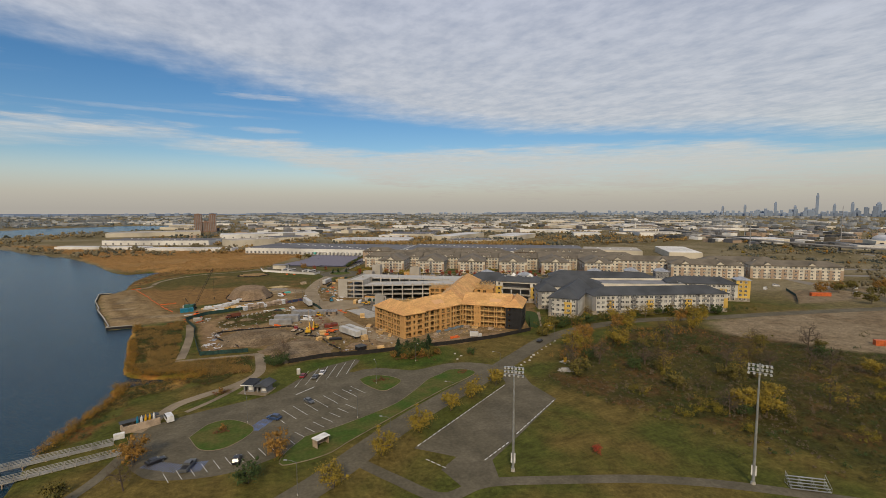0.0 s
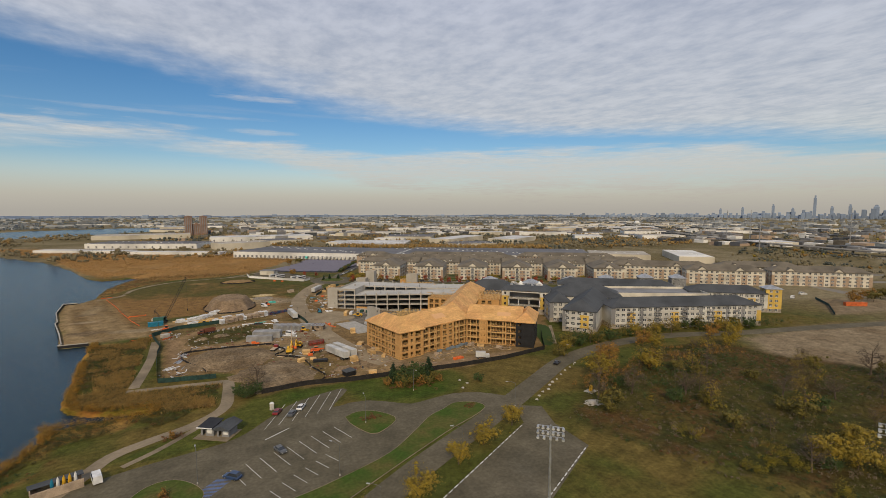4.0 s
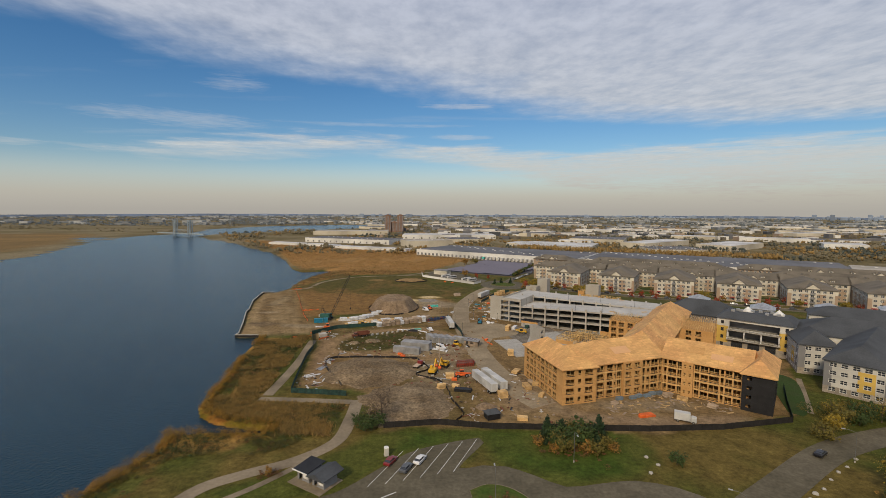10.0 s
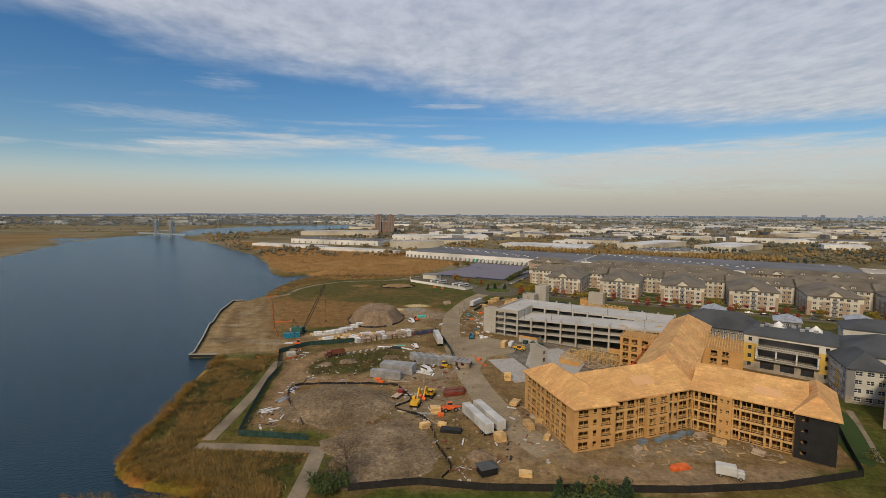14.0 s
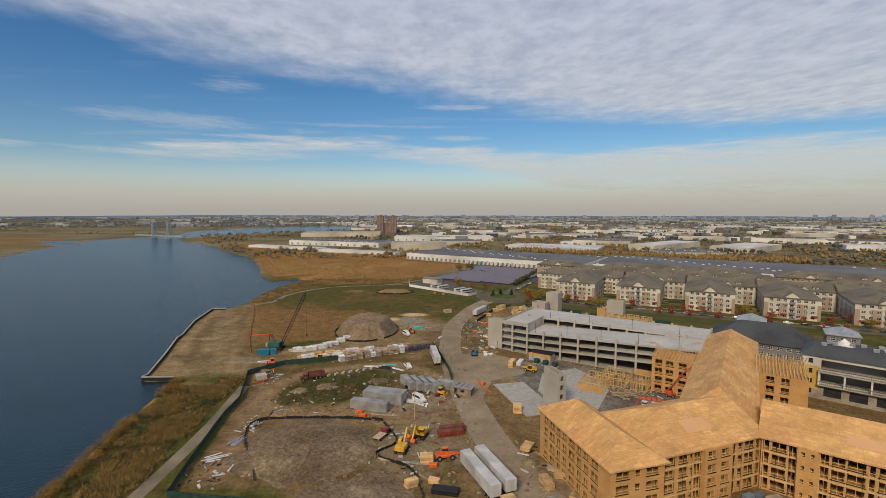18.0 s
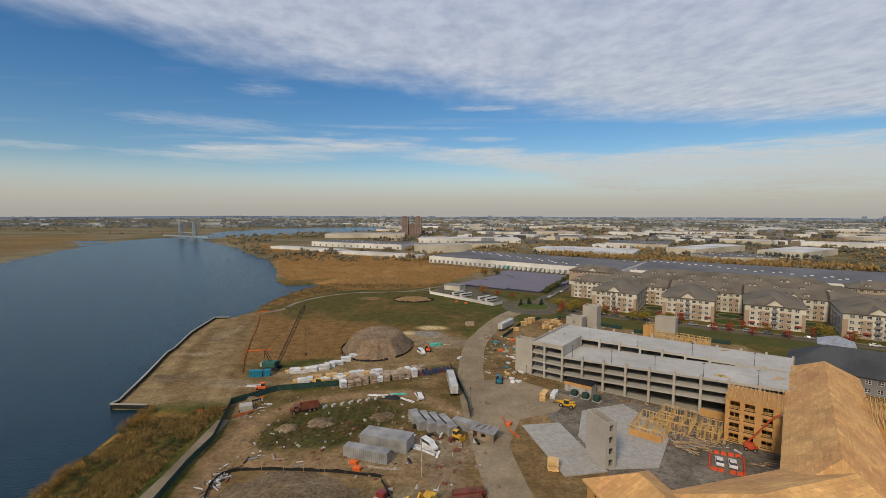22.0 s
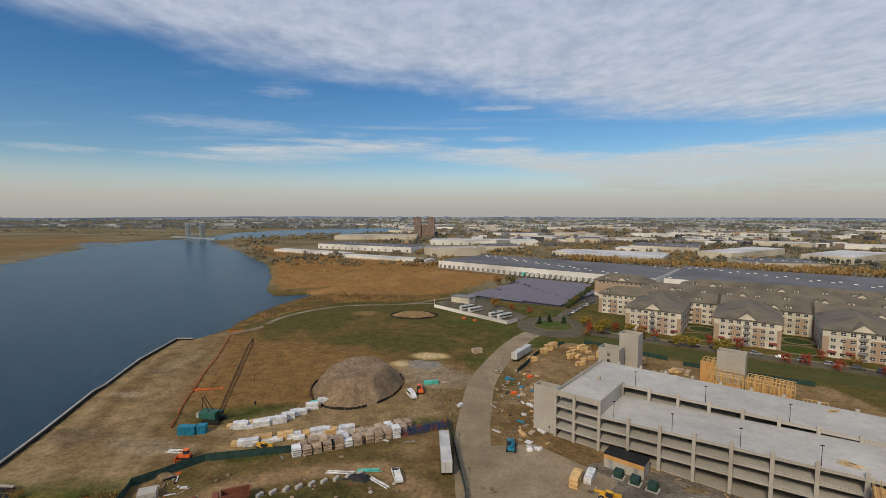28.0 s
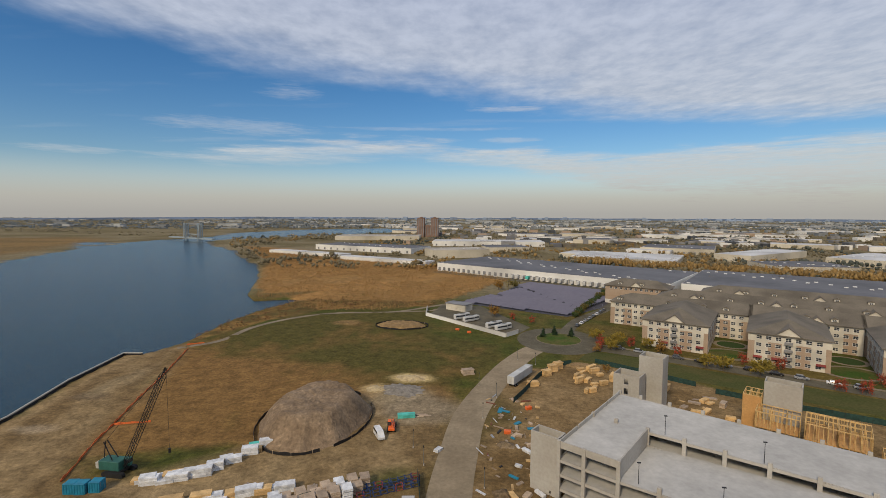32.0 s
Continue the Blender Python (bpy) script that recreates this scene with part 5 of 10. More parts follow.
for j, (s0, n0, L) in enumerate(((-20, 66, 150), (150, 62, 110), (-58, 96, 40), (0, 100, 120), (130, 104, 110))):
    bar = thing("apartment_building", "brown-roofed brick and cream apartment range behind a courtyard", "building", group="rear apartment ranges")
    m = block(bar, HP(s0, n0), AA, L, 18, AH, 4, KA, [M_BROWNROOF], 4.2, over=0.8, k_of=k_apt, sides=(0, 0, 0, 0), holes={0: [h for h in grid_holes(L, 4, AH / 4, 0, 3.25, 1.9) if h[2] > 9]})
    for u in range(20, int(L) - 12, 38):
        gable_front(bar, m @ Matrix.Translation((u - L / 2, 0, 0)), L, AH + 0.3, 8.0, 3.0)
    for u in range(8, int(L) - 6, 14):
        dormer(bar, m @ Matrix.Translation((u, 1.6, AH + 1.1)))
for o, d, L in (((338, 232), (0.80, -0.6), 62), ((398, 196), (0.80, -0.6), 74), ((300, 285), (0.83, -0.557), 90), ((388, 238), (0.83, -0.557), 70)):
    bar = thing("apartment_building", "cream and brick apartment building near the ramp road", "building", group="outer apartment ranges")
    m = block(bar, o, d, L, 18, AH, 4, KA, [M_BROWNROOF], 4.4, over=0.8, k_of=k_apt, sides=(1, 0, 0, 1), pitch=4.2, w=2.2)
    for x in (L * 0.12, L * 0.6):
        gable_front(bar, m @ Matrix.Translation((x - L / 2 + 5, 0, 0)), L, AH + 0.3, 8.0, 3.0)

# ---- warehouses ----
M_WALLWHITE = mat("warehouse_wall", (0.70, 0.69, 0.66), 0.8, var=0.04, scale=0.02, fine=0.3)
M_WALLTAN = mat("warehouse_wall_tan", (0.56, 0.51, 0.41), 0.8, var=0.04, scale=0.02, fine=0.3)
M_ROOFGREY = mat("warehouse_roof_grey", (0.13, 0.132, 0.145), 0.8, var=0.12, scale=0.02, fine=0.2)
M_ROOFLIGHT = mat("warehouse_roof_light", (0.55, 0.55, 0.55), 0.7, var=0.06, scale=0.02, fine=0.2)
M_ROOFTAN = mat("warehouse_roof_tan", (0.42, 0.385, 0.33), 0.8, var=0.08, scale=0.02, fine=0.2)

# far wall and roof colours with the distance haze mixed into them
M_HAZEWALL = mat("haze_far_wall", (0.36, 0.375, 0.38), 0.9, var=0.08, scale=0.01, fine=0.1)
M_HAZEROOF = mat("haze_far_roof", (0.21, 0.225, 0.24), 0.9, var=0.1, scale=0.01, fine=0.1)


def warehouse(o, d, L, D, H, wall, roof, label, doors=0, lights=0, name="warehouse"):
    h = thing(name, label, "warehouse", frame2(o, d), group="warehouses")
    Build().box(0, 0, 0, L, D, H).put("wall", wall, h)
    Build().box(0.5, 0.5, H + 0.004, L - 0.5, D - 0.5, H + 0.25).put("roof", roof, h)
    for i in range(doors):
        u = L * (i + 0.5) / doors - 1.5
        Build().bevel_box(u, -0.35, 0.9, u + 3.0, 0.02, 4.2, 0.05).put("dock_door", M_GREYSIDE, h)
    for i in range(lights):
        u, v = (i * 0.618 % 1) * (L - 8) + 3, (i * 0.377 % 1) * (D - 8) + 3
        Build().bevel_box(u, v, H + 0.254, u + 2.4, v + 1.4, H + 0.8, 0.1).put("skylight", M_TRIM, h)
    return h


warehouse((-44, 640), (0.835, -0.55), 232, 95, 8.5, M_WALLWHITE, M_ROOFGREY, "long white warehouse with dock doors and a dark flat roof", 36, 30)
warehouse((160, 520), (0.86, -0.51), 250, 110, 8.0, M_WALLWHITE, M_ROOFGREY, "very long low warehouse with a dark grey roof and skylights", 0, 36)
warehouse((-285, 905), (0.925, -0.38), 192, 60, 8.5, M_WALLWHITE, M_ROOFGREY, "white warehouse beside the marsh", 14, 12)
warehouse((-66, 770), (0.93, 0.37), 82, 50, 11, M_WALLTAN, M_ROOFTAN, "tall blank tan warehouse", 0, 4)
warehouse((-330, 830), (0.90, -0.43), 150, 22, 4.2, M_WALLWHITE, M_ROOFLIGHT, "row of parked white box trailers beside the marsh", 0, 0)
warehouse((-190, 745), (0.90, -0.43), 140, 20, 4.2, M_WALLWHITE, M_ROOFLIGHT, "row of parked white box trailers by the long warehouse", 0, 0)
warehouse((300, 644), (1, 0.0), 76, 58, 9, M_WALLTAN, M_ROOFGREY, "cream warehouse with a dark roof behind autumn trees", 0, 12)
warehouse((111, 745), (0.902, -0.431), 122, 96, 8, M_WALLTAN, M_ROOFLIGHT, "wide warehouse with a pale flat roof behind a golden tree belt", 0, 8)
warehouse((-100, 1012), (1, 0.03), 210, 66, 9, M_WALLWHITE, M_ROOFLIGHT, "long white warehouse on the flats", 12, 10)
warehouse((-344, 1168), (0.994, 0.11), 192, 84, 9, M_WALLTAN, M_ROOFTAN, "long tan warehouse on the flats", 0, 8)
warehouse((247, 911), (0.905, -0.425), 102, 90, 9, M_WALLTAN, M_ROOFGREY, "cream warehouse with pilastered walls", 14, 10)
warehouse((337, 765), (0.786, 0.618), 160, 46, 9, M_WALLTAN, M_ROOFLIGHT, "tan hall with a pale roof", 0, 6)
warehouse((455, 718), (0.8, 0.6), 130, 56, 9, M_WALLTAN, M_ROOFLIGHT, "broad hall with a pale blue-grey roof", 0, 10)
warehouse((470, 352), (0.80, -0.6), 40, 100, 8, M_WALLTAN, M_WALLWHITE, "large warehouse with a white roof", 0, 10)
warehouse((392, 424), (0.80, -0.6), 75, 55, 8, M_WALLTAN, M_ROOFTAN, "warehouse with a tan gravel roof", 0, 6)
rng = random.Random(7)
WALLS, ROOFS = (M_WALLWHITE, M_WALLTAN, M_WALLWHITE), (M_ROOFLIGHT, M_ROOFGREY, M_ROOFTAN, M_ROOFGREY, M_ROOFLIGHT)
placed = [(-153, 1340, 60), (60, 600, 190), (330, 460, 150), (-190, 880, 130), (-30, 790, 70), (338, 674, 62), (200, 765, 85), (5, 1048, 130), (-250, 1220, 120), (330, 930, 85), (385, 835, 95), (480, 785, 85), (-260, 820, 100), (-120, 720, 90), (510, 390, 90), (440, 420, 60), (470, 220, 120), (360, 260, 100)]
far_halls = Build()
for ring in range(430):
    y = 760 * (4900 / 760) ** rng.random()
    x = rng.uniform(-0.42, 1.15) * y * (1 if rng.random() < 0.85 else 1.4)
    if ring % 7 == 0:
        far_r, far_b = 800 * 5.5 ** rng.random(), radians(rng.uniform(42, 96))
        x, y = far_r * math.sin(far_b), far_r * math.cos(far_b) + 40
    L, D = rng.uniform(45, 130) * (1 + y / 6000), rng.uniform(28, 70)
    r = math.hypot(L, D) / 2
    if x < -140 - (y - 800) * 0.25 and y < 2000 or any(math.hypot(x - a, y - c) < (r + q) * 0.8 for a, c, q in placed) or abs(x - 150 + (y - 1560) * 0.05) < 260 and abs(y - 1540) < 90:
        continue
    placed.append((x, y, r))
    a = rng.choice((-0.5, -0.55, -0.3, 0.25)) + rng.uniform(-0.08, 0.08)
    H = rng.uniform(4.5, 8.5)
    if y > 1500 or x > 700:
        fm = frame2((x, y), (math.cos(a), math.sin(a)))
        # beyond 2600 m the haze-coloured wall and roof are used
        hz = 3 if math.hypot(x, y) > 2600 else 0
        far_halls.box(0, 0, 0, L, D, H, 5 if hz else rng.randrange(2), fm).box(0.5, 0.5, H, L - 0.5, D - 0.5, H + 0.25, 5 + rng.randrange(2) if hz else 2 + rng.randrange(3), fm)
        continue
    warehouse((x, y), (math.cos(a), math.sin(a)), L, D, H, rng.choice(WALLS), rng.choice(ROOFS), rng.choice(("distant low warehouse with a flat roof", "distant pale industrial hall")))


tagged(share("far_halls", far_halls.mesh("far_halls", [M_WALLWHITE, M_WALLTAN, M_ROOFLIGHT, M_ROOFTAN, M_ROOFGREY, M_HAZEWALL, M_HAZEROOF])), "countless industrial halls towards the horizon, the farthest coloured for haze", "buildings", kind="stuff")


def tower_block(o, w, d, h, label):
    t = thing("apartment_tower", label, "tower", frame2(o, (1, 0.05)))
    m_red = bpy.data.materials.get("red_brick_far") or mat("red_brick_far", (0.23, 0.145, 0.11), 0.9, var=0.1, scale=0.05, fine=0.4)
    Build().box(0, 0, 0, w, d, h).box(w * 0.3, d * 0.3, h + 0.004, w * 0.7, d * 0.7, h + 1.8).put("wall", m_red, t)
    for i in range(4):
        u = w * (i + 0.5) / 4 - 1.6 + 0.3
        Build().box(u + 0.8, -0.2, 4, u + 2.4, 0.05, h - 3).put("window_strip", M_GREYSIDE, t)


tower_block((-181, 1330), 18, 18, 50, "dark red brick apartment tower on the skyline")
tower_block((-145, 1330), 18, 18, 50, "dark red brick apartment tower on the skyline")
tower_block((-162.5, 1336), 17, 14, 30, "lower brick block between two towers")

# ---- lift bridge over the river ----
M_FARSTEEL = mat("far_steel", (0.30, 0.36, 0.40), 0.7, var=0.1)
br = thing("lift_bridge", "grey steel vertical-lift bridge over the river", "bridge", frame2((-692, 1124), (0.88, -0.47)))
for x in (20, 78):
    b = Build()
    for px in (0, 7):
        for py in (0, 7):
            b.beam((x + px, py, 0), (x + px, py, 38), 1.4)
    for i in range(6):
        z = 3 + i * 6
        b.beam((x, 0, z), (x + 7, 0, z + 6), 0.7), b.beam((x + 7, 0, z), (x, 0, z + 6), 0.7), b.beam((x, 7, z), (x + 7, 7, z + 6), 0.7)
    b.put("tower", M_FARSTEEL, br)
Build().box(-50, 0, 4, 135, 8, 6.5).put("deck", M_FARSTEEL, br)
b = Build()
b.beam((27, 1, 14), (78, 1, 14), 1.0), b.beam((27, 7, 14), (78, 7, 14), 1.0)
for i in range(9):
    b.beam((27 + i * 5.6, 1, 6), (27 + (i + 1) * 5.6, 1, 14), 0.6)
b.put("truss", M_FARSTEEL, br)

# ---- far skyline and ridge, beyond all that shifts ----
# the haze over skyline and ridge is put into these blue-grey base colours
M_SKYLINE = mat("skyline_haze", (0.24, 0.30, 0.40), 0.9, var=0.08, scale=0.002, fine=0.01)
M_RIDGE = mat("far_ridge_haze", (0.125, 0.165, 0.235), 0.95, var=0.15, scale=0.002, fine=0.02)
rng = random.Random(3)


def far_tower(bearing, dist, w, h, spire=0.0):
    a = radians(bearing)
    o = (math.sin(a) * dist, math.cos(a) * dist)
    t = thing("skyscraper", "distant skyscraper, haze painted on as blue-grey", "skyscraper", frame2(o, (math.cos(a), -math.sin(a))), group="far skyline")
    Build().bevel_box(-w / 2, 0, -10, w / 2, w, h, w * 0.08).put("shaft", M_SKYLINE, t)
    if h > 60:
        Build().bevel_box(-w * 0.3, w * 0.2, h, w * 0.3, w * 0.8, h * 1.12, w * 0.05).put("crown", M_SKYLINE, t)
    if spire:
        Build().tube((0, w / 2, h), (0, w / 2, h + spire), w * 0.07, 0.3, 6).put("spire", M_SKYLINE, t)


skyline = Build()


def far_mass(bearing, dist, w, h):
    a = radians(bearing)
    skyline.bevel_box(-w / 2, 0, -10, w / 2, w, h, w * 0.1, 0, frame2((math.sin(a) * dist, math.cos(a) * dist), (math.cos(a), -math.sin(a))))


for i in range(420):
    bb = 38 + 56 * rng.random() ** 0.9
    core = max(0, 1 - abs(bb - 66) / 15)
    far_mass(bb, rng.uniform(4450, 4850), rng.uniform(12, 34), rng.uniform(14, 44) + core * rng.uniform(5, 62) * rng.random())
for i in range(130):
    far_mass(rng.uniform(-30, 42), rng.uniform(4500, 4900), rng.uniform(14, 50), rng.uniform(6, 30))
tagged(share("far_skyline", skyline.mesh("far_skyline", [M_SKYLINE])), "countless distant city blocks, haze painted on as blue-grey", "skyline", kind="stuff")
for bb, h, s in ((61.9, 165, 0), (70.6, 120, 60), (58.6, 105, 0), (56.0, 85, 0), (64.5, 100, 0), (66.3, 95, 20), (54.0, 75, 0), (67.4, 110, 0), (68.8, 84, 0), (72.4, 92, 0), (74.5, 80, 0), (63.2, 88, 0), (60.2, 78, 0)):
    far_tower(bb, 4700, 20 if s == 0 else 34, h, s)
rb = Build()
n = 240
for i in range(n + 1):
    a = radians(-75 + 190 * i / n)
    g = lambda k, s: noise.noise((i * k, s, 0.3))
    h = 16 + 10 * g(0.035, 1.0) + 5 * g(0.16, 5.0) + (14 if i > 120 else 4) * max(0, g(0.02, 9.0))
    for r, z in ((4900, -5), (4960, h), (5100, h), (5150, -5)):
        rb.v.append((math.sin(a) * r, math.cos(a) * r, z))
for i in range(n):
    for k in range(3):
        p = 4 * i + k
        rb.f.append((p + 4, p, p + 1, p + 5))
        rb.k.append(0)
tagged(rb.put("backdrop", M_RIDGE), "low wooded ridge along the horizon, tinted blue for haze", "hills", kind="structure")

# ---- vehicles ----
CARPAINT = {n: mat("car_" + n, c, 0.3, 0.3 if n == "silver" else 0.0, var=0.03, spec=0.6) for n, c in
            dict(white=(0.70, 0.70, 0.70), black=(0.015, 0.015, 0.018), red=(0.20, 0.02, 0.02), silver=(0.36, 0.37, 0.39), blue=(0.03, 0.06, 0.14), grey=(0.09, 0.095, 0.10)).items()}


WHEELS = {}


def wheel(parent, x, y, r, w=0.25):
    """A wheel turned in one piece: tyre, and the steel disc set into it; the axle lies along y."""
    key = (r, w)
    if key not in WHEELS:
        b, n = Build(), 14
        for rr, yy in ((0.02, -w * 0.32), (r * 0.55, -w * 0.36), (r * 0.62, -w * 0.5), (r * 0.94, -w * 0.5), (r, -w * 0.36), (r, w * 0.36), (r * 0.94, w * 0.5), (r * 0.62, w * 0.5), (r * 0.55, w * 0.36), (0.02, w * 0.32)):
            b.v += [(rr * math.cos(2 * math.pi * i / n), yy, rr * math.sin(2 * math.pi * i / n)) for i in range(n)]
        for q in range(9):
            b.f += [(n * q + i, n * q + n + i, n * q + n + (i + 1) % n, n * q + (i + 1) % n) for i in range(n)]
            b.k += [1 if q in (0, 8) else 0] * n
        b.f += [tuple(range(n)), tuple(range(10 * n - 1, 9 * n - 1, -1))]
        b.k += [1, 1]
        WHEELS[key] = b.mesh("wheel", [M_TYRE, M_STEEL])
    share("wheel", WHEELS[key], parent, m=Matrix.Translation((x, y, r)))


def loft(name, sections, material, parent, half):
    """A body swept from tail to nose: sections of (x, half width, bottom, shoulder, top, half width at top)."""
    b = Build()
    for x, w, z0, z1, z2, wt in sections:
        b.v += [(x, -w, z0), (x, -w, z1), (x, -wt, z2), (x, wt, z2), (x, w, z1), (x, w, z0)]
    for i in range(len(sections) - 1):
        for k in range(6):
            p, q = 6 * i + k, 6 * i + (k + 1) % 6
            b.f.append((p, q, q + 6, p + 6)), b.k.append(0)
    e = 6 * (len(sections) - 1)
    b.f += [tuple(range(5, -1, -1)), tuple(range(e, e + 6))]
    b.k += [0, 0]
    return b.put(name, material, parent)


def car(paint, m, label, style="sedan", category="car", group=""):
    """A car 4.6 m long, its nose to +x."""
    c = thing({"van": "van", "pickup": "pickup_truck"}.get(style, "car"), label, category, m, group)
    p = CARPAINT[paint]
    if style == "van":
        loft("body", [(-2.7, 0.92, 0.35, 1.1, 1.25, 0.9), (-2.65, 0.98, 0.3, 1.2, 2.15, 0.85), (0.9, 0.98, 0.3, 1.2, 2.15, 0.85), (1.6, 0.98, 0.3, 1.15, 1.25, 0.92), (2.6, 0.9, 0.35, 0.95, 1.05, 0.8), (2.7, 0.8, 0.4, 0.8, 0.85, 0.7)], p, c, 1)
        loft("glasshouse", [(-2.45, 0.985, 1.3, 1.9, 1.95, 0.9), (0.85, 0.985, 1.3, 1.9, 1.95, 0.9), (1.45, 0.97, 1.28, 1.35, 1.4, 0.9)], M_GLASS, c, 1)
        ax, r = (-1.7, 1.75), 0.36
    elif style == "pickup":
        loft("body", [(-2.8, 0.95, 0.45, 1.0, 1.05, 0.92), (-2.75, 0.98, 0.4, 1.05, 1.12, 0.95), (-0.7, 0.98, 0.4, 1.05, 1.12, 0.95), (2.3, 0.98, 0.4, 1.0, 1.1, 0.9), (2.8, 0.9, 0.45, 0.9, 0.95, 0.8)], p, c, 1)
        Build().box(-2.6, -0.8, 1.121, -0.75, 0.8, 1.14).put("bed", M_TAR, c)
        loft("cabin", [(-0.65, 0.9, 1.1, 1.2, 1.75, 0.75), (0.7, 0.9, 1.1, 1.2, 1.78, 0.75), (1.3, 0.9, 1.05, 1.1, 1.14, 0.85)], p, c, 1)
        loft("glasshouse", [(-0.60, 0.905, 1.22, 1.3, 1.68, 0.78), (0.62, 0.905, 1.22, 1.3, 1.70, 0.78), (1.2, 0.905, 1.15, 1.2, 1.25, 0.87)], M_GLASS, c, 1)
        ax, r = (-1.75, 1.8), 0.38
    else:
        hi = 1.7 if style == "suv" else 1.42
        loft("body", [(-2.3, 0.80, 0.4, 0.75, 0.85, 0.75), (-2.15, 0.90, 0.3, 0.85, 0.95, 0.82), (-0.9, 0.92, 0.25, 0.88, 0.98, 0.84), (0.9, 0.92, 0.25, 0.86, 0.95, 0.84), (2.0, 0.88, 0.28, 0.72, 0.80, 0.78), (2.3, 0.75, 0.38, 0.62, 0.68, 0.65)], p, c, 1)
        tail = -2.1 if style == "suv" else -1.7
        loft("glasshouse", [(tail, 0.80, 0.9, 0.95, 1.0, 0.76), (tail + 0.45, 0.83, 0.9, 1.0, hi - 0.06, 0.66), (0.25, 0.83, 0.9, 1.0, hi - 0.06, 0.66), (1.1, 0.80, 0.85, 0.9, 0.95, 0.76)], M_GLASS, c, 1)
        loft("roof", [(tail + 0.40, 0.70, hi - 0.055, hi - 0.03, hi, 0.62), (0.30, 0.70, hi - 0.055, hi - 0.03, hi, 0.62)], p, c, 1)
        ax, r = (-1.4, 1.4), 0.33
    for x in ax:
        for y in (-0.82, 0.82):
            wheel(c, x, y, r)
    for y in (-0.62, 0.62) if not group else ():
        n = 2.31 if style not in ("van", "pickup") else 2.72
        Build().bevel_box(n - 0.16, y - 0.16, 0.56, n, y + 0.16, 0.70, 0.02).put("headlight", M_TRIM, c)
    return c


def at(x, y, deg=0.0, z=0.06):
    return pose(x, y, z, 0, 0, deg)


# ---- park: car park, islands, paths ----
def lot(name, pts, label, material=M_ASPHALT, z=0.055):
    return tagged(slab(name, pts, -0.1, z, material), label, "car park", kind="structure")


LOT = smooth_line([(-66, 52), (-66, 62), (-54, 69), (-38, 73.5), (-27, 77.5), (-17, 89), (-9, 97), (7.6, 103.6), (8.8, 101), (1.6, 88.2), (7.5, 89.4), (13.4, 89.0), (20, 85), (26.4, 80.6), (34, 81.8), (43.4, 83.2), (52, 80.6), (58.5, 75), (62, 70), (50, 64),
                   (38, 68), (24, 60), (15, 54), (-4, 46), (-17, 39), (-25, 33.5), (-40, 28.5), (-56, 32), (-63, 40)], 3)
lot("pavement_car_park", LOT, "large grey asphalt car park with marked bays")
FIELD = [(7, 22.5), (54, 54), (58, 66), (66, 62), (62.5, 50), (63, 35), (37, 17.5), (24, 9), (21, -1), (12, 0.5), (10, 10), (16, 14)]
lot("pavement_overflow_lot", FIELD, "empty asphalt lot with painted edge lines", z=0.05)


def patch(name, pts, material, label, z0=-0.05, z1=0.16, step=1.5):
    return tagged(slab(name, smooth_line(pts + pts[:1], step)[:-1], z0, z1, material), label, "lawn", kind="structure")


M_NEWLAWN = mat("new_lawn", (0.035, 0.062, 0.018), 0.95, var=0.2, scale=0.2, fine=1.5, bump=0.3, color2=(0.042, 0.06, 0.022), spec=0.1)
M_LAWN = mat("lawn", (0.045, 0.080, 0.014), 0.95, var=0.25, scale=0.12, fine=1.2, bump=0.4, color2=(0.098, 0.088, 0.028), spec=0.1)


def kerb(pts, w=0.13, h=0.19, label="worn concrete kerb round a lawn"):
    b = ribbon(smooth_line(pts, 1.5), w, -0.05, h)
    tagged(b.put("kerb", M_PATH), label, "kerb", kind="structure")


ISL = ([(-51, 52.5), (-46.5, 59.5), (-41, 60.5), (-35.5, 55.5), (-34, 49.5), (-40.5, 42.5), (-47, 43.5)], [(3.8, 78.8), (8.0, 81.2), (13.0, 80.0), (17.4, 75.2), (18.2, 71), (13.2, 66), (9, 64.8), (5, 72.5)],
       [(-20, 40.5), (-8.5, 43.8), (9.5, 51.8), (20, 60.6), (28.6, 69.1), (34.6, 72.4), (40.3, 75.6), (46.5, 73.6), (48.6, 69.2), (43, 64.6), (32.2, 59), (20.0, 51.5), (6.6, 43), (-8, 33.5), (-16, 28.2), (-27, 27.2), (-26, 33)])
for q in ISL:
    patch("lawn_island", q, M_LAWN, "kerbed grass island in the car park")
    kerb(q + q[:1])


def path(pts, w, label="pale concrete footpath through the grass", z=0.05, material=M_PATH):
    tagged(ribbon(smooth_line(pts, 2), w, -0.06, z).put("path", material), label, "path", kind="structure")


path([(-67, 200), (-66, 190), (-64, 170), (-63.3, 150), (-63.3, 132.5)], 3.6)
path([(-65, 129.5), (-50, 128.7), (-33.5, 127.5)], 3.4, z=0.054)
path([(-31.5, 129), (-31, 115), (-32, 101), (-40, 91), (-50, 85), (-58, 79), (-62, 70), (-66, 62)], 4.0, z=0.058)
path([(-36, 92), (-46, 79.5), (-54, 72)], 1.8, z=0.062)
path([(-8, 20.5), (-2, 10.5), (6, -0.5), (18, 0.5), (36, -5.5), (55, -13), (73, -23.5), (95, -40)], 3.4, "narrow asphalt path across the lawn", 0.062, M_ASPHALT)
path([(-80, 20), (-70, 36), (-66, 48)], 3.0, "narrow asphalt path by the slipway", 0.05, M_ASPHALT)


def stripe(a, b, w=0.14, z=0.07, material=M_PAINT, name="bay_line"):
    """A painted line, a few millimetres proud."""
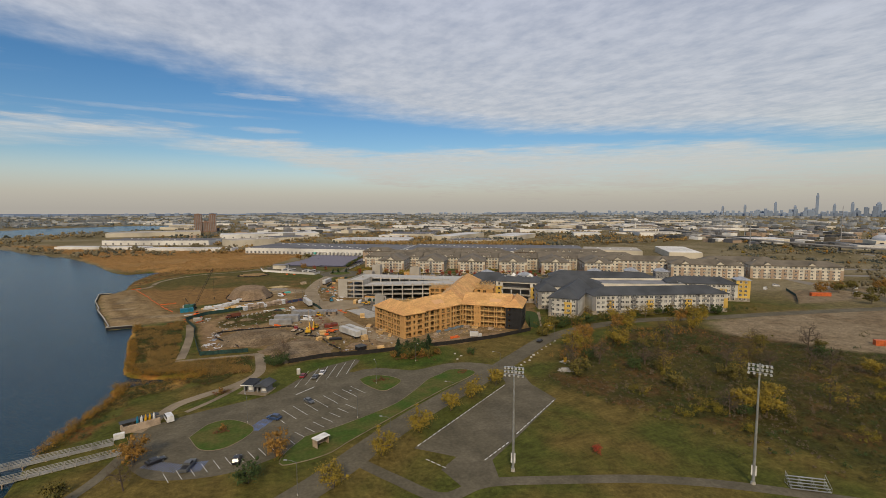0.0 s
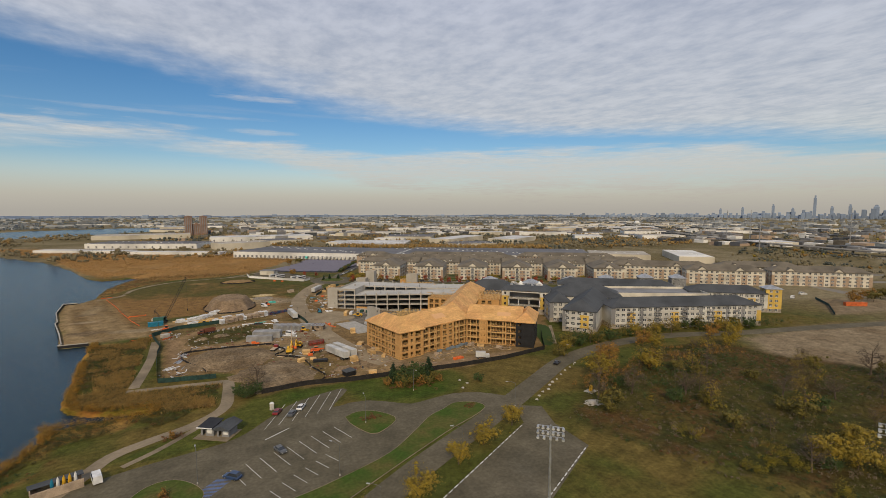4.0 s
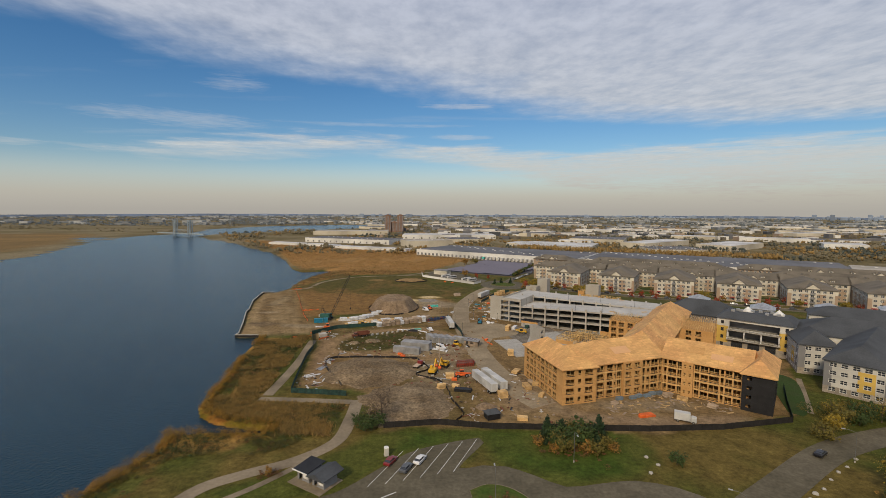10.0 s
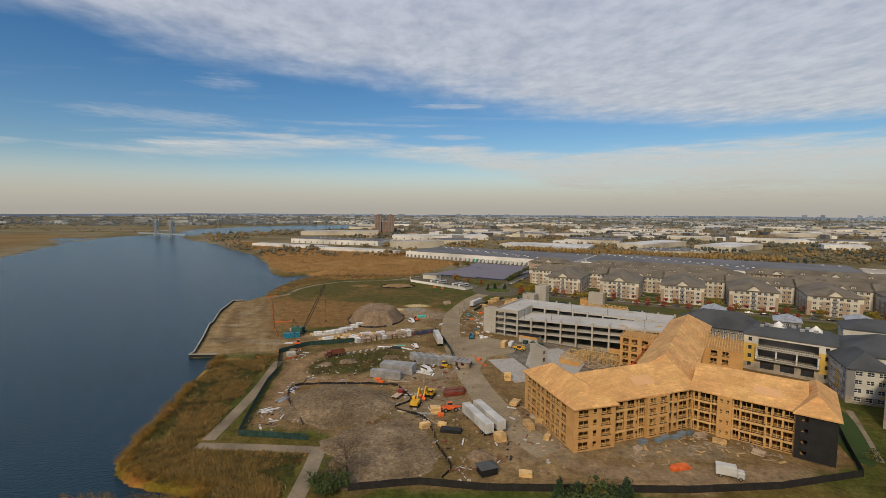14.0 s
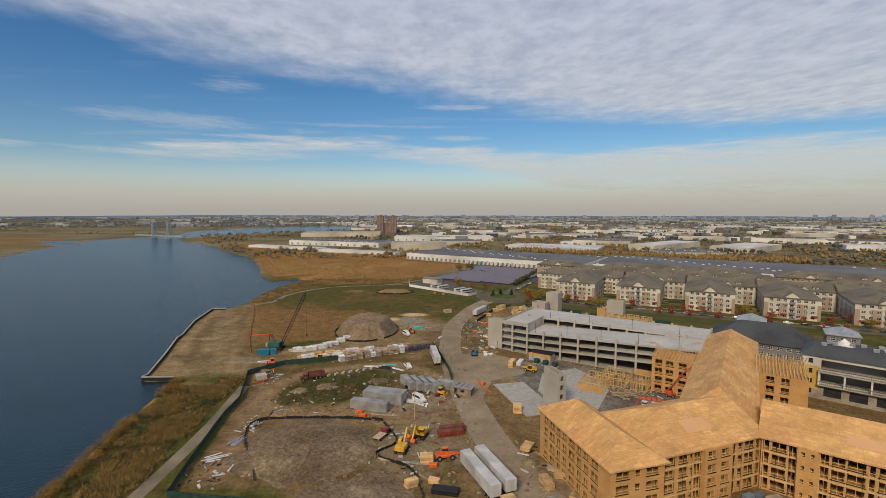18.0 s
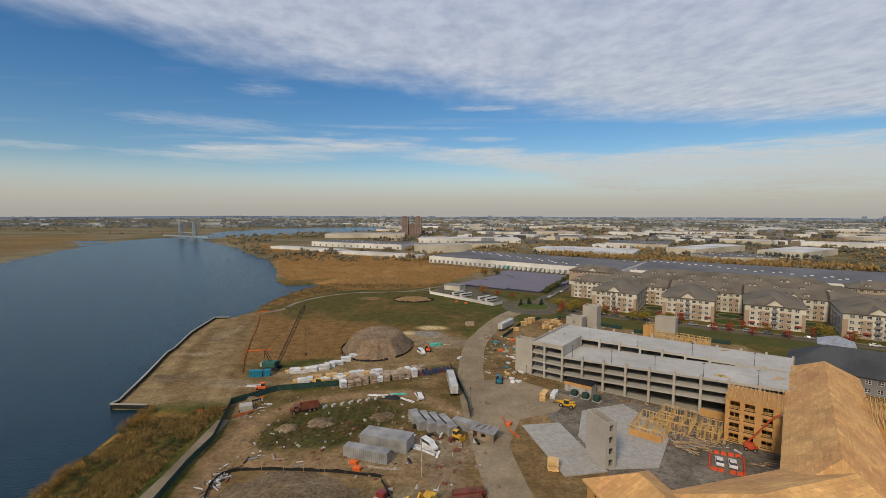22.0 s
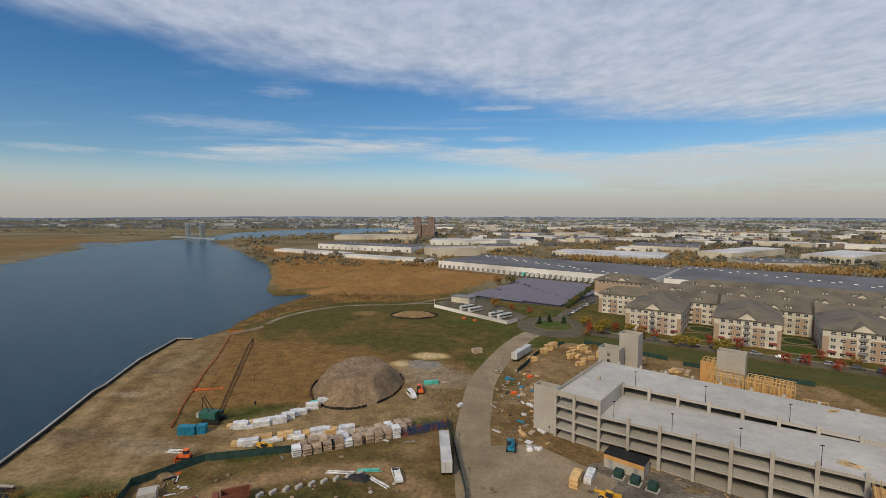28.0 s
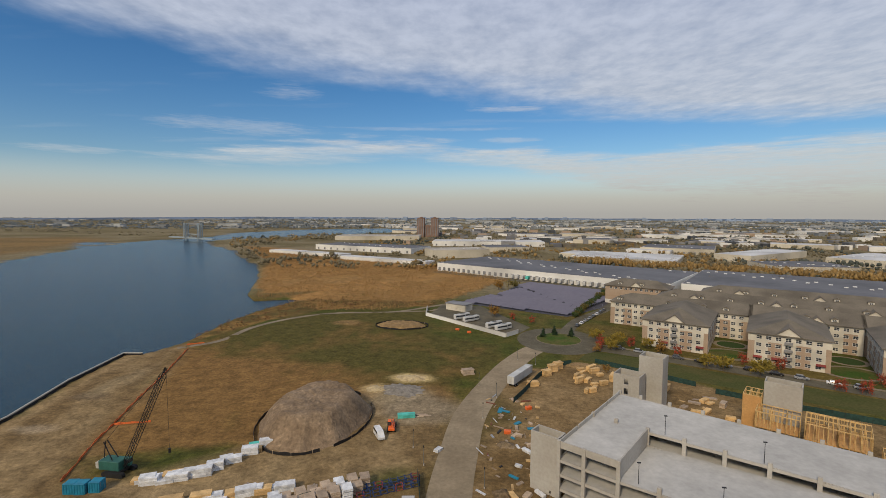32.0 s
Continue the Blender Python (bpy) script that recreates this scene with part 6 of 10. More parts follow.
    ribbon([a, b], w, z - 0.012, z).put(name, material, markings)


markings = thing("bay_markings", "worn white and blue paint lines of the parking bays", "road markings", kind="structure")
d1 = Vector((6.9, 16.5)).normalized()
for i in range(6):
    o = Vector((0.2, 86.5)) + Vector((-4.0, -1.3)) * i
    stripe(o, o + d1 * 17.5)
d2 = Vector((3.7, -8.6)).normalized()
for i in range(9):
    o = Vector((-0.5, 73.5)) + Vector((-3.5, -1.7)) * i
    stripe(o, o + d2 * 9.2)
stripe((-13, 78), (-20, 73), 0.3)
for i in range(12):
    o = Vector((-22.5, 35.5)) + Vector((-2.75, -0.55)) * i
    stripe(o, o + Vector((-1.8, 4.8)))
for i in range(7):
    o = Vector((-20, 40)) + Vector((2.9, 2.3)) * i
    stripe(o, o + Vector((-2.6, 4.6)))
for i in range(14):
    o = Vector((-60.5, 39.5)) + Vector((0.62, -0.42)) * i
    stripe(o, o + Vector((2.2, 3.0)), 0.22, 0.068, M_BLUEPAINT, "blue_hatching")
for i in range(10):
    o = Vector((-51, 33.2)) + Vector((0.5, -0.1)) * i
    stripe(o, o + Vector((1.6, 4.6)), 0.2, 0.068, M_BLUEPAINT, "blue_hatching")
for i in range(14):
    o = Vector((-36, 51.5)) + Vector((0.35, 0.42)) * i
    stripe(o, o + Vector((3.6, -1.8)), 0.22, 0.068, M_BLUEPAINT, "blue_hatching")
for a, c, n in (((8, 23), (53, 53), 22), ((37, 18.6), (61.8, 34.6), 12), ((8, 16.2), (11.5, 9.8), 4), ((22, 9.6), (33, 15.6), 6)):
    a, c = Vector(a), Vector(c)
    for i in range(n):
        stripe(a + (c - a) * (i + 0.1) / n, a + (c - a) * (i + 0.8) / n, 0.3, 0.066)

for paint, x, y, deg, style, label in (
        ("black", -57.3, 41, 30, "sedan", "black saloon parked beside blue hatching"), ("grey", -49.2, 35, 70, "pickup", "dark pickup parked in an end bay"),
        ("black", -37.8, 33.6, 80, "suv", "black off-roader parked nose out"), ("blue", -27.9, 55.9, 140, "suv", "dark car with its boot open beside blue hatching"),
        ("grey", -16.3, 64.6, -65, "sedan", "dark grey car parked in a middle bay"), ("white", -8.3, 91.0, 66, "sedan", "white saloon parked in a long bay"),
        ("red", -15.7, 90.3, 66, "sedan", "small dark red car by the portable toilet"), ("grey", -11.5, 87.2, 66, "sedan", "dark car parked behind a white saloon"),
        ("black", 97, 95.4, 33, "sedan", "black car driving along the park road"), ("white", -58.2, 67.6, 110, "van", "small white service van beside the boat store")):
    car(paint, at(x, y, deg), label, style)


M_POLE = mat("dull_grey_pole", (0.13, 0.13, 0.125), 0.6, var=0.1)


def street_lamp(x, y, deg, h=8.0, arm=2.4, label="grey street lamp with a curved arm"):
    t = thing("street_lamp", label, "street lamp", pose(x, y, 0, 0, 0, deg), "street lamps")
    Build().tube((0, 0, 0), (0, 0, 0.5), 0.18, 0.16, 8).put("base", M_CONC, t)
    Build().tube((0, 0, 0.5), (0, 0, h), 0.08, 0.05, 8).put("pole", M_POLE, t)
    if arm:
        b = Build()
        b.tube((0, 0, h - 0.1), (arm * 0.5, 0, h + 0.35), 0.045), b.tube((arm * 0.5, 0, h + 0.35), (arm, 0, h + 0.4), 0.045)
        b.put("arm", M_POLE, t)
        Build().bevel_box(arm - 0.1, -0.16, h + 0.33, arm + 0.75, 0.16, h + 0.5, 0.05).put("lamp_head", M_STEEL, t)
    else:
        Build().tube((0, 0, h), (0, 0, h + 0.5), 0.17, 0.10, 8).put("lantern", M_BLACKMETAL, t)


for x, y, deg in ((-35.5, 56.5, 100), (-3.5, 46.8, 130), (1.4, 26.2, 150), (-24.5, 12.6, 150), (28, 43.2, 150), (57.8, 65.3, 150), (9, 72.5, 90), (103, 92, 150), (31, 91.2, -90)):
    street_lamp(x, y, deg)


def floodlight_mast(x, y, h, deg):
    t = thing("floodlight_mast", "tall galvanised sports floodlight mast with a rack of lamps", "floodlight", pose(x, y, 0, 0, 0, deg), "floodlight masts")
    Build().tube((0, 0, 0), (0, 0, 0.6), 0.55, 0.5, 12).put("base", M_CONC, t)
    Build().tube((0, 0, 0.6), (0, 0, h), 0.36, 0.16, 12).put("pole", M_STEEL, t)
    for s in (-1, 1):
        Build().bevel_box(s * 0.42 - 0.14, -0.2, 2.2, s * 0.42 + 0.14, 0.2, 4.6, 0.03).put("control_box", M_TRIM, t)
    for r in range(3):
        z = h - 0.3 - r * 0.95
        Build().beam((-2.3, 0.15, z), (2.3, 0.15, z), 0.12).put("cross_arm", M_STEEL, t)
        for i in range(6 if r < 2 else 5):
            x0 = -2.2 + i * 4.4 / (5 if r < 2 else 4)
            lamp = Build().tube((x0, -0.1, z + 0.12), (x0, -0.62, z - 0.18), 0.16, 0.30, 10).put("lamp", M_STEEL, t)
            Build().tube((x0, -0.60, z - 0.17), (x0, -0.64, z - 0.19), 0.26, 0.26, 10).put("lens", M_TRIM, lamp)


floodlight_mast(26.4, 2.6, 27, -38)
floodlight_mast(76.5, -24, 29.5, -52)


def bleachers(x, y, deg):
    t = thing("bleachers", "aluminium five-row bleachers with end rails", "bleachers", pose(x, y, 0, 0, 0, deg))
    for r in range(5):
        z, d = 0.4 + r * 0.38, r * 0.7
        Build().box(0, d, z, 8.2, d + 0.28, z + 0.05).put("seat_plank", M_STEEL, t)
        Build().box(0, d + 0.3, z - 0.25, 8.2, d + 0.65, z - 0.21).put("foot_plank", M_STEEL, t)
    for u in (0.1, 2.7, 5.4, 8.0):
        b = Build()
        b.beam((u, 0, 0.02), (u, 3.2, 0.02), 0.06), b.beam((u, 0, 0.3), (u, 3.1, 1.9), 0.06)
        for r in range(1, 5):
            b.beam((u, r * 0.72, 0), (u, r * 0.72, 0.3 + r * 0.37), 0.05)
        b.put("frame", M_STEEL, t)
    for u in (0.0, 8.2):
        b = Build()
        b.beam((u, 0.2, 1.2), (u, 3.2, 2.9), 0.05), b.beam((u, 3.2, 0), (u, 3.2, 2.9), 0.05), b.beam((u, 0.2, 0), (u, 0.2, 1.2), 0.05)
        b.put("end_rail", M_STEEL, t)


bleachers(82.5, -29, -35)


def kiosk(x, y, deg):
    t = thing("park_kiosk", "small dark wooden park building with a low shingle roof", "kiosk", pose(x, y, 0, 0, 0, deg))
    Build().box(-1, -2.2, 0, 9.6, 5.2, 0.14).put("pad", M_PATH, t)
    for x0, w in ((0, 4.0), (5.0, 3.8)):
        share("wall", weld(wall_mesh("wall", w, 0.14, 2.7, [(0.6, 1.5, 0.16, 2.2)], 0.15, [M_GREYSIDE])), t, m=Matrix.Translation((x0, 0, 0)))
        Build().box(x0, 0.16, 0.14, x0 + 0.15, 4.0, 2.7).put("side_wall", M_GREYSIDE, t)
        Build().box(x0 + w - 0.15, 0.16, 0.14, x0 + w, 4.0, 2.7).put("side_wall", M_GREYSIDE, t)
        Build().box(x0, 4.0, 0.14, x0 + w, 4.15, 2.7).put("rear_wall", M_GREYSIDE, t)
        Build().box(x0 + 2.0, -0.06, 0.9, x0 + 3.5, -0.003, 2.2).put("notice_board", M_TRIM, t)
    flat = Build().add([(-0.6, -0.9, 2.72), (4.2, -0.9, 2.72), (4.2, 5.0, 3.2), (-0.6, 5.0, 3.2), (-0.6, -0.9, 2.86), (4.2, -0.9, 2.86), (4.2, 5.0, 3.34), (-0.6, 5.0, 3.34)], BOXF).put("roof", M_TAR, t, "dark sloping roof")
    Build().box(-0.65, -1.02, 2.66, 4.25, -0.9, 2.92).put("fascia", M_TRIM, flat, "white front board")
    share("roof", roof_mesh(4.8, 6.2, 2.75, 1.1, 0.35, "gable", 0.15, [M_SHINGLE], ends=(False, False)), t, "grey-green gable roof", Matrix.Translation((4.6, -1.0, 0)))


kiosk(-37, 83, -31)


def portable_toilet(x, y, deg, m=None):
    t = thing("portable_toilet", "cream portable toilet with a white roof", "toilet", pose(x, y, 0, 0, 0, deg))
    Build().bevel_box(-0.55, -0.55, 0.1, 0.55, 0.55, 2.1, 0.05).put("cabin", M_CREAM, t)
    Build().bevel_box(-0.6, -0.6, 2.1, 0.6, 0.6, 2.35, 0.12).put("roof", M_TRIM, t)
    Build().box(-0.6, -0.6, 0, 0.6, 0.6, 0.1).put("skid", M_GREYBOX, t)
    Build().box(-0.4, -0.58, 0.2, 0.4, -0.552, 1.95).put("door", M_WHITE, t)


portable_toilet(-17.2, 93.9, 20)
sh = thing("bus_shelter", "small wooden shelter with a pale flat roof", "shelter", pose(-16.4, 33.8, 0.1, 0, 0, 30))
Build().bevel_box(-2.2, -1.2, 2.3, 2.2, 1.4, 2.5, 0.04).put("roof", M_TRIM, sh)
Build().box(-2.0, 1.0, 0, 2.0, 1.12, 2.3).put("rear_wall", M_OLDWOOD, sh)
for x in (-2.0, 1.88):
    Build().box(x, -0.9, 0, x + 0.12, 0.99, 2.3).put("side_wall", M_OLDWOOD, sh)
Build().box(-1.7, 0.3, 0.4, 1.7, 0.8, 0.48).put("bench", M_OLDWOOD, sh)

# boat store: fenced yard with racks and upright kayaks
bs = thing("boat_store", "low fenced boat store with weathered walls", "shed", pose(-69, 62, 0, 0, 0, 22))
Build().box(0, 0, 0, 9.6, 0.15, 2.2).put("wall", M_OLDWOOD, bs)
Build().box(0, 4.2, 0, 9.6, 4.35, 2.2).put("wall", M_OLDWOOD, bs)
Build().box(0, 0.152, 0, 0.15, 4.198, 2.2).put("wall", M_OLDWOOD, bs)
Build().box(-0.3, 2.2, 2.2, 9.9, 4.6, 2.35).put("roof", M_SHINGLE, bs)
for i, (mt, lab) in enumerate(((M_BLUE, "blue"), (M_TRIM, "white"), (M_YELLOWPAINT, "yellow"), (M_YELLOWPAINT, "yellow"), (M_TRIM, "white"))):
    k = thing("kayak", lab + " kayak standing upright in the boat store", "kayak", pose(-66 + i * 1.0, 65.0 + i * 0.4, 0, 8, 0, 22), "kayaks")
    b = Build()
    for z, r in ((0, 0.05), (0.8, 0.28), (2.0, 0.36), (3.2, 0.28), (4.0, 0.05)):
        b.v += [(r * math.cos(a), r * 0.55 * math.sin(a), z) for a in (j * math.pi / 4 for j in range(8))]
    for q in range(4):
        b.f += [(8 * q + j, 8 * q + (j + 1) % 8, 8 * q + 8 + (j + 1) % 8, 8 * q + 8 + j) for j in range(8)]
        b.k += [0] * 8
    b.put("hull", mt, k)
bx = thing("white_locker", "white storage locker on the grass verge", "locker", pose(-70.5, 58.6, 0, 0, 0, 15))
Build().bevel_box(0, 0, 0.08, 2.6, 1.1, 1.5, 0.06).put("body", M_TRIM, bx)
Build().bevel_box(-0.05, -0.05, 1.5, 2.65, 1.15, 1.64, 0.04).put("lid", M_TRIM, bx)

# timber slipway at the river
M_RAIL = mat("grey_rail_timber", (0.30, 0.295, 0.275), 0.8, var=0.2, scale=0.4)
for o in ((-70, 56.5), (-66.5, 49.5)):
    d = thing("slipway_pier", "long weathered pier with pale timber railings beside the slipway", "pier", frame2(o, (-0.975, -0.22)), "slipway piers")
    Build().box(0, -0.8, 0.1, 34, 0.8, 0.45).put("deck", M_RAIL, d)
    for s in (-0.85, 0.85):
        for z in (0.75, 1.08, 1.4):
            Build().box(0, s - 0.05, z - 0.07, 34, s + 0.05, z + 0.05).put("rail", M_RAIL, d)
        for i in range(15):
            Build().box(i * 2.4, s - 0.09, 0.3, i * 2.4 + 0.16, s + 0.09, 1.45).put("rail_post", M_RAIL, d)
    for i in range(8):
        for s in (-0.7, 0.7):
            Build().tube((i * 4.6 + 0.6, s, -3), (i * 4.6 + 0.6, s, 0.098), 0.18).put("pile", M_OLDWOOD, d)

# brick gate pillar stub and small red building material pile beside the road
pp = thing("pump_station", "small fenced utility cabinet on a gravel pad", "utility cabinet", pose(90, 66, 0, 0, 0, 20))
Build().bevel_box(-0.7, -0.4, 0.12, 0.7, 0.4, 1.9, 0.05).put("cabinet", M_YELLOWPAINT, pp)
Build().box(-2.2, -1.6, 0, 2.2, 1.6, 0.12).put("pad", M_CONC, pp)

# rocks along the verge of the park road
rk = random.Random(41)
for x, y in ((67.6, 67.0), (70.2, 69.4), (73.5, 72.0), (76.8, 73.2), (79.6, 76.4), (82.4, 78.6), (85.8, 80.4), (90.5, 84.2), (95.0, 87.4), (99.2, 89.8), (104.6, 93.5), (48.5, 86.4), (52, 90.1), (50.6, 93.8)):
    r = rk.uniform(0.35, 0.75)
    t = thing("verge_rock", "pale boulder on the grass verge of the road", "rock", pose(x, y, 0, 0, 0, rk.uniform(0, 360)), "verge rocks")
    bm = bmesh.new()
    bmesh.ops.create_icosphere(bm, subdivisions=2, radius=r)
    for v in bm.verts:
        v.co *= 0.8 + 0.4 * rk.random()
        v.co.z = max(v.co.z * 0.7, -0.1) + 0.1
    part("stone", bm, M_CONC, t)

# containers on the gravel lot
def container(m, material, label, L=12.2, H=2.6, W=2.44, category="container", group=""):
    t = thing("shipping_container", label, category, m, group)
    b = Build()
    n = int(L / 0.55)
    prof = []
    for i in range(n):
        x = L * i / n
        prof += [(x, 0.0), (x + L / n * 0.35, 0.0), (x + L / n * 0.5, 0.07), (x + L / n * 0.85, 0.07)]
    prof.append((L, 0.0))
    for s in (0, 1):
        y = lambda d: (d if s == 0 else W - d)
        o = len(b.v)
        for x, d in prof:
            b.v += [(x, y(d), 0.15), (x, y(d), H - 0.1)]
        for i in range(len(prof) - 1):
            q = o + 2 * i
            b.f.append((q, q + 2, q + 3, q + 1) if s == 0 else (q + 1, q + 3, q + 2, q)), b.k.append(0)
        b.put("side_panel", material, t)
        b = Build()
    Build().bevel_box(-0.02, -0.03, H - 0.1, L + 0.02, W + 0.03, H, 0.03).put("roof", material, t)
    Build().box(0, 0, 0, L, W, 0.15).put("floor_frame", material, t)
    Build().box(-0.04, 0.02, 0.15, 0, W - 0.02, H - 0.1).put("end_wall", material, t)
    for y0 in (0.02, W / 2 + 0.01):
        d = Build().box(L, y0, 0.15, L + 0.05, y0 + W / 2 - 0.03, H - 0.1).put("door", material, t)
        Build().tube((L + 0.08, y0 + 0.4, 0.2), (L + 0.08, y0 + 0.4, H - 0.15), 0.025, 0.025, 6).put("lock_bar", M_STEEL, d)
    return t


M_CRED = mat("container_red", (0.32, 0.05, 0.035), 0.6, var=0.15)
M_CORG = mat("container_orange", (0.55, 0.13, 0.04), 0.6, var=0.12)
M_CBLUE = mat("container_blue", (0.03, 0.06, 0.16), 0.6, var=0.15)
container(pose(241.5, 28.5, 0, 0, 0, -36), M_CORG, "orange shipping container on the gravel lot")
container(pose(266, 22.5, 0, 0, 0, 40), M_CRED, "red shipping container on the gravel lot")
container(pose(268.5, 18.5, 0, 0, 0, 52), M_CBLUE, "dark blue shipping container on the gravel lot")
container(pose(271.5, 15.5, 0, 0, 0, 58), M_CBLUE, "dark blue shipping container on the gravel lot")
container(pose(270, 11.0, 0, 0, 0, 62), M_CRED, "red shipping container on the gravel lot")
container(pose(208, 3.5, 0, 0, 0, -20), M_GREYBOX, "grey storage container half hidden by bushes", 8.0)
container(pose(224, 7.0, 0, 0, 0, -35), M_CBLUE, "faded blue storage container half hidden by bushes", 10.0)
container(pose(236, 0.5, 0, 0, 0, -35), M_GREYBOX, "pale grey storage container at the thicket's edge", 8.0)
container(pose(352, 118, 0, 0, 0, -25), M_CORG, "faded orange container in the fenced yard", 14.0)

# ---- the building site ----
def fence(name, pts, h, material, label, post=3.0, lean=0.0):
    """A screened site fence: posts, and a panel of cloth between each two."""
    t = thing(name, label, "fence")
    line, run = [], 0.0
    p = [Vector(q) for q in pts]
    for a, c in zip(p, p[1:]):
        n = max(1, round((c - a).length / post))
        line += [a + (c - a) * i / n for i in range(n)]
    line.append(p[-1])
    for i, (a, c) in enumerate(zip(line, line[1:])):
        d = (c - a).normalized()
        nn = Vector((-d.y, d.x)) * 0.02
        dz = 0.06 * math.sin(i * 2.1)
        b = Build()
        v = [(*(a - nn), 0.08), (*(c - nn), 0.08), (*(c + nn), 0.08), (*(a + nn), 0.08), (*(a - nn), h - 0.1 + dz), (*(c - nn), h - 0.1 - dz), (*(c + nn), h - 0.1 - dz), (*(a + nn), h - 0.1 + dz)]
        b.add(v, BOXF).put("screen", material, t)
    for q in line:
        Build().tube((*q, 0), (*q, h), 0.045, 0.045, 6).put("post", M_BLACKMETAL, t)
    return t


fence("site_fence", [(-20, 109), (-4, 111.5), (12, 109), (36, 108.5), (58, 108), (80, 109.5), (104, 114.5)], 2.0, M_SCREEN, "long site fence hung with torn black cloth")
fence("site_fence", [(104, 114.5), (112, 128), (121, 142)], 2.0, M_GREENSCREEN, "green-screened site fence beside the new lawn")
fence("site_fence", [(-36, 132.5), (-56, 135), (-57.5, 143), (-60.3, 160), (-62.5, 175), (-63, 187), (-70.5, 211)], 2.0, M_GREENSCREEN, "green-screened site fence along the footpath")
fence("site_fence", [(-70.5, 211), (-60.3, 223), (-33, 231.5), (-12, 247)], 2.2, M_GREENSCREEN, "green-screened fence between yard and site")
fence("site_fence", [(-1, 251), (2.5, 235), (6, 217), (7, 206)], 2.0, M_GREENSCREEN, "green-screened fence along the site road")
fence("site_fence", [(23, 296), (27, 305), (33, 320), (40, 333), (48, 338)], 2.0, M_GREENSCREEN, "green-screened fence by the roundabout")
fence("site_fence", [(58, 341), (70, 332), (88, 318)], 2.0, M_GREENSCREEN, "green-screened fence behind the garage")
fence("site_fence", [(92, 312), (108, 303), (130, 292)], 2.0, M_GREENSCREEN, "green-screened fence behind the garage")


def semi_trailer(x, y, deg, label):
    """A box trailer, its doors towards -x."""
    L, W = 16.0, 2.6
    t = thing("semi_trailer", label, "trailer", pose(x, y, 0.03, 0, 0, deg), "semi trailers")
    Build().bevel_box(0, -W / 2, 1.25, L, W / 2, 4.05, 0.05).put("box", M_TRAILER, t)
    for i in range(6):
        for s in (-1, 1):
            Build().box(0.6 + i * 2.6, s * (W / 2 + 0.012) - 0.01, 1.35, 0.68 + i * 2.6, s * (W / 2 + 0.012) + 0.01, 3.95).put("side_rib", M_STEEL, t)
    for s in (-1, 1):
        d = Build().box(-0.06, -1.25 if s < 0 else 0.02, 1.35, -0.003, -0.02 if s < 0 else 1.25, 3.95).put("rear_door", M_TRAILER, t)
        Build().tube((-0.1, s * 0.4, 1.4), (-0.1, s * 0.4, 3.9), 0.03, 0.03, 6).put("lock_bar", M_STEEL, d)
    Build().box(0.3, -0.5, 0.95, L - 0.4, 0.5, 1.248).put("chassis", M_BLACKMETAL, t)
    for x0 in (1.6, 3.0):
        for s in (-1, 1):
            wheel(t, x0, s * 1.0, 0.5, 0.5)
    for s in (-0.8, 0.8):
        Build().beam((L - 3.0, s, 0), (L - 3.0, s, 1.0), 0.14).put("landing_leg", M_BLACKMETAL, t)


def along(a, b):
    return math.degrees(math.atan2(b[1] - a[1], b[0] - a[0]))


semi_trailer(15.3, 134.0, 112, "white box trailer parked beside its twin on the dirt")
semi_trailer(18.9, 136.0, 112, "white box trailer parked beside its twin on the dirt")
semi_trailer(1.6, 221.5, 98, "long white box trailer inside the green fence")
semi_trailer(22.5, 309.5, 62, "white box trailer parked along the road")


def site_container(x, y, deg, label, L=12.2, W=2.6, H=2.9):
    container(pose(x, y, 0, 0, 0, deg), M_GREYBOX, label, L, H, W, "container", "grey site containers")


site_container(-25.5, 181.5, -15, "weathered grey storage container")
site_container(-22.6, 187.2, -15, "taller grey storage container with an added roof", 13.5, 5.4, 3.4)
for i in range(4):
    site_container(-11.8 + i * 2.9, 204.4 - i * 0.9, -63 + 0, "grey site office container in a row", 9.0, 2.6, 2.8)
site_container(1.5, 199.5, -30, "grey site container with clutter on its roof", 7.0, 2.6, 2.6)


def shack(x, y, deg):
    t = thing("site_shack", "cluttered dark lean-to shack with pipe racks", "shed", pose(x, y, 0, 0, 0, deg))
    share("wall", weld(wall_mesh("wall", 7, 0, 2.4, [(0.8, 2.0, 0.1, 2.1), (3.2, 4.6, 1.0, 1.9)], 0.1, [M_OLDWOOD])), t)
    Build().box(0, 3.0, 0, 7, 3.1, 2.9).put("rear_wall", M_OLDWOOD, t)
    Build().add([(-0.3, -0.4, 2.4), (7.3, -0.4, 2.4), (7.3, 3.4, 3.0), (-0.3, 3.4, 3.0), (-0.3, -0.4, 2.5), (7.3, -0.4, 2.5), (7.3, 3.4, 3.1), (-0.3, 3.4, 3.1)], BOXF).put("roof", M_GREYSIDE, t)
    for i in range(7):
        Build().beam((0.3 + i * 0.9, 0.2 + (i % 3) * 0.6, 2.75 + (i % 2) * 0.1), (1.2 + i * 0.8, 2.8, 3.12 + (i % 2) * 0.1), 0.1).put("loose_beam", M_RUST if i % 2 else M_STEEL, t)


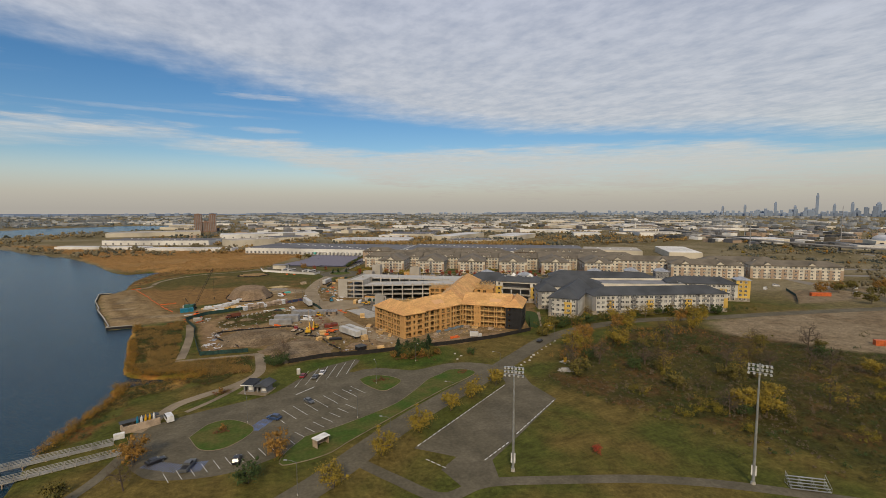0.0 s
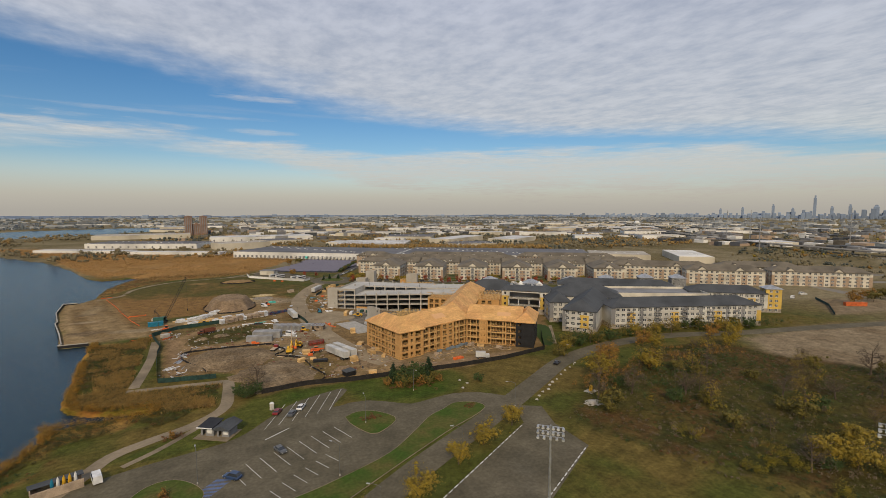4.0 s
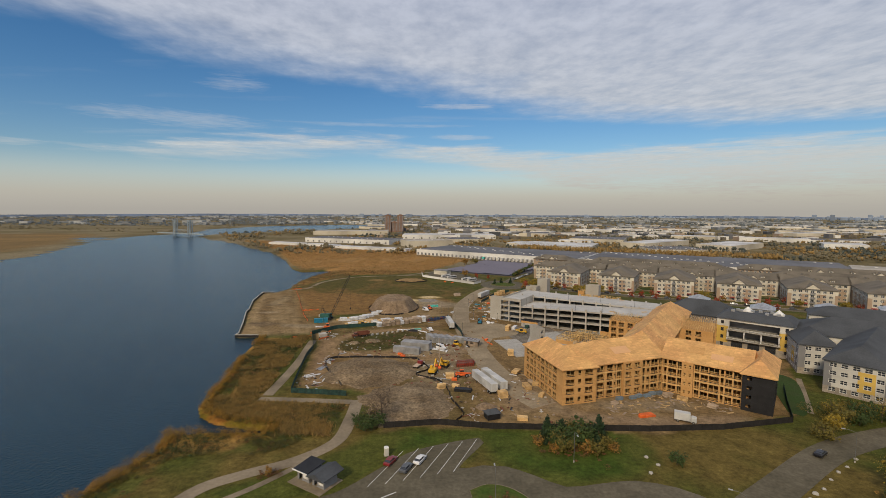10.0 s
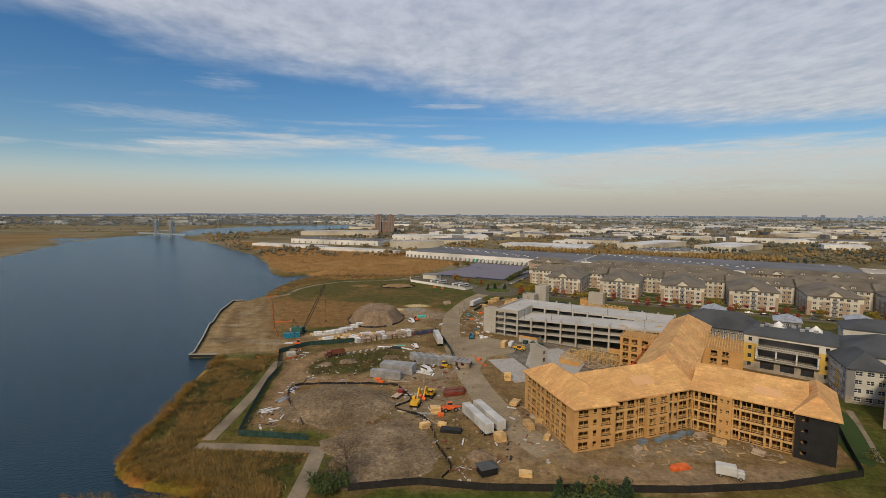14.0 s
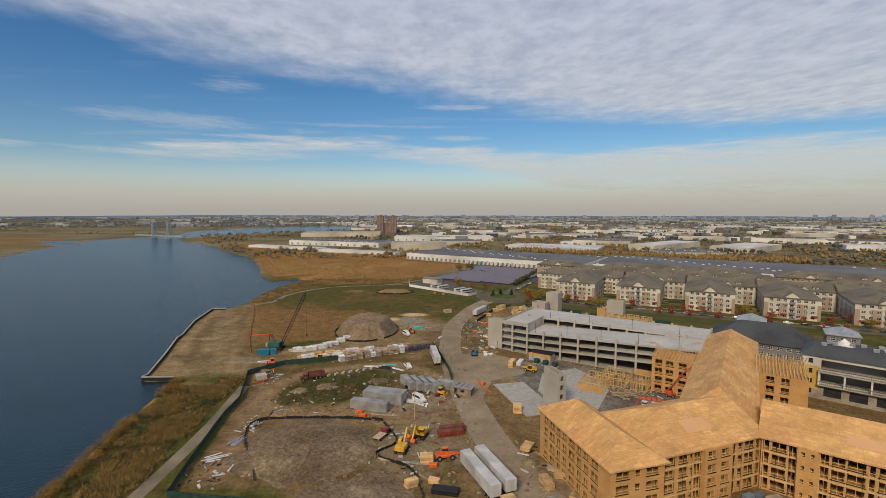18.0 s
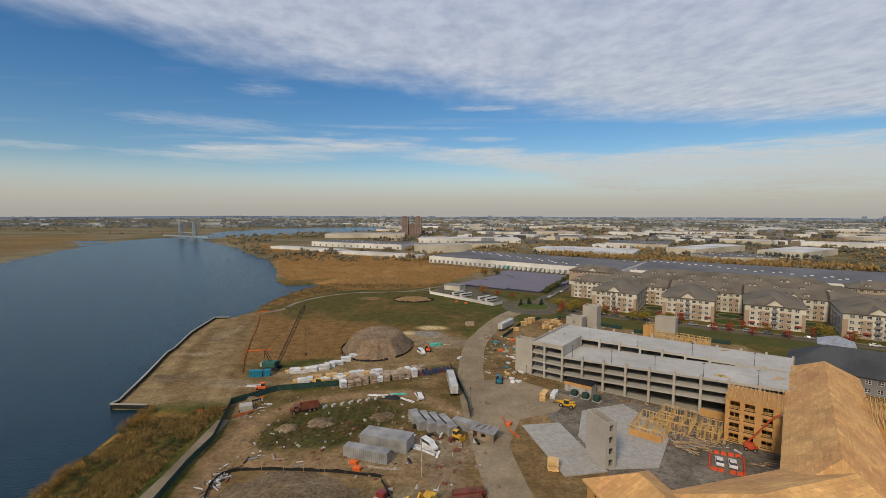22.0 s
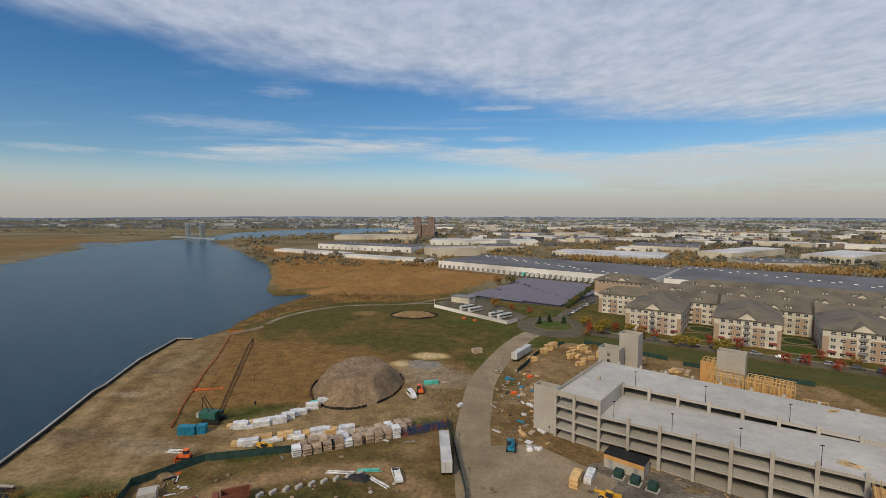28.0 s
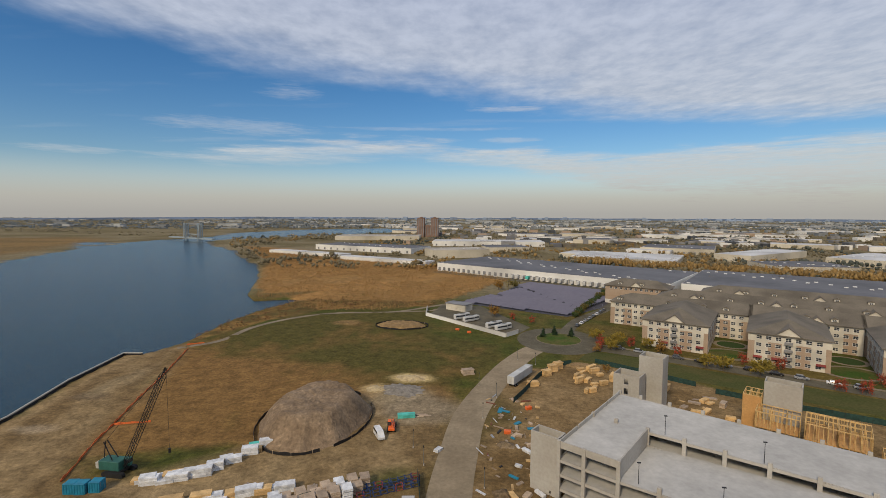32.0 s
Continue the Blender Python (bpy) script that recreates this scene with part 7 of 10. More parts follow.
shack(7.0, 194.0, -28)
car("white", at(-3.9, 187.5, -47, 0.02), "white passenger van on the gravel", "van", "van")
car("white", at(-10.2, 220.3, -68, 0.02), "white pickup parked on the grass", "pickup", "pickup")
car("white", at(-14.6, 268.9, -60, 0.02), "white truck beside the spoil heap", "van", "van")
car("white", at(69.1, 184.4, 66, 0.02), "white car inside an orange barrier", "sedan")
car("white", at(71.8, 183.4, 66, 0.02), "white car inside an orange barrier", "sedan")
for a, c in (((65.6, 181.4), (68.2, 180.2)), ((69.1, 179.9), (71.9, 178.8)), ((72.2, 179.0), (76.3, 186.8)), ((76.0, 187.4), (69.8, 189.4)), ((69.2, 189.2), (65.5, 182.0))):
    a, c = Vector(a), Vector(c)
    n = int((c - a).length / 1.35)
    for i in range(n):
        m = frame2(a + (c - a) * i / n, c - a) @ Matrix.Scale(0.74, 4, (1, 0, 0))
        t = thing("road_barrier", "orange water-filled plastic barrier", "barrier", m, "orange barriers")
        v = [(0, -0.3, 0), (1.75, -0.3, 0), (1.75, 0.3, 0), (0, 0.3, 0), (0.05, -0.1, 0.9), (1.7, -0.1, 0.9), (1.7, 0.1, 0.9), (0.05, 0.1, 0.9)]
        Build().add(v, BOXF).put("shell", M_BARRIER, t)


# machines
def tracks(t, L, w, gauge, h=0.8):
    for s in (-1, 1):
        b = Build()
        n = 14
        pts = [(math.copysign(L / 2 - h / 2, math.cos(a)) + h / 2 * math.cos(a), h / 2 + h / 2 * math.sin(a)) for a in (2 * math.pi * (i + 0.5) / n for i in range(n))]
        for y in (s * gauge / 2 - w / 2, s * gauge / 2 + w / 2):
            b.v += [(x, y, z) for x, z in pts]
        b.f += [tuple(range(n)), tuple(range(2 * n - 1, n - 1, -1))] + [((i + 1) % n, i, n + i, n + (i + 1) % n) for i in range(n)]
        b.k += [0] * (n + 2)
        b.put("track", M_TYRE, t)


def excavator(x, y, deg, label="yellow tracked excavator with its arm folded down"):
    t = thing("excavator", label, "excavator", pose(x, y, 0, 0, 0, deg))
    tracks(t, 4.0, 0.6, 2.4)
    Build().box(-1.2, -0.9, 0.55, 1.2, 0.9, 0.95).put("undercarriage", M_BLACKMETAL, t)
    Build().bevel_box(-2.3, -1.3, 0.96, 1.0, 1.3, 2.1, 0.15).put("house", M_YELLOWPAINT, t)
    c = Build().bevel_box(0.1, 0.25, 2.1, 1.5, 1.25, 2.95, 0.12).put("cab", M_YELLOWPAINT, t)
    Build().box(0.2, 0.2, 2.2, 1.53, 1.28, 2.75).put("cab_glass", M_GLASS, c)
    Build().beam((0.9, -0.2, 1.6), (3.4, -0.2, 4.7), 0.45, 0.6).put("boom", M_YELLOWPAINT, t)
    Build().beam((3.4, -0.2, 4.7), (5.4, -0.2, 2.0), 0.35, 0.45).put("stick", M_YELLOWPAINT, t)
    Build().add([(5.1, -0.8, 1.9), (5.9, -0.8, 1.2), (5.2, -0.8, 0.6), (4.6, -0.8, 1.3), (5.1, 0.4, 1.9), (5.9, 0.4, 1.2), (5.2, 0.4, 0.6), (4.6, 0.4, 1.3)], [(0, 1, 2, 3), (7, 6, 5, 4), (0, 4, 5, 1), (1, 5, 6, 2), (2, 6, 7, 3), (3, 7, 4, 0)]).put("bucket", M_ORANGE, t)
    Build().tube((1.2, -0.2, 1.7), (2.3, -0.2, 2.9), 0.08).put("ram", M_STEEL, t)


def telehandler(x, y, deg, material=M_ORANGE, label="orange telescopic handler with its boom lowered"):
    t = thing("telehandler", label, "telehandler", pose(x, y, 0, 0, 0, deg))
    Build().bevel_box(-2.6, -0.9, 0.7, 2.2, 0.9, 1.35, 0.1).put("chassis", material, t)
    Build().beam((-2.4, -0.25, 2.0), (3.6, -0.25, 1.2), 0.45, 0.45).put("boom", material, t)
    c = Build().bevel_box(-0.7, 0.2, 1.35, 0.8, 1.0, 2.5, 0.1).put("cab", M_GLASS, t)
    Build().bevel_box(-0.75, 0.15, 2.5, 0.85, 1.05, 2.6, 0.03).put("cab_roof", material, c)
    for s in (-0.35, 0.25):
        Build().box(3.6, s - 0.3, 0.5, 4.9, s - 0.18, 0.58).put("fork", M_BLACKMETAL, t)
    for x0 in (-1.7, 1.6):
        for y0 in (-1.05, 1.05):
            wheel(t, x0, y0, 0.65, 0.5)


def boom_lift(x, y, deg):
    t = thing("boom_lift", "red boom lift with its arm raised to the timber wall", "boom lift", pose(x, y, 0, 0, 0, deg))
    Build().bevel_box(-1.4, -1.0, 0.5, 1.4, 1.0, 1.0, 0.1).put("chassis", M_REDLIFT, t)
    Build().bevel_box(-1.5, -0.8, 1.01, 0.7, 0.8, 1.9, 0.12).put("turret", M_REDLIFT, t)
    Build().beam((-1.0, 0, 1.8), (4.6, 0, 10.4), 0.32, 0.32).put("boom", M_REDLIFT, t)
    Build().beam((4.5, 0, 10.2), (6.0, 0, 11.3), 0.22, 0.22).put("jib", M_REDLIFT, t)
    k = Build()
    for z in (11.2, 12.2):
        for p, q in (((6.0, -0.9), (6.0, 0.9)), ((6.9, -0.9), (6.9, 0.9)), ((6.0, -0.9), (6.9, -0.9)), ((6.0, 0.9), (6.9, 0.9))):
            k.beam((*p, z), (*q, z), 0.06)
    for p in ((6.0, -0.9), (6.0, 0.9), (6.9, -0.9), (6.9, 0.9)):
        k.beam((*p, 11.2), (*p, 12.2), 0.06)
    k.box(6.0, -0.9, 11.16, 6.9, 0.9, 11.2).put("basket", M_STEEL, t)
    for x0 in (-1.0, 1.0):
        for y0 in (-1.1, 1.1):
            wheel(t, x0, y0, 0.5, 0.35)


M_REDLIFT = mat("lift_red", (0.50, 0.075, 0.03), 0.5, var=0.12)
boom_lift(80.9, 191.6, -34)


def dump_truck(x, y, deg):
    t = thing("dump_truck", "rusty red dump truck with a raised-side body", "dump truck", pose(x, y, 0, 0, 0, deg))
    Build().box(-3.6, -0.5, 0.75, 4.2, 0.5, 1.05).put("chassis", M_BLACKMETAL, t)
    b = Build()
    b.add([(-4, -1.25, 1.1), (1.4, -1.25, 1.1), (1.4, 1.25, 1.1), (-4, 1.25, 1.1), (-4.4, -1.3, 2.6), (1.6, -1.3, 2.8), (1.6, 1.3, 2.8), (-4.4, 1.3, 2.6), (-4.2, -1.15, 2.55), (1.5, -1.15, 2.7), (1.5, 1.15, 2.7), (-4.2, 1.15, 2.55), (-3.9, -1.1, 1.4), (1.3, -1.1, 1.4), (1.3, 1.1, 1.4), (-3.9, 1.1, 1.4)],
          [(0, 3, 2, 1), (0, 1, 5, 4), (1, 2, 6, 5), (2, 3, 7, 6), (3, 0, 4, 7), (4, 5, 9, 8), (5, 6, 10, 9), (6, 7, 11, 10), (7, 4, 8, 11), (8, 9, 13, 12), (9, 10, 14, 13), (10, 11, 15, 14), (11, 8, 12, 15), (12, 13, 14, 15)])
    b.put("tipper_body", M_RUST, t)
    c = Build().bevel_box(1.9, -1.1, 1.0, 3.3, 1.1, 2.7, 0.15).put("cab", M_RUST, t)
    Build().box(2.2, -1.12, 1.8, 3.32, 1.12, 2.4).put("cab_glass", M_GLASS, c)
    Build().bevel_box(3.3, -0.9, 0.9, 4.6, 0.9, 1.75, 0.15).put("bonnet", M_RUST, t)
    for x0 in (-2.6, -1.2, 3.6):
        for y0 in (-1.0, 1.0):
            wheel(t, x0, y0, 0.5, 0.4)


def bulldozer(x, y, deg, material=M_YELLOWPAINT, label="small yellow bulldozer with its blade down"):
    t = thing("bulldozer", label, "bulldozer", pose(x, y, 0, 0, 0, deg))
    tracks(t, 2.8, 0.5, 1.8)
    Build().bevel_box(-1.3, -0.6, 0.7, 1.4, 0.6, 1.6, 0.12).put("body", material, t)
    c = Build().bevel_box(-0.9, -0.6, 1.6, 0.3, 0.6, 2.6, 0.08).put("cab", M_GLASS, t)
    Build().bevel_box(-1.0, -0.7, 2.6, 0.4, 0.7, 2.72, 0.04).put("cab_roof", material, c)
    Build().add([(1.9, -1.5, 0.05), (2.1, -1.5, 0.05), (2.1, 1.5, 0.05), (1.9, 1.5, 0.05), (1.75, -1.5, 1.1), (1.9, -1.5, 1.15), (1.9, 1.5, 1.15), (1.75, 1.5, 1.1)], BOXF).put("blade", material, t)
    for s in (-1, 1):
        Build().beam((0.3, s * 1.25, 0.5), (1.9, s * 1.25, 0.45), 0.14).put("push_arm", material, t)


excavator(-6.8, 155.5, 75)
excavator(-2.2, 163.0, 250, "older yellow excavator parked behind")
telehandler(4.5, 151.8, 12)
telehandler(-47.5, 229.5, 160, M_YELLOWPAINT, "yellow forklift loader in the yard")
telehandler(-12.2, 273.8, 100, M_ORANGE, "small orange forklift near the spoil heap")
telehandler(38, 216, 150, M_YELLOWPAINT, "yellow telescopic handler beside the concrete slab")
telehandler(17.6, 236.8, 85, M_BLUE, "blue telescopic handler at the road edge")
dump_truck(-44.8, 207.4, 210)
bulldozer(3.2, 192.3, -30)
bulldozer(-66, 223.5, 190, M_ORANGE, "orange loader beside the yard gate")
flat = thing("flatbed_truck", "small flatbed truck with a red cab", "truck", pose(-13.2, 162.5, 0, 0, 0, 65))
Build().box(-2.6, -1.1, 0.9, 1.2, 1.1, 1.05).put("bed", M_OLDWOOD, flat)
Build().bevel_box(1.3, -1.0, 0.6, 2.9, 1.0, 2.2, 0.2).put("cab", CARPAINT["red"], flat)
for x0 in (-1.6, 2.1):
    for y0 in (-0.9, 0.9):
        wheel(flat, x0, y0, 0.45, 0.35)


def crane():
    """The crawler crane with its lattice boom raised over the yard."""
    t = thing("crawler_crane", "green crawler crane with a long dark lattice boom", "crane", pose(-71, 244.5, 0, 0, 0, -3))
    green = mat("crane_green", (0.03, 0.11, 0.09), 0.6, var=0.2)
    tracks(t, 5.6, 0.9, 3.6, 1.2)
    Build().box(-1.6, -1.6, 0.7, 1.6, 1.6, 1.3).put("undercarriage", M_BLACKMETAL, t)
    Build().bevel_box(-4.2, -1.5, 1.31, 1.2, 1.5, 3.4, 0.12).put("house", green, t)
    c = Build().bevel_box(0.6, 0.5, 1.6, 2.2, 1.5, 3.5, 0.1).put("cab", green, t)
    Build().box(0.9, 0.48, 2.4, 2.23, 1.53, 3.2).put("cab_glass", M_GLASS, c)
    Build().box(-5.0, -1.4, 1.5, -4.21, 1.4, 2.9).put("counterweight", M_CONC, t)
    a, e = Vector((1.6, -0.2, 1.8)), Vector((13.5, 0.0, 26.2))
    d = (e - a).normalized()
    up = Vector((0, 1, 0))
    side = d.cross(up).normalized()
    b = Build()
    n = 26
    corner = lambda i, s, q: a + (e - a) * i / n + side * s * (0.52 if 1 < i < n - 1 else 0.2) + up * q * (0.52 if 1 < i < n - 1 else 0.2)
    for i in range(n):
        for s, q in ((-1, -1), (1, -1), (1, 1), (-1, 1)):
            b.beam(corner(i, s, q), corner(i + 1, s, q), 0.11)
        for (s, q), (s2, q2) in (((-1, -1), (1, -1)), ((1, -1), (1, 1)), ((1, 1), (-1, 1)), ((-1, 1), (-1, -1))):
            b.beam(corner(i, s, q), corner(i + 1, s2, q2), 0.06)
    b.put("lattice_boom", M_BLACKMETAL, t)
    b = Build()
    b.beam((-1.0, -0.8, 3.4), (-3.4, -0.5, 7.5), 0.16), b.beam((-1.0, 0.8, 3.4), (-3.4, 0.5, 7.5), 0.16), b.beam((-4.0, 0, 3.4), (-3.4, 0, 7.5), 0.14)
    b.put("gantry", M_BLACKMETAL, t)
    Build().tube((-3.4, 0, 7.5), e, 0.04, 0.04, 5).put("pendant_line", M_BLACKMETAL, t)
    Build().tube(e, e - Vector((0, 0, 19)), 0.035, 0.035, 5).put("hoist_line", M_BLACKMETAL, t)
    Build().tube(e - Vector((0, 0, 20)), e - Vector((0, 0, 19)), 0.25, 0.3, 8).put("hook_block", M_BLACKMETAL, t)


crane()

# stacks of material
def stack(name, x, y, deg, L, W, tiers, material, label, h=0.45, jitter=0.2, rng=random.Random(5), cat="stack", z=0.0):
    """Bundles laid on bearers, one above the other."""
    t = thing(name, label, cat, pose(x, y, z, 0, 0, deg), name.replace("_", " ") + "s")
    h, L, W = h * rng.uniform(0.9, 1.1), L * rng.uniform(0.97, 1.03), W * rng.uniform(0.97, 1.03)
    for i in range(tiers):
        dx, dy = rng.uniform(-jitter, jitter), rng.uniform(-jitter, jitter) * 0.5
        Build().bevel_box(dx, dy, i * (h + 0.06), L + dx, W + dy, i * (h + 0.06) + h, 0.03).put("slab_layer" if h < 0.4 else "layer", material, t)
    return t


r8 = random.Random(8)
for i in range(20):   # white wrapped bundles along the far side of the yard
    u = i / 19
    x, y = (-64.4 + 13 * u / 0.7, 238.5 + 6.7 * u / 0.7) if u < 0.7 else (-51.4 + 7.2 * (u - 0.7) / 0.3, 245.2 + 12.5 * (u - 0.7) / 0.3)
    stack("wrapped_stack", x + r8.uniform(-0.6, 0.6), y + r8.uniform(-0.6, 1.8), 26 + r8.uniform(-8, 8), r8.uniform(3.0, 4.8), 2.0, r8.choice((2, 3, 3, 4)), M_WRAP if i % 6 else M_LUMBER, "white wrapped bundles of boards on bearers" if i % 6 else "pale lumber bundle among wrapped boards", 0.42, 0.05)
for i in range(15):   # stacks along the yard side of the fence
    u = i / 14
    stack("lumber_stack" if i % 3 == 0 else "wrapped_stack", -58 + 27 * u + r8.uniform(-0.4, 0.4), 229.5 + 11.5 * u + r8.uniform(-0.5, 1.0), 22 + r8.uniform(-6, 6), r8.uniform(3.0, 4.8), 2.0, r8.choice((2, 3, 4)), M_LUMBER if i % 3 == 0 else M_WRAP, "pale lumber bundles beside the green fence" if i % 3 == 0 else "white wrapped bundles beside the green fence", 0.42, 0.05)
for i in range(33):   # weathered scaffold boards
    u, v = (i % 11) / 10, i // 11
    stack("board_stack", -37 + 24 * u + v * 1.0 + r8.uniform(-0.3, 0.3), 227.6 + 13 * u + v * 2.5 + r8.uniform(-0.4, 0.4), 28 + 90 + r8.uniform(-7, 7), 2.8, 2.2, r8.choice((7, 8, 9, 11)), M_OLDWOOD if i % 5 else M_WRAP, "stacked weathered scaffold boards" if i % 5 else "white wrapped boards among weathered stacks", 0.20)
for i in range(30):   # rubble, blue sheeting and lumber between road and garage
    x, y = 16 + r8.random() * 12, 240 + r8.random() * 58
    k = i % 5
    stack("debris_pile" if k > 2 else "lumber_stack", x + (y - 240) * 0.06, y, r8.uniform(0, 180), r8.uniform(1.0, 3.6), r8.uniform(0.5, 1.5), r8.choice((1, 1, 2)), (M_OLDWOOD, M_LUMBER, M_OLDWOOD, M_WRAP, M_BLUE)[k], ("weathered boards dumped beside the road", "pale lumber dumped beside the road", "weathered boards dumped beside the road", "crumpled white sheeting beside the road", "blue sheeting dumped beside the road")[k], 0.3)
for i in range(26):   # mixed stores round the containers and along the track
    x, y, k = r8.uniform(-16, 10), r8.uniform(176, 200), i % 4
    stack("material_stack", x, y, r8.uniform(0, 180), r8.uniform(0.9, 3.0), r8.uniform(0.5, 1.3), r8.choice((1, 1, 2, 3)), (M_OLDWOOD, M_WRAP, M_RUST, M_TAR)[k], ("loose weathered planks by the site offices", "white sheets by the site offices", "rusty steel by the site offices", "black pipes by the site offices")[k], 0.28)
for i in range(16):   # blue racks
    u = i % 8 / 7
    t = thing("steel_rack", "empty dark blue steel stillage", "stillage", pose(-12.5 + 11 * u + r8.uniform(-0.3, 0.3), 240.5 + 6 * u + (i // 8) * 2.6, 0, 0, 0, 30 + r8.uniform(-5, 5)), "blue stillages")
    for z in (0.15, 1.0):
        fr = Build()
        for a, c in (((0, 0), (1.6, 0)), ((1.6, 0), (1.6, 1.3)), ((1.6, 1.3), (0, 1.3)), ((0, 1.3), (0, 0))):
            fr.beam((*a, z), (*c, z), 0.1)
        fr.put("frame", M_CBLUE if i % 5 else M_CRED, t)
    for a in ((0, 0), (1.6, 0), (1.6, 1.3), (0, 1.3)):
        Build().beam((*a, 0), (*a, 1.3), 0.12).put("leg", M_CBLUE, t)
for x, y in ((-75.4, 235.2), (-73.0, 235.4), (-70.4, 236.4)):
    container(pose(x - 1, y, 0, 0, 0, 10), M_BLUE, "small bright blue site container", 2.3, 2.4, 2.2, "container", "blue containers")
for i, (x, y, deg, n) in enumerate(((3.5, 165.2, 14, 3), (3.0, 162.4, 14, 3))):
    t = thing("formwork_rack", "red steel formwork rack stacked with rusty panels", "rack", pose(x, y, 0, 0, 0, deg), "formwork racks")
    for k in range(9):
        Build().beam((k * 0.85, -0.05, 0), (k * 0.85, -0.05, 1.7), 0.14).put("upright", M_CRED, t)
    Build().box(-0.2, 0.05, 0.1, 7.0, 2.0, 1.45).put("panel_pack", M_RUST, t)
    Build().box(-0.2, -0.16, 0.9, 7.0, -0.125, 1.25).put("rail", M_CRED, t)
for x, y, deg, L, W, n, mt, lab in ((-1.6, 148.6, 5, 3.2, 2.0, 4, M_LUMBER, "pallet of pale lumber"), (-4.2, 138.5, 30, 3.0, 1.6, 3, M_LUMBER, "pale timber frames stacked on the dirt"), (0.5, 141, -20, 2.6, 1.5, 2, M_LUMBER, "pale timber frames stacked on the dirt"),
                                   (1.2, 137.2, -12, 6.0, 2.2, 2, M_TAR, "bundle of black plastic pipes"), (17.0, 131.0, 20, 3.0, 2.4, 4, M_LUMBER, "tall pallet of lumber near the trailers"), (29.0, 138.4, 100, 4.5, 2.2, 3, M_LUMBER, "lumber stacked by the timber building"),
                                   (26.2, 154.6, 60, 4.0, 2.6, 2, M_LUMBER, "loose lumber beside the timber building"), (25.6, 178.2, -8, 2.6, 2.2, 5, M_LUMBER, "tall pallet of lumber on the slab"), (31.6, 219.4, 65, 5.0, 2.0, 5, M_LUMBER, "brown block pallets beside the garage"),
                                   (35.2, 221.8, 65, 5.0, 1.8, 4, M_WRAP, "wrapped block pallets beside the garage"), (20, 114.6, -10, 3.2, 1.8, 2, M_LUMBER, "small lumber heap by the fence"), (60, 117, 12, 4.2, 2.4, 1, M_ORANGE, "folded orange plastic netting"),
                                   (38.5, 327, 30, 3.4, 2.4, 5, M_LUMBER, "tall lumber stack behind the fence"), (41.0, 330.5, 30, 3.4, 2.4, 5, M_LUMBER, "tall lumber stack behind the fence"), (35.5, 322, 30, 3.4, 2.4, 4, M_LUMBER, "tall lumber stack behind the fence"),
                                   (29, 311, 15, 4.0, 2.2, 3, M_LUMBER, "lumber stack in the dirt behind the fence"), (5.2, 319.5, 25, 4.6, 2.6, 4, M_OLDWOOD, "stack of brown pallets beside the road"),
                                   (-11.8, 280.6, 12, 5.2, 1.8, 2, M_TURQ, "turquoise sheets on a pallet"), (-6.4, 282.4, 8, 4.0, 2.0, 1, M_OLDWOOD, "flat boards beside turquoise sheets"), (-46.8, 258.5, 25, 5.0, 1.6, 2, M_TURQ, "turquoise sheets on the end of a stack"),
                                   (-73, 226.3, 5, 4.4, 1.4, 1, M_WRAP, "single white wrapped bundle on the bare yard"), (-8.6, 186.8, -30, 8.0, 2.4, 1, M_WRAP, "white sheets spread on the gravel"), (-12.6, 189.6, -25, 7.0, 1.8, 1, M_WRAP, "white pipes laid on the gravel"),
                                   (-18.4, 176.8, -12, 8.0, 1.4, 1, M_OLDWOOD, "grey boards lying before the container"), (-17.8, 154.5, 85, 8.0, 1.2, 1, M_WRAP, "white pipes laid on the soil"), (-12.5, 151.2, -20, 7.0, 0.9, 1, M_OLDWOOD, "long timbers on the soil"),
                                   (-7.0, 149.6, -8, 7.5, 0.9, 1, M_STEEL, "long pale beam on the soil"), (-55.5, 149.5, 30, 6.0, 2.5, 1, M_WRAP, "crumpled white sheeting by the fence"), (-52.2, 168.5, 60, 4.0, 1.6, 1, M_WRAP, "crumpled white sheeting on the track"),
                                   (-51.6, 158.2, 75, 5.5, 2.4, 1, M_STEEL, "grey-blue pipes bundled beside the track"), (-64.8, 205.5, 30, 3.6, 3.0, 3, M_CONC, "concrete blocks stacked by the fence corner"), (2.5, 262, 60, 2.2, 1.4, 2, M_WRAP, "wrapped bundles at the gate")):
    if n > 1 or mt in (M_LUMBER, M_ORANGE):
        stack("lumber_stack" if mt in (M_LUMBER, M_OLDWOOD) else "material_stack", x, y, deg, L, W, n, mt, lab, 0.5 if mt is not M_WRAP else 0.35)
        continue
    t = thing("material_spread", lab, "building material", pose(x, y, 0, 0, 0, deg))
    for k in range(max(4, int(W * 2.6))):   # pieces lying loosely beside and across each other
        a, v, u = radians(r8.uniform(-9, 9)), W * (k + 0.5) / max(4, int(W * 2.6)), r8.uniform(-0.8, 0.8)
        p = Vector((u, v, 0.02 + 0.09 * (k % 3)))
        Build().beam(p, p + Vector((math.cos(a), math.sin(a), 0.01)) * L * r8.uniform(0.6, 1.0), r8.uniform(0.2, 0.45), 0.12).put("piece", mt, t)
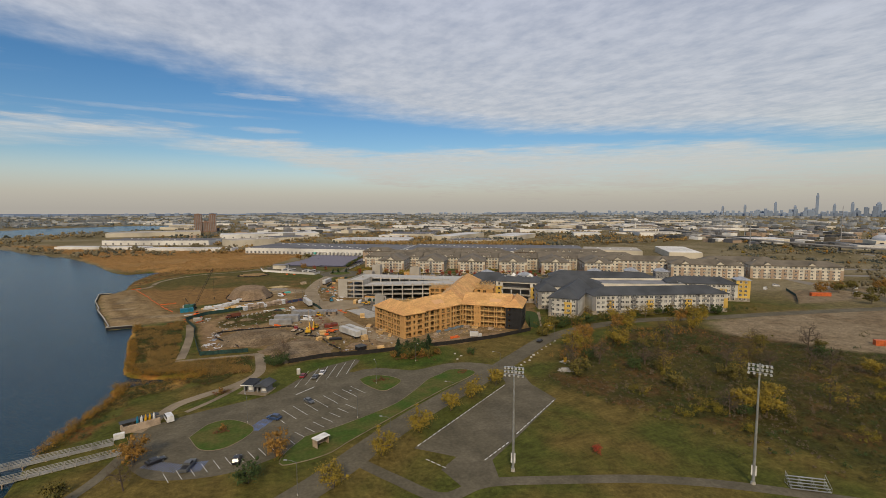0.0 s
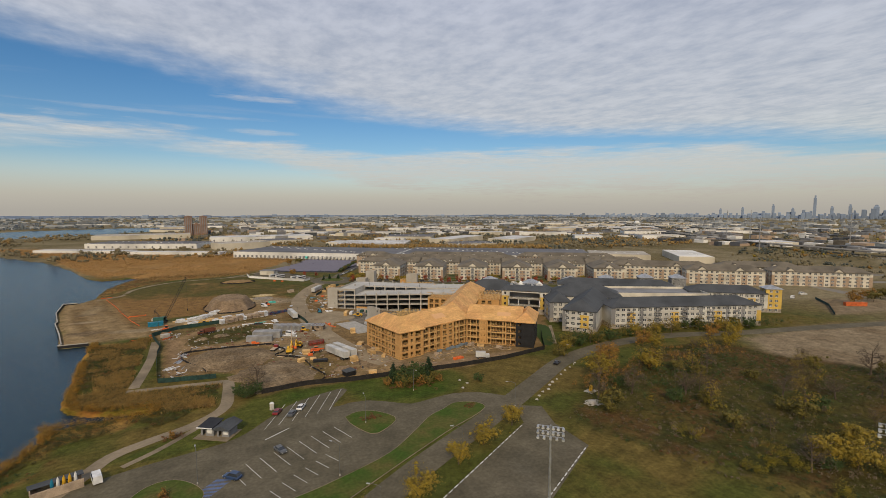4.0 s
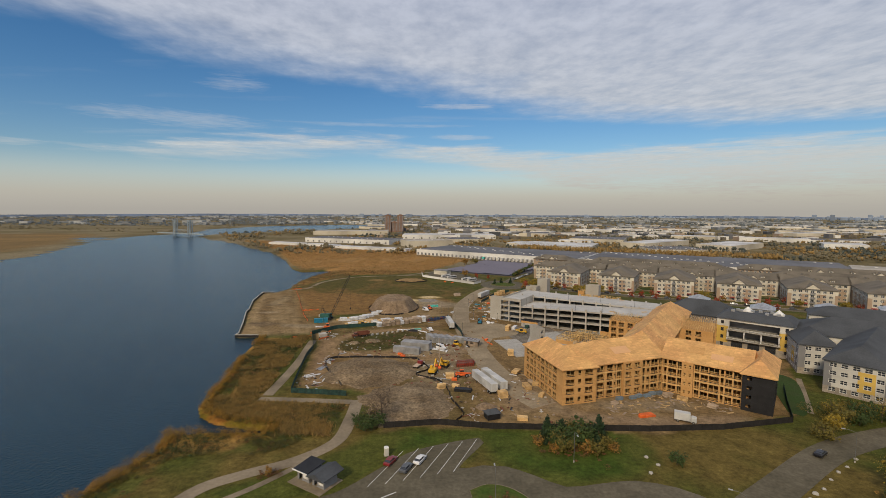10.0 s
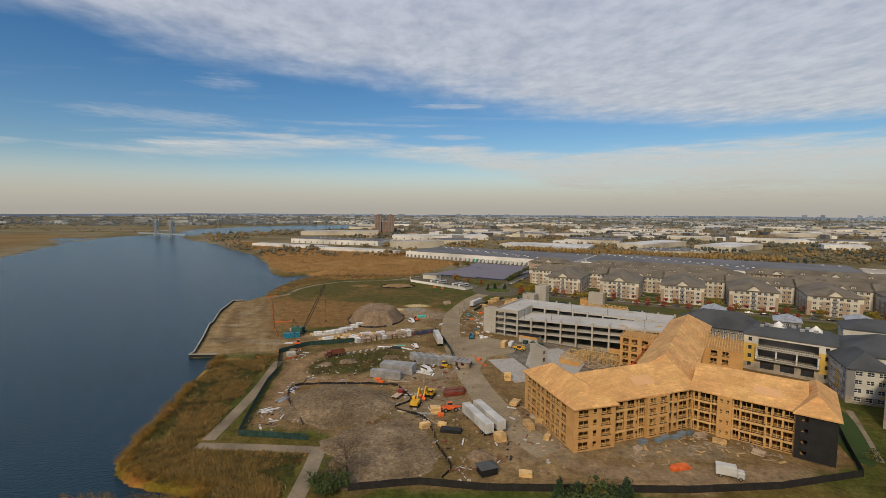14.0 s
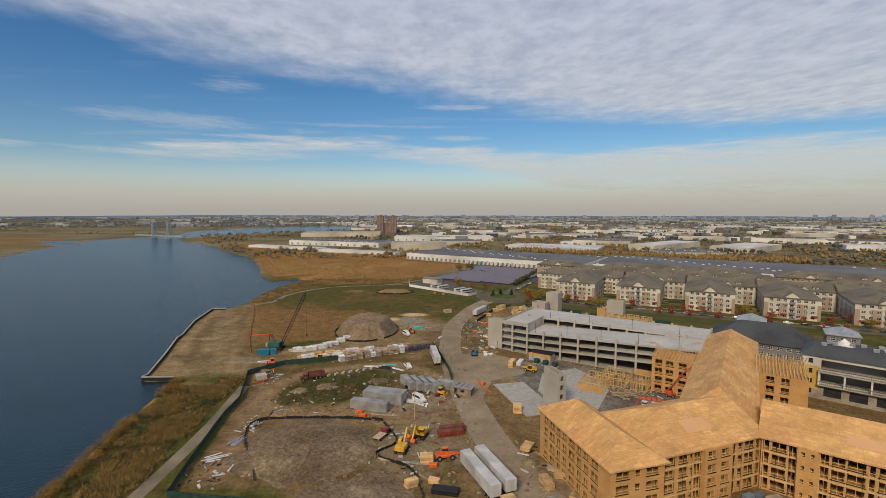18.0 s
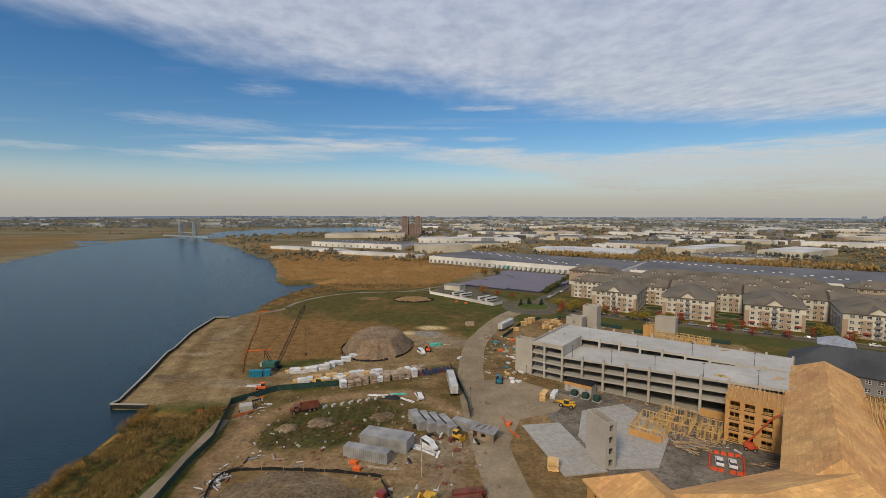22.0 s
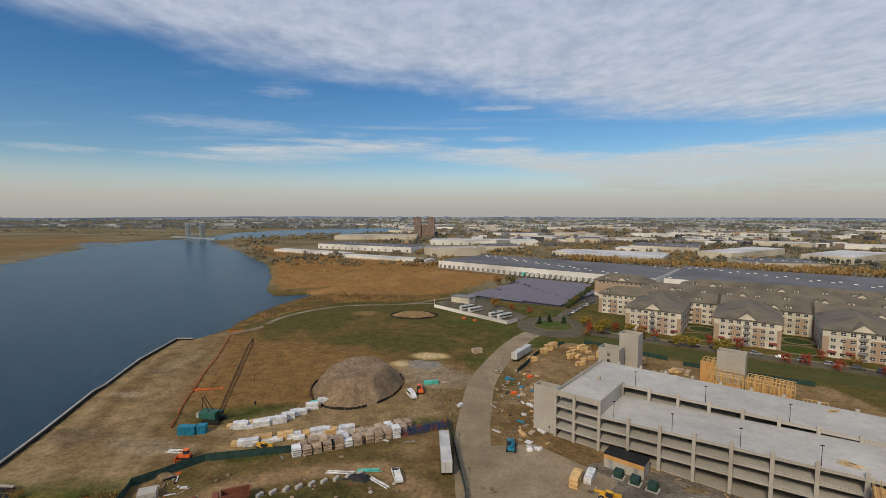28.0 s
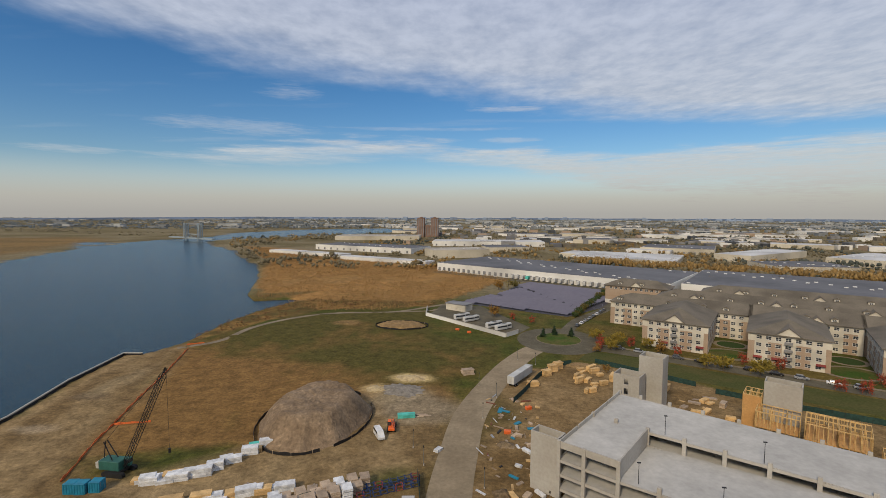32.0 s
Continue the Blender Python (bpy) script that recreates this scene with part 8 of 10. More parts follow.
for x, y, deg, L, mt, lab, n in ((-27.5, 220.6, 2, 6.5, M_WRAP, "white pipes lying beside black sheeting", 4), (-20.5, 221.8, 12, 5.5, M_TURQ, "turquoise pipes lying on the weeds", 4), (-16.5, 219.2, -35, 6.0, M_WRAP, "white pipes lying on the weeds", 3)):
    t = thing("pipe_bundle", lab, "pipes", pose(x, y, 0, 0, 0, deg), "loose pipes")
    for k in range(n):
        Build().tube((r8.uniform(-0.6, 0.6), k * 0.4, 0.14), (L + r8.uniform(-0.6, 0.6), k * 0.4 + r8.uniform(-0.5, 0.5), 0.16), 0.13, 0.13, 7).put("pipe", mt, t)
for i in range(26):   # lumber and trusses in the dirt by the garage's far corner
    x, y = 46 + r8.random() * 17, 303 + r8.random() * 27
    if x - 46 < (y - 303) * 0.9:
        stack("lumber_stack", x, y, r8.uniform(20, 60), r8.uniform(2.5, 5), 1.4, r8.choice((1, 2, 3, 4)), M_LUMBER, "pale lumber bundles behind the garage", 0.45)
for i in range(12):
    a = HP(-10 + i * 4.2, -58) if i < 5 else G(8 + (i - 5) * 3.0, 41 + (i % 3) * 2)
    stack("truss_stack", a[0], a[1], 60 + r8.uniform(-12, 12), 4.5, 2.2, r8.choice((3, 4, 5)), M_LUMBER, "upright stack of roof trusses", 0.5)
for i in range(9):
    t = thing("concrete_barrier", "pale concrete kerb blocks in a row", "barrier", pose(-39.5 + i * 2.5, 210.5 + i * 1.3, 0, 0, 0, 70 + r8.uniform(-12, 12)), "concrete blocks")
    Build().bevel_box(-0.9, -0.45, 0, 0.9, 0.45, 0.75, 0.12).put("block", M_CONC, t)
for i in range(8):
    t = thing("sand_bag", "white bulk bag dumped beside the road", "bulk bag", pose(22 + r8.random() * 4, 234.5 + r8.random() * 3.5, 0, 0, 0, r8.uniform(0, 90)), "bulk bags")
    Build().bevel_box(-0.5, -0.5, 0, 0.5, 0.5, 0.85, 0.2).put("bag", M_WRAP, t)
for x, y, n in ((42.5, 225.8, 0), (45.6, 223.4, 1), (48.8, 221.2, 2)):
    t = thing("transformer", "dark green electrical transformer on a concrete pad", "transformer", pose(x, y, 0, 0, 0, -34), "transformers")
    Build().box(-1.4, -1.3, 0, 1.4, 1.3, 0.18).put("pad", M_CONC, t)
    Build().bevel_box(-1.0, -0.9, 0.18, 1.0, 0.9, 1.9, 0.06).put("cabinet", M_GREENSCREEN, t)
hut = thing("electrical_hut", "timber-clad hut against the garage front", "hut", frame2(G(16.5, -7.2), AX))
Build().box(0, 0, 0, 9.5, 4.5, 3.4).put("wall", M_CONC, hut)
Build().box(-0.05, -0.06, 2.3, 9.55, -0.003, 3.45).put("fascia", M_OSB_WALL, hut)
Build().box(-0.1, -0.1, 3.46, 9.6, 4.6, 3.7).put("roof", M_TAR, hut)
for u in (1.2, 7.2):
    Build().box(u, -0.05, 0.1, u + 1.1, -0.003, 2.2).put("door", M_GREYBOX, hut)

# grey trodden ground before the garage
M_GREYDIRT = mat("grey_dirt", (0.165, 0.145, 0.118), 0.95, var=0.35, scale=0.16, fine=1.4, color2=(0.105, 0.09, 0.07), spec=0.15)
ground_detail(M_GREYDIRT, ((0.06, 0.35), (0.5, 0.3)))
tagged(slab("ground_yard", smooth_line([(31, 207), (30, 218), (36, 230), (44, 232), (56, 227.5), (70, 218), (86, 207), (92, 190), (86, 172), (74, 165), (58, 168), (48, 173.5), (40.5, 176), (37.4, 190), (31, 207)], 2.0)[:-1], -0.1, 0.045, M_GREYDIRT), "grey rutted dirt yard before the garage", "ground", kind="structure")
# slabs, and the stair tower that stands alone on them
M_SLAB = mat("fresh_slab", (0.36, 0.35, 0.325), 0.85, var=0.12, scale=0.12, fine=1.2, color2=(0.27, 0.255, 0.225))
ground_detail(M_SLAB, ((0.12, 0.18), (0.6, 0.1)))
tagged(slab("slab_foundation", [(22, 201.8), (33.3, 204), (40, 178.6), (29.2, 175.8)], -0.1, 0.3, M_SLAB), "pale new concrete foundation slab", "slab", kind="structure")
tagged(slab("slab_foundation", [(42, 213), (56.6, 219), (63, 204), (61.6, 196), (53.1, 181), (40.6, 179.6), (37, 196)], -0.1, 0.25, M_SLAB), "pale new concrete foundation slab", "slab", kind="structure")
st = thing("stair_tower", "lone bare concrete stair tower with a column of openings", "stair tower", frame2((39.6, 179.2), (0.94, 0.34)))
for i, (fm, ln) in enumerate(side_frames(2.9, 8.2)):
    holes = [(0.9, 2.0, s * 2.9 + 0.9, s * 2.9 + 2.5) for s in range(4)] if i == 0 else []
    t = 0.3
    if i % 2:
        fm, ln = fm @ Matrix.Translation((t + 0.002, 0, 0)), ln - 2 * t - 0.004
    share("wall_panel", wall_mesh("wall_panel", ln, 0.25, 11.9, holes, t, [M_CONC]), st, m=fm)


def stick_frame(x, y, deg, L, W, label, h=2.8):
    """Ground-floor stud walls without sheathing."""
    t = thing("stud_framing", label, "framing", pose(x, y, 0.25, 0, 0, deg), "stud framing")
    for k, (a, c) in enumerate((((0, 0), (L, 0)), ((L, 0), (L, W)), ((L, W), (0, W)), ((0, W), (0, 0)), ((L * 0.35, 0), (L * 0.35, W)), ((L * 0.7, 0), (L * 0.7, W)), ((0, W * 0.5), (L, W * 0.5)))):
        a, c = Vector(a), Vector(c)
        n = max(2, int((c - a).length / 0.9))
        w = Build()
        for i in range(n + 1):
            p = a + (c - a) * i / n
            w.beam((*p, 0.1), (*p, h), 0.12)
        w.beam((*a, 0.05), (*c, 0.05), 0.14), w.beam((*a, h), (*c, h), 0.14, 0.2)
        w.put("stud_wall", M_STUD, t)
    return t


t = stick_frame(51.6, 198.2, -36, 8.5, 13, "pale timber stud walls rising on the slab")
Build().box(0, -0.08, 0.05, 8.5, -0.07, 1.9).put("sheathing", M_OSB_WALL, t)
stick_frame(60.5, 203.5, -36, 9.0, 12, "open timber stud walls beside the garage")
stick_frame(69.5, 197.0, -36, 5.0, 9, "open timber stud walls beside the garage")
for s0, n0, L, W, h in ((28.5, 57.5, 9.5, 6.5, 8.6), (39, 57, 6.5, 9, 8.6), (45.6, 58, 6.2, 9, 8.2), (39, 67, 12, 7, 5.6), (54, 58, 6, 7, 4.0)):
    p = G(s0, n0)
    fr = stick_frame(p[0], p[1], -33.9, L, W, "tall timber stud framing behind the garage", h)
    Build().box(0.2, 0.2, h * 0.5, L - 0.2, W - 0.2, h * 0.5 + 0.2).put("floor_deck", M_OSB_WALL, fr)
    Build().box(0, -0.1, 0.05, L, -0.085, h * 0.42).put("sheathing", M_OSB_WALL, fr)
p = G(24.8, 64)
fr = stick_frame(p[0], p[1], -33.9, 4.2, 7, "sheathed timber stair enclosure beside the concrete tower", 10.5)
Build().box(0, -0.1, 0.05, 4.2, -0.085, 10.4).put("sheathing", M_OSB_WALL, fr)
Build().box(-0.1, 0, 0.05, -0.085, 7, 10.4).put("sheathing", M_OSB_WALL, fr)
for i in range(20):
    p = G(r8.uniform(44, 76), r8.uniform(44, 60)) if i % 2 else G(r8.uniform(8, 26), r8.uniform(66, 84))
    stack("lumber_stack", p[0], p[1], r8.uniform(-40, 60), r8.uniform(2.5, 4.5), 1.6, r8.choice((1, 2, 3)), M_LUMBER if i % 3 else M_OLDWOOD, "lumber bundle in the dirt yard behind the garage", 0.45)
# scattered loose boards along the timber building
r9 = random.Random(9)
litter = Build()
for i in range(330):
    if i > 230:
        u = r9.random()
        x, y = (24 + 12 * r9.random(), 122 + 40 * u) if i < 270 else (14 + 16 * r9.random(), 238 + 62 * u) if i < 300 else (48 + 40 * r9.random(), 270 + 40 * u)
    elif i < 90:
        u, v = r9.random(), r9.random()
        x, y = 50 + 42 * u, 128 + 9 * (1 - abs(2 * u - 1.1)) - 2 - 9 * v
    else:
        x, y = 62 + 14 * r9.random(), 191 + 14 * r9.random()
    litter.box(0, 0, 0, r9.uniform(0.8, 2.6), r9.uniform(0.15, 0.7), r9.uniform(0.05, 0.16), 1 if i % 3 else 0, pose(x, y, 0.0, 0, 0, r9.uniform(0, 180)))
for i in range(340):
    i = i // 2
    x, y = (r9.uniform(-55, 14), r9.uniform(142, 218)) if i < 130 else (r9.uniform(-18, 34), r9.uniform(112, 150))
    if not (-52 < x < -15 and 145 < y < 172):
        litter.bevel_box(-0.4, -0.3, -0.02, r9.uniform(0.2, 0.8), r9.uniform(0.2, 0.6), r9.uniform(0.15, 0.45), 0.08, r9.choice((1, 2, 2, 3, 4, 2)), pose(x, y, 0.0, 0, 0, r9.uniform(0, 180)))
for i in range(330):
    zone = ((-57, -47, 138, 150), (-55, -49, 164, 174), (-16, 4, 176, 196), (-50, -30, 176, 200), (2, 22, 112, 130), (24, 34, 128, 158), (14, 27, 244, 300), (-66, -58, 200, 216), (-20, 4, 140, 170), (54, 78, 186, 206), (-60, -10, 226, 246))[i % 11]
    x, y, q = r9.uniform(*zone[:2]), r9.uniform(*zone[2:]), r9.random()
    litter.box(0, 0, 0, r9.uniform(0.4, 1.0) if q < 0.5 else r9.uniform(1.2, 3.4), r9.uniform(0.12, 0.6), r9.uniform(0.05, 0.3), r9.choice((5, 5, 1, 2, 3, 6, 7)), pose(x, y, 0.0, 0, r9.uniform(-4, 0), r9.uniform(0, 180)))
for i in range(90):
    q = r9.random()
    x, y = (61.5 + 8 * r9.random(), 190 + 5 * r9.random()) if q < 0.5 else (76 + 9 * r9.random(), 176 + 10 * r9.random()) if q < 0.75 else G(r9.uniform(14, 56), r9.uniform(-5, -1.2))
    litter.box(0, 0, 0, r9.uniform(1.2, 4.2), r9.uniform(0.12, 0.5), 0.08, r9.choice((0, 0, 1, 1, 4, 2)), pose(x, y, 0.05 + 0.35 * r9.random() * (q < 0.5), 0, r9.uniform(-5, 0), r9.gauss(-30, 30)))
tagged(share("site_litter", litter.mesh("site_litter", [M_LUMBER, M_OLDWOOD, M_MOUND, M_RUST, M_CONC, M_WRAP, M_TAR, M_STEEL])), "countless offcut boards and lumps of rubble on the dirt", "litter", kind="stuff")


def heap(name, cx, cy, rx, ry, h, flat, label, seed, material=M_MOUND, rings=24, seg=88, rag=0.10):
    """A dumped heap with a worn top, rilled sides and a ragged foot."""
    b = Build()
    for i in range(rings + 1):
        r = 1 - i / rings
        for k in range(seg):
            a = 2 * math.pi * k / seg
            wob = 1 + rag * noise.noise((math.cos(a) * 1.5, math.sin(a) * 1.5, seed)) + rag * 0.8 * noise.noise((math.cos(a) * 4.5, math.sin(a) * 4.5, seed + 3))
            q = min(1, (1 - r) / (1 - flat))
            z = h * (q * q * (3 - 2 * q) * 0.5 + 0.5 * (1 - (1 - q) ** 1.6))
            x, y = cx + rx * r * wob * math.cos(a), cy + ry * r * wob * math.sin(a)
            rough = noise.noise((x * 0.3, y * 0.3, seed)) * 0.55 + noise.noise((x * 0.9, y * 0.9, seed)) * 0.35 + noise.noise((x * 2.3, y * 2.3, seed)) * 0.16
            z += rough * min(1, q * 3) * min(1, h / 2.2)
            b.v.append((x, y, z - 0.05 * (i == 0)))
    for i in range(rings):
        for k in range(seg):
            p, q = i * seg + k, i * seg + (k + 1) % seg
            b.f.append((p, q, q + seg, p + seg)), b.k.append(0)
    me = b.mesh(name, [material])
    me.polygons.foreach_set("use_smooth", [True] * len(me.polygons))
    return tagged(share(name, me), label, "heap")


M_SOIL = mat("dark_soil", (0.150, 0.108, 0.064), 0.95, var=0.3, scale=0.10, fine=1.4, bump=0.9, color2=(0.19, 0.145, 0.092), spec=0.1)
ground_detail(M_SOIL, ((0.09, 0.35), (0.7, 0.28)))
heap("soil_mound", -36, 278, 15.2, 20.5, 6.8, 0.6, "large rounded heap of brown spoil ringed by a black silt fence", 2.0)
heap("dirt_plateau", -32.5, 157, 19.5, 16.5, 1.7, 0.45, "broad flat-topped mound of dark soil", 5.0, M_SOIL, rag=0.16)
heap("dirt_plateau", -14, 128, 17, 16, 1.0, 0.3, "low spread of brown soil near the fence", 6.0, M_SOIL, rag=0.25)
heap("sand_pile", -13.9, 315, 5.5, 3.6, 0.8, 0.3, "small pile of pale yellow sand", 7.0, mat("sand", (0.46, 0.36, 0.20), 0.9, var=0.2, fine=1.5, bump=0.4), rag=0.4)
heap("sand_pile", -24.4, 303, 4, 2.8, 0.5, 0.3, "small pile of pale yellow sand", 8.0, bpy.data.materials["sand"], rag=0.4)
heap("gravel_bed", -15, 303, 8, 6, 0.8, 0.2, "low grey spread of gravel beside the sand", 18.0, mat("grey_gravel", (0.24, 0.215, 0.18), 0.9, var=0.25, fine=1.5, bump=0.5), rag=0.4)
for hx, hy, hr, hh, hs in ((-46, 196, 3.5, 0.9, 21), (-38, 200, 4.5, 0.8, 22), (-20, 205, 4, 0.9, 23), (-6, 178, 2.6, 0.9, 24), (12, 150, 3.0, 1.1, 25), (20, 268, 2.6, 1.0, 26), (18.5, 246, 2.4, 1.0, 27), (26, 150, 2.6, 1.0, 28), (58, 222, 2.2, 0.7, 29), (74, 199, 3.0, 1.2, 30), (98, 128, 3.5, 1.0, 31), (-66, 216, 2.5, 0.9, 32)):
    heap("soil_mound", hx, hy, hr, hr * 0.75, hh, 0.15, "small heap of broken soil and stones", hs, M_SOIL, rings=8, seg=30, rag=0.45)
heap("tarp_heap", -19.5, 219.5, 3.6, 1.9, 0.8, 0.2, "crumpled black sheeting heaped on the weeds", 31.0, M_TAR, rings=8, seg=26, rag=0.45)
heap("rubble_heap", 84, 57.5, 3.6, 2.6, 0.9, 0.2, "small heap of pale rubble in the scrub", 33.0, M_CONC, rings=8, seg=26, rag=0.5)
heap("soil_mound", 11.5, 124, 3.6, 3.0, 1.2, 0.2, "heap of broken rock and brown soil", 9.0)
sh2 = thing("site_shed", "small dark grey shed with a hipped roof", "shed", pose(11.2, 114.2, 0, 0, 0, 20))
Build().box(0, 0, 0, 4.2, 3.2, 1.9).put("wall", M_TAR, sh2)
share("roof", roof_mesh(4.2, 3.2, 1.95, 1.0, 0.3, "hip", 0.1, [M_SHINGLE]), sh2)
heap("straw_bed", -33.5, 394, 13.5, 8.5, 1.4, 0.7, "round bed of dry golden grass ringed by a silt fence", 10.0, mat("straw", (0.26, 0.17, 0.075), 0.95, var=0.3, fine=1.5, bump=0.5))
heap("straw_bed", 51, 337, 6, 3.5, 0.5, 0.6, "planted verge bed with dry grasses", 12.0, bpy.data.materials["straw"])


def silt_fence(pts, label="low black silt fence", h=0.8):
    line = smooth_line(pts, 1.6)
    t = thing("silt_fence", label, "silt fence", group="silt fences")
    b = Build()
    for i, (x, y) in enumerate(line):
        dz = 0.15 * math.sin(i * 1.3) + 0.1 * math.sin(i * 2.9)
        b.v += [(x, y, 0), (x, y, h + dz), (x + 0.04, y + 0.04, h + dz), (x + 0.04, y + 0.04, 0)]
    for i in range(len(line) - 1):
        o = 4 * i
        b.f += [(o, o + 4, o + 5, o + 1), (o + 1, o + 5, o + 6, o + 2), (o + 2, o + 6, o + 7, o + 3)]
        b.k += [0, 0, 0]
    b.put("cloth", M_TAR, t)
    for x, y in line[::3]:
        Build().box(x - 0.04, y - 0.04, 0, x + 0.04, y + 0.04, h + 0.25).put("stake", M_OLDWOOD, t)


ring = lambda cx, cy, rx, ry, a0, a1: [(cx + rx * math.cos(radians(a)), cy + ry * math.sin(radians(a))) for a in range(a0, a1 + 1, 12)]
silt_fence(ring(-36, 278, 16.2, 21.6, 60, 300), "black silt fence round the spoil heap")
silt_fence(ring(-36, 278, 16.2, 21.6, -48, 40), "black silt fence round the spoil heap")
silt_fence(ring(-33.5, 394, 14.5, 9.5, 0, 360), "black silt fence round the straw bed")
tagged(slab("pavement_apron", [(13, 175), (9.5, 205), (12, 238), (24, 240), (33, 232), (42, 224), (34, 212), (22, 206)], -0.1, 0.05, M_SITEROAD), "dusty paved apron before the garage", "yard", kind="structure")
silt_fence([(-40, 141.5), (-43, 148), (-50, 160), (-52.5, 170), (-49.5, 173.2), (-39.6, 174.3), (-25, 174.2), (-14, 172.8)])
silt_fence([(-13.8, 171.5), (-9.5, 163), (-8.8, 159), (-13.4, 153.5), (-8, 149.5), (-3.8, 146.5), (-1, 138), (0.2, 130), (3.8, 119), (1.5, 114)])
# orange safety netting
for pts in ([(-79, 204.5), (-70, 208)], [(-64.5, 201.5), (-60, 208)], [(-72, 213), (-62.6, 217)], [(16.5, 207), (18, 199), (20.5, 194)], [(-81.2, 239.3), (-84, 245.7), (-88.8, 256.1), (-92.6, 266.6)], [(-92.6, 266.6), (-88, 268.5), (-83.3, 269.8)], [(-93, 267.5), (-100.8, 287.6), (-106.2, 303.4), (-120.7, 340)], [(-125, 345), (-119, 349)]):
    t = thing("safety_netting", "sagging orange plastic safety netting", "netting", group="orange netting")
    line = smooth_line(pts, 1.5)
    b = Build()
    for i, (x, y) in enumerate(line):
        z = 0.55 + 0.35 * math.sin(i * 1.7) * math.cos(i * 0.6)
        b.v += [(x, y, 0.02), (x, y, z), (x + 0.05, y + 0.05, z), (x + 0.05, y + 0.05, 0.02)]
    for i in range(len(line) - 1):
        o = 4 * i
        b.f += [(o, o + 4, o + 5, o + 1), (o + 1, o + 5, o + 6, o + 2), (o + 2, o + 6, o + 7, o + 3)]
        b.k += [0, 0, 0]
    b.put("net", M_NET, t)
for x, y, deg in ((1.5, 148, 0), (18.3, 202, 60), (-22, 178.4, -15), (-20.5, 175.8, -15), (59.5, 117.5, 10), (27.5, 292, 30), (20.5, 275, 0), (-2.5, 388, 0), (4, 383, 0)):
    t = thing("orange_bin", "orange plastic site bin", "bin", pose(x, y, 0, 0, 0, deg), "orange bins")
    Build().bevel_box(-1.0, -0.6, 0, 1.0, 0.6, 0.9, 0.08).put("tub", M_ORANGE, t)
bxt = thing("box_truck", "small white box truck by the black fence", "truck", pose(71.4, 114.4, 0, 0, 0, -25))
Build().bevel_box(-3.2, -1.1, 0.8, 1.2, 1.1, 3.0, 0.06).put("box", M_TRAILER, bxt)
Build().bevel_box(1.25, -1.0, 0.5, 2.9, 1.0, 2.1, 0.25).put("cab", M_TRAILER, bxt)
for x0 in (-2.2, 2.0):
    for y0 in (-0.9, 0.9):
        wheel(bxt, x0, y0, 0.42, 0.3)
# loose boards lying on the garage roof
r11 = random.Random(11)
for s0, n0, z, n, spread, deg in ((62.2, 4.7, 11.94, 9, 2.0, -50), (76.0, 9.2, 12.62, 8, 1.4, -20), (59.6, 32.1, 12.9, 8, 1.3, 15)):
    t = thing("board_heap", "loose yellow boards scattered on the garage roof", "boards", pose(*G(s0, n0), z, 0, 0, deg), "boards on the garage roof")
    for i in range(n):
        Build().box(0, 0, 0, r11.uniform(1.8, 3.6), 0.24, 0.06, m=pose(r11.uniform(-spread, 0), r11.uniform(-spread, spread) * 0.6, 0.02 + 0.07 * (i % 3), 0, 0, r11.gauss(0, 14))).put("board", M_LUMBER, t)
hoard = thing("plywood_hoarding", "plywood boards closing the garage foot", "hoarding", frame2(G(57.7, -0.9), AX))
for i in range(6):
    Build().bevel_box(i * 1.23, -0.03, 0.0, i * 1.23 + 1.2, 0.03, 2.4, 0.01).put("sheet", M_OSB_WALL, hoard)
for x, y in ((-0.3, 255.9), (3.9, 233.9), (7.0, 217.8), (11.4, 309.5), (13.4, 283.6), (14.6, 248), (36, 220.6), (28, 240.6), (-4.3, 264), (33.4, 335.4), (26.5, 341), (17.5, 300)):
    street_lamp(x, y, 0, 4.6, 0, "black lantern post along the site road")
for s, n in ((16, 0.6), (30, 0.6), (44, 0.6), (58, 0.6), (72, 0.6), (16, 18.4), (34, 18.4), (52, 18.4), (70, 18.4)):
    x, y = G(s, n)
    z = GLV * (3 + (s - WX) / (GL - WX)) + 0.2 if n < 10 else GLV * 4 + 0.3
    t = thing("lamp_post", "black lamp post standing on the garage roof", "lamp post", pose(x, y, z), "garage roof lamps")
    Build().tube((0, 0, 0), (0, 0, 4.2), 0.07, 0.05, 8).put("pole", M_BLACKMETAL, t)
    Build().bevel_box(-0.35, -0.15, 4.2, 0.35, 0.15, 4.36, 0.03).put("lamp_head", M_BLACKMETAL, t)
up = thing("utility_pole", "bare wooden pole beside the gravel", "pole", pose(-4.6, 174, 0))
Build().tube((0, 0, 0), (0, 0, 9), 0.14, 0.1, 8).put("pole", M_OLDWOOD, up)

# sheet pile wall along the river
wallpts = [(-96.5, 207.6), (-108.5, 207.2), (-108.2, 210.5), (-116, 233.5), (-126.5, 262), (-127, 267), (-136.5, 296), (-142.5, 328.5), (-134.5, 329.5)]
bulk = thing("sheet_pile_wall", "long sheet pile river wall with a pale concrete cap", "river wall", kind="structure")
for a, c in zip(wallpts, wallpts[1:]):
    ribbon([a, c], 0.55, 0.55, 0.9).put("cap", M_CONC, bulk)
    ribbon([a, c], 0.35, -2.5, 0.548).put("sheet_pile_run", M_TAR, bulk)

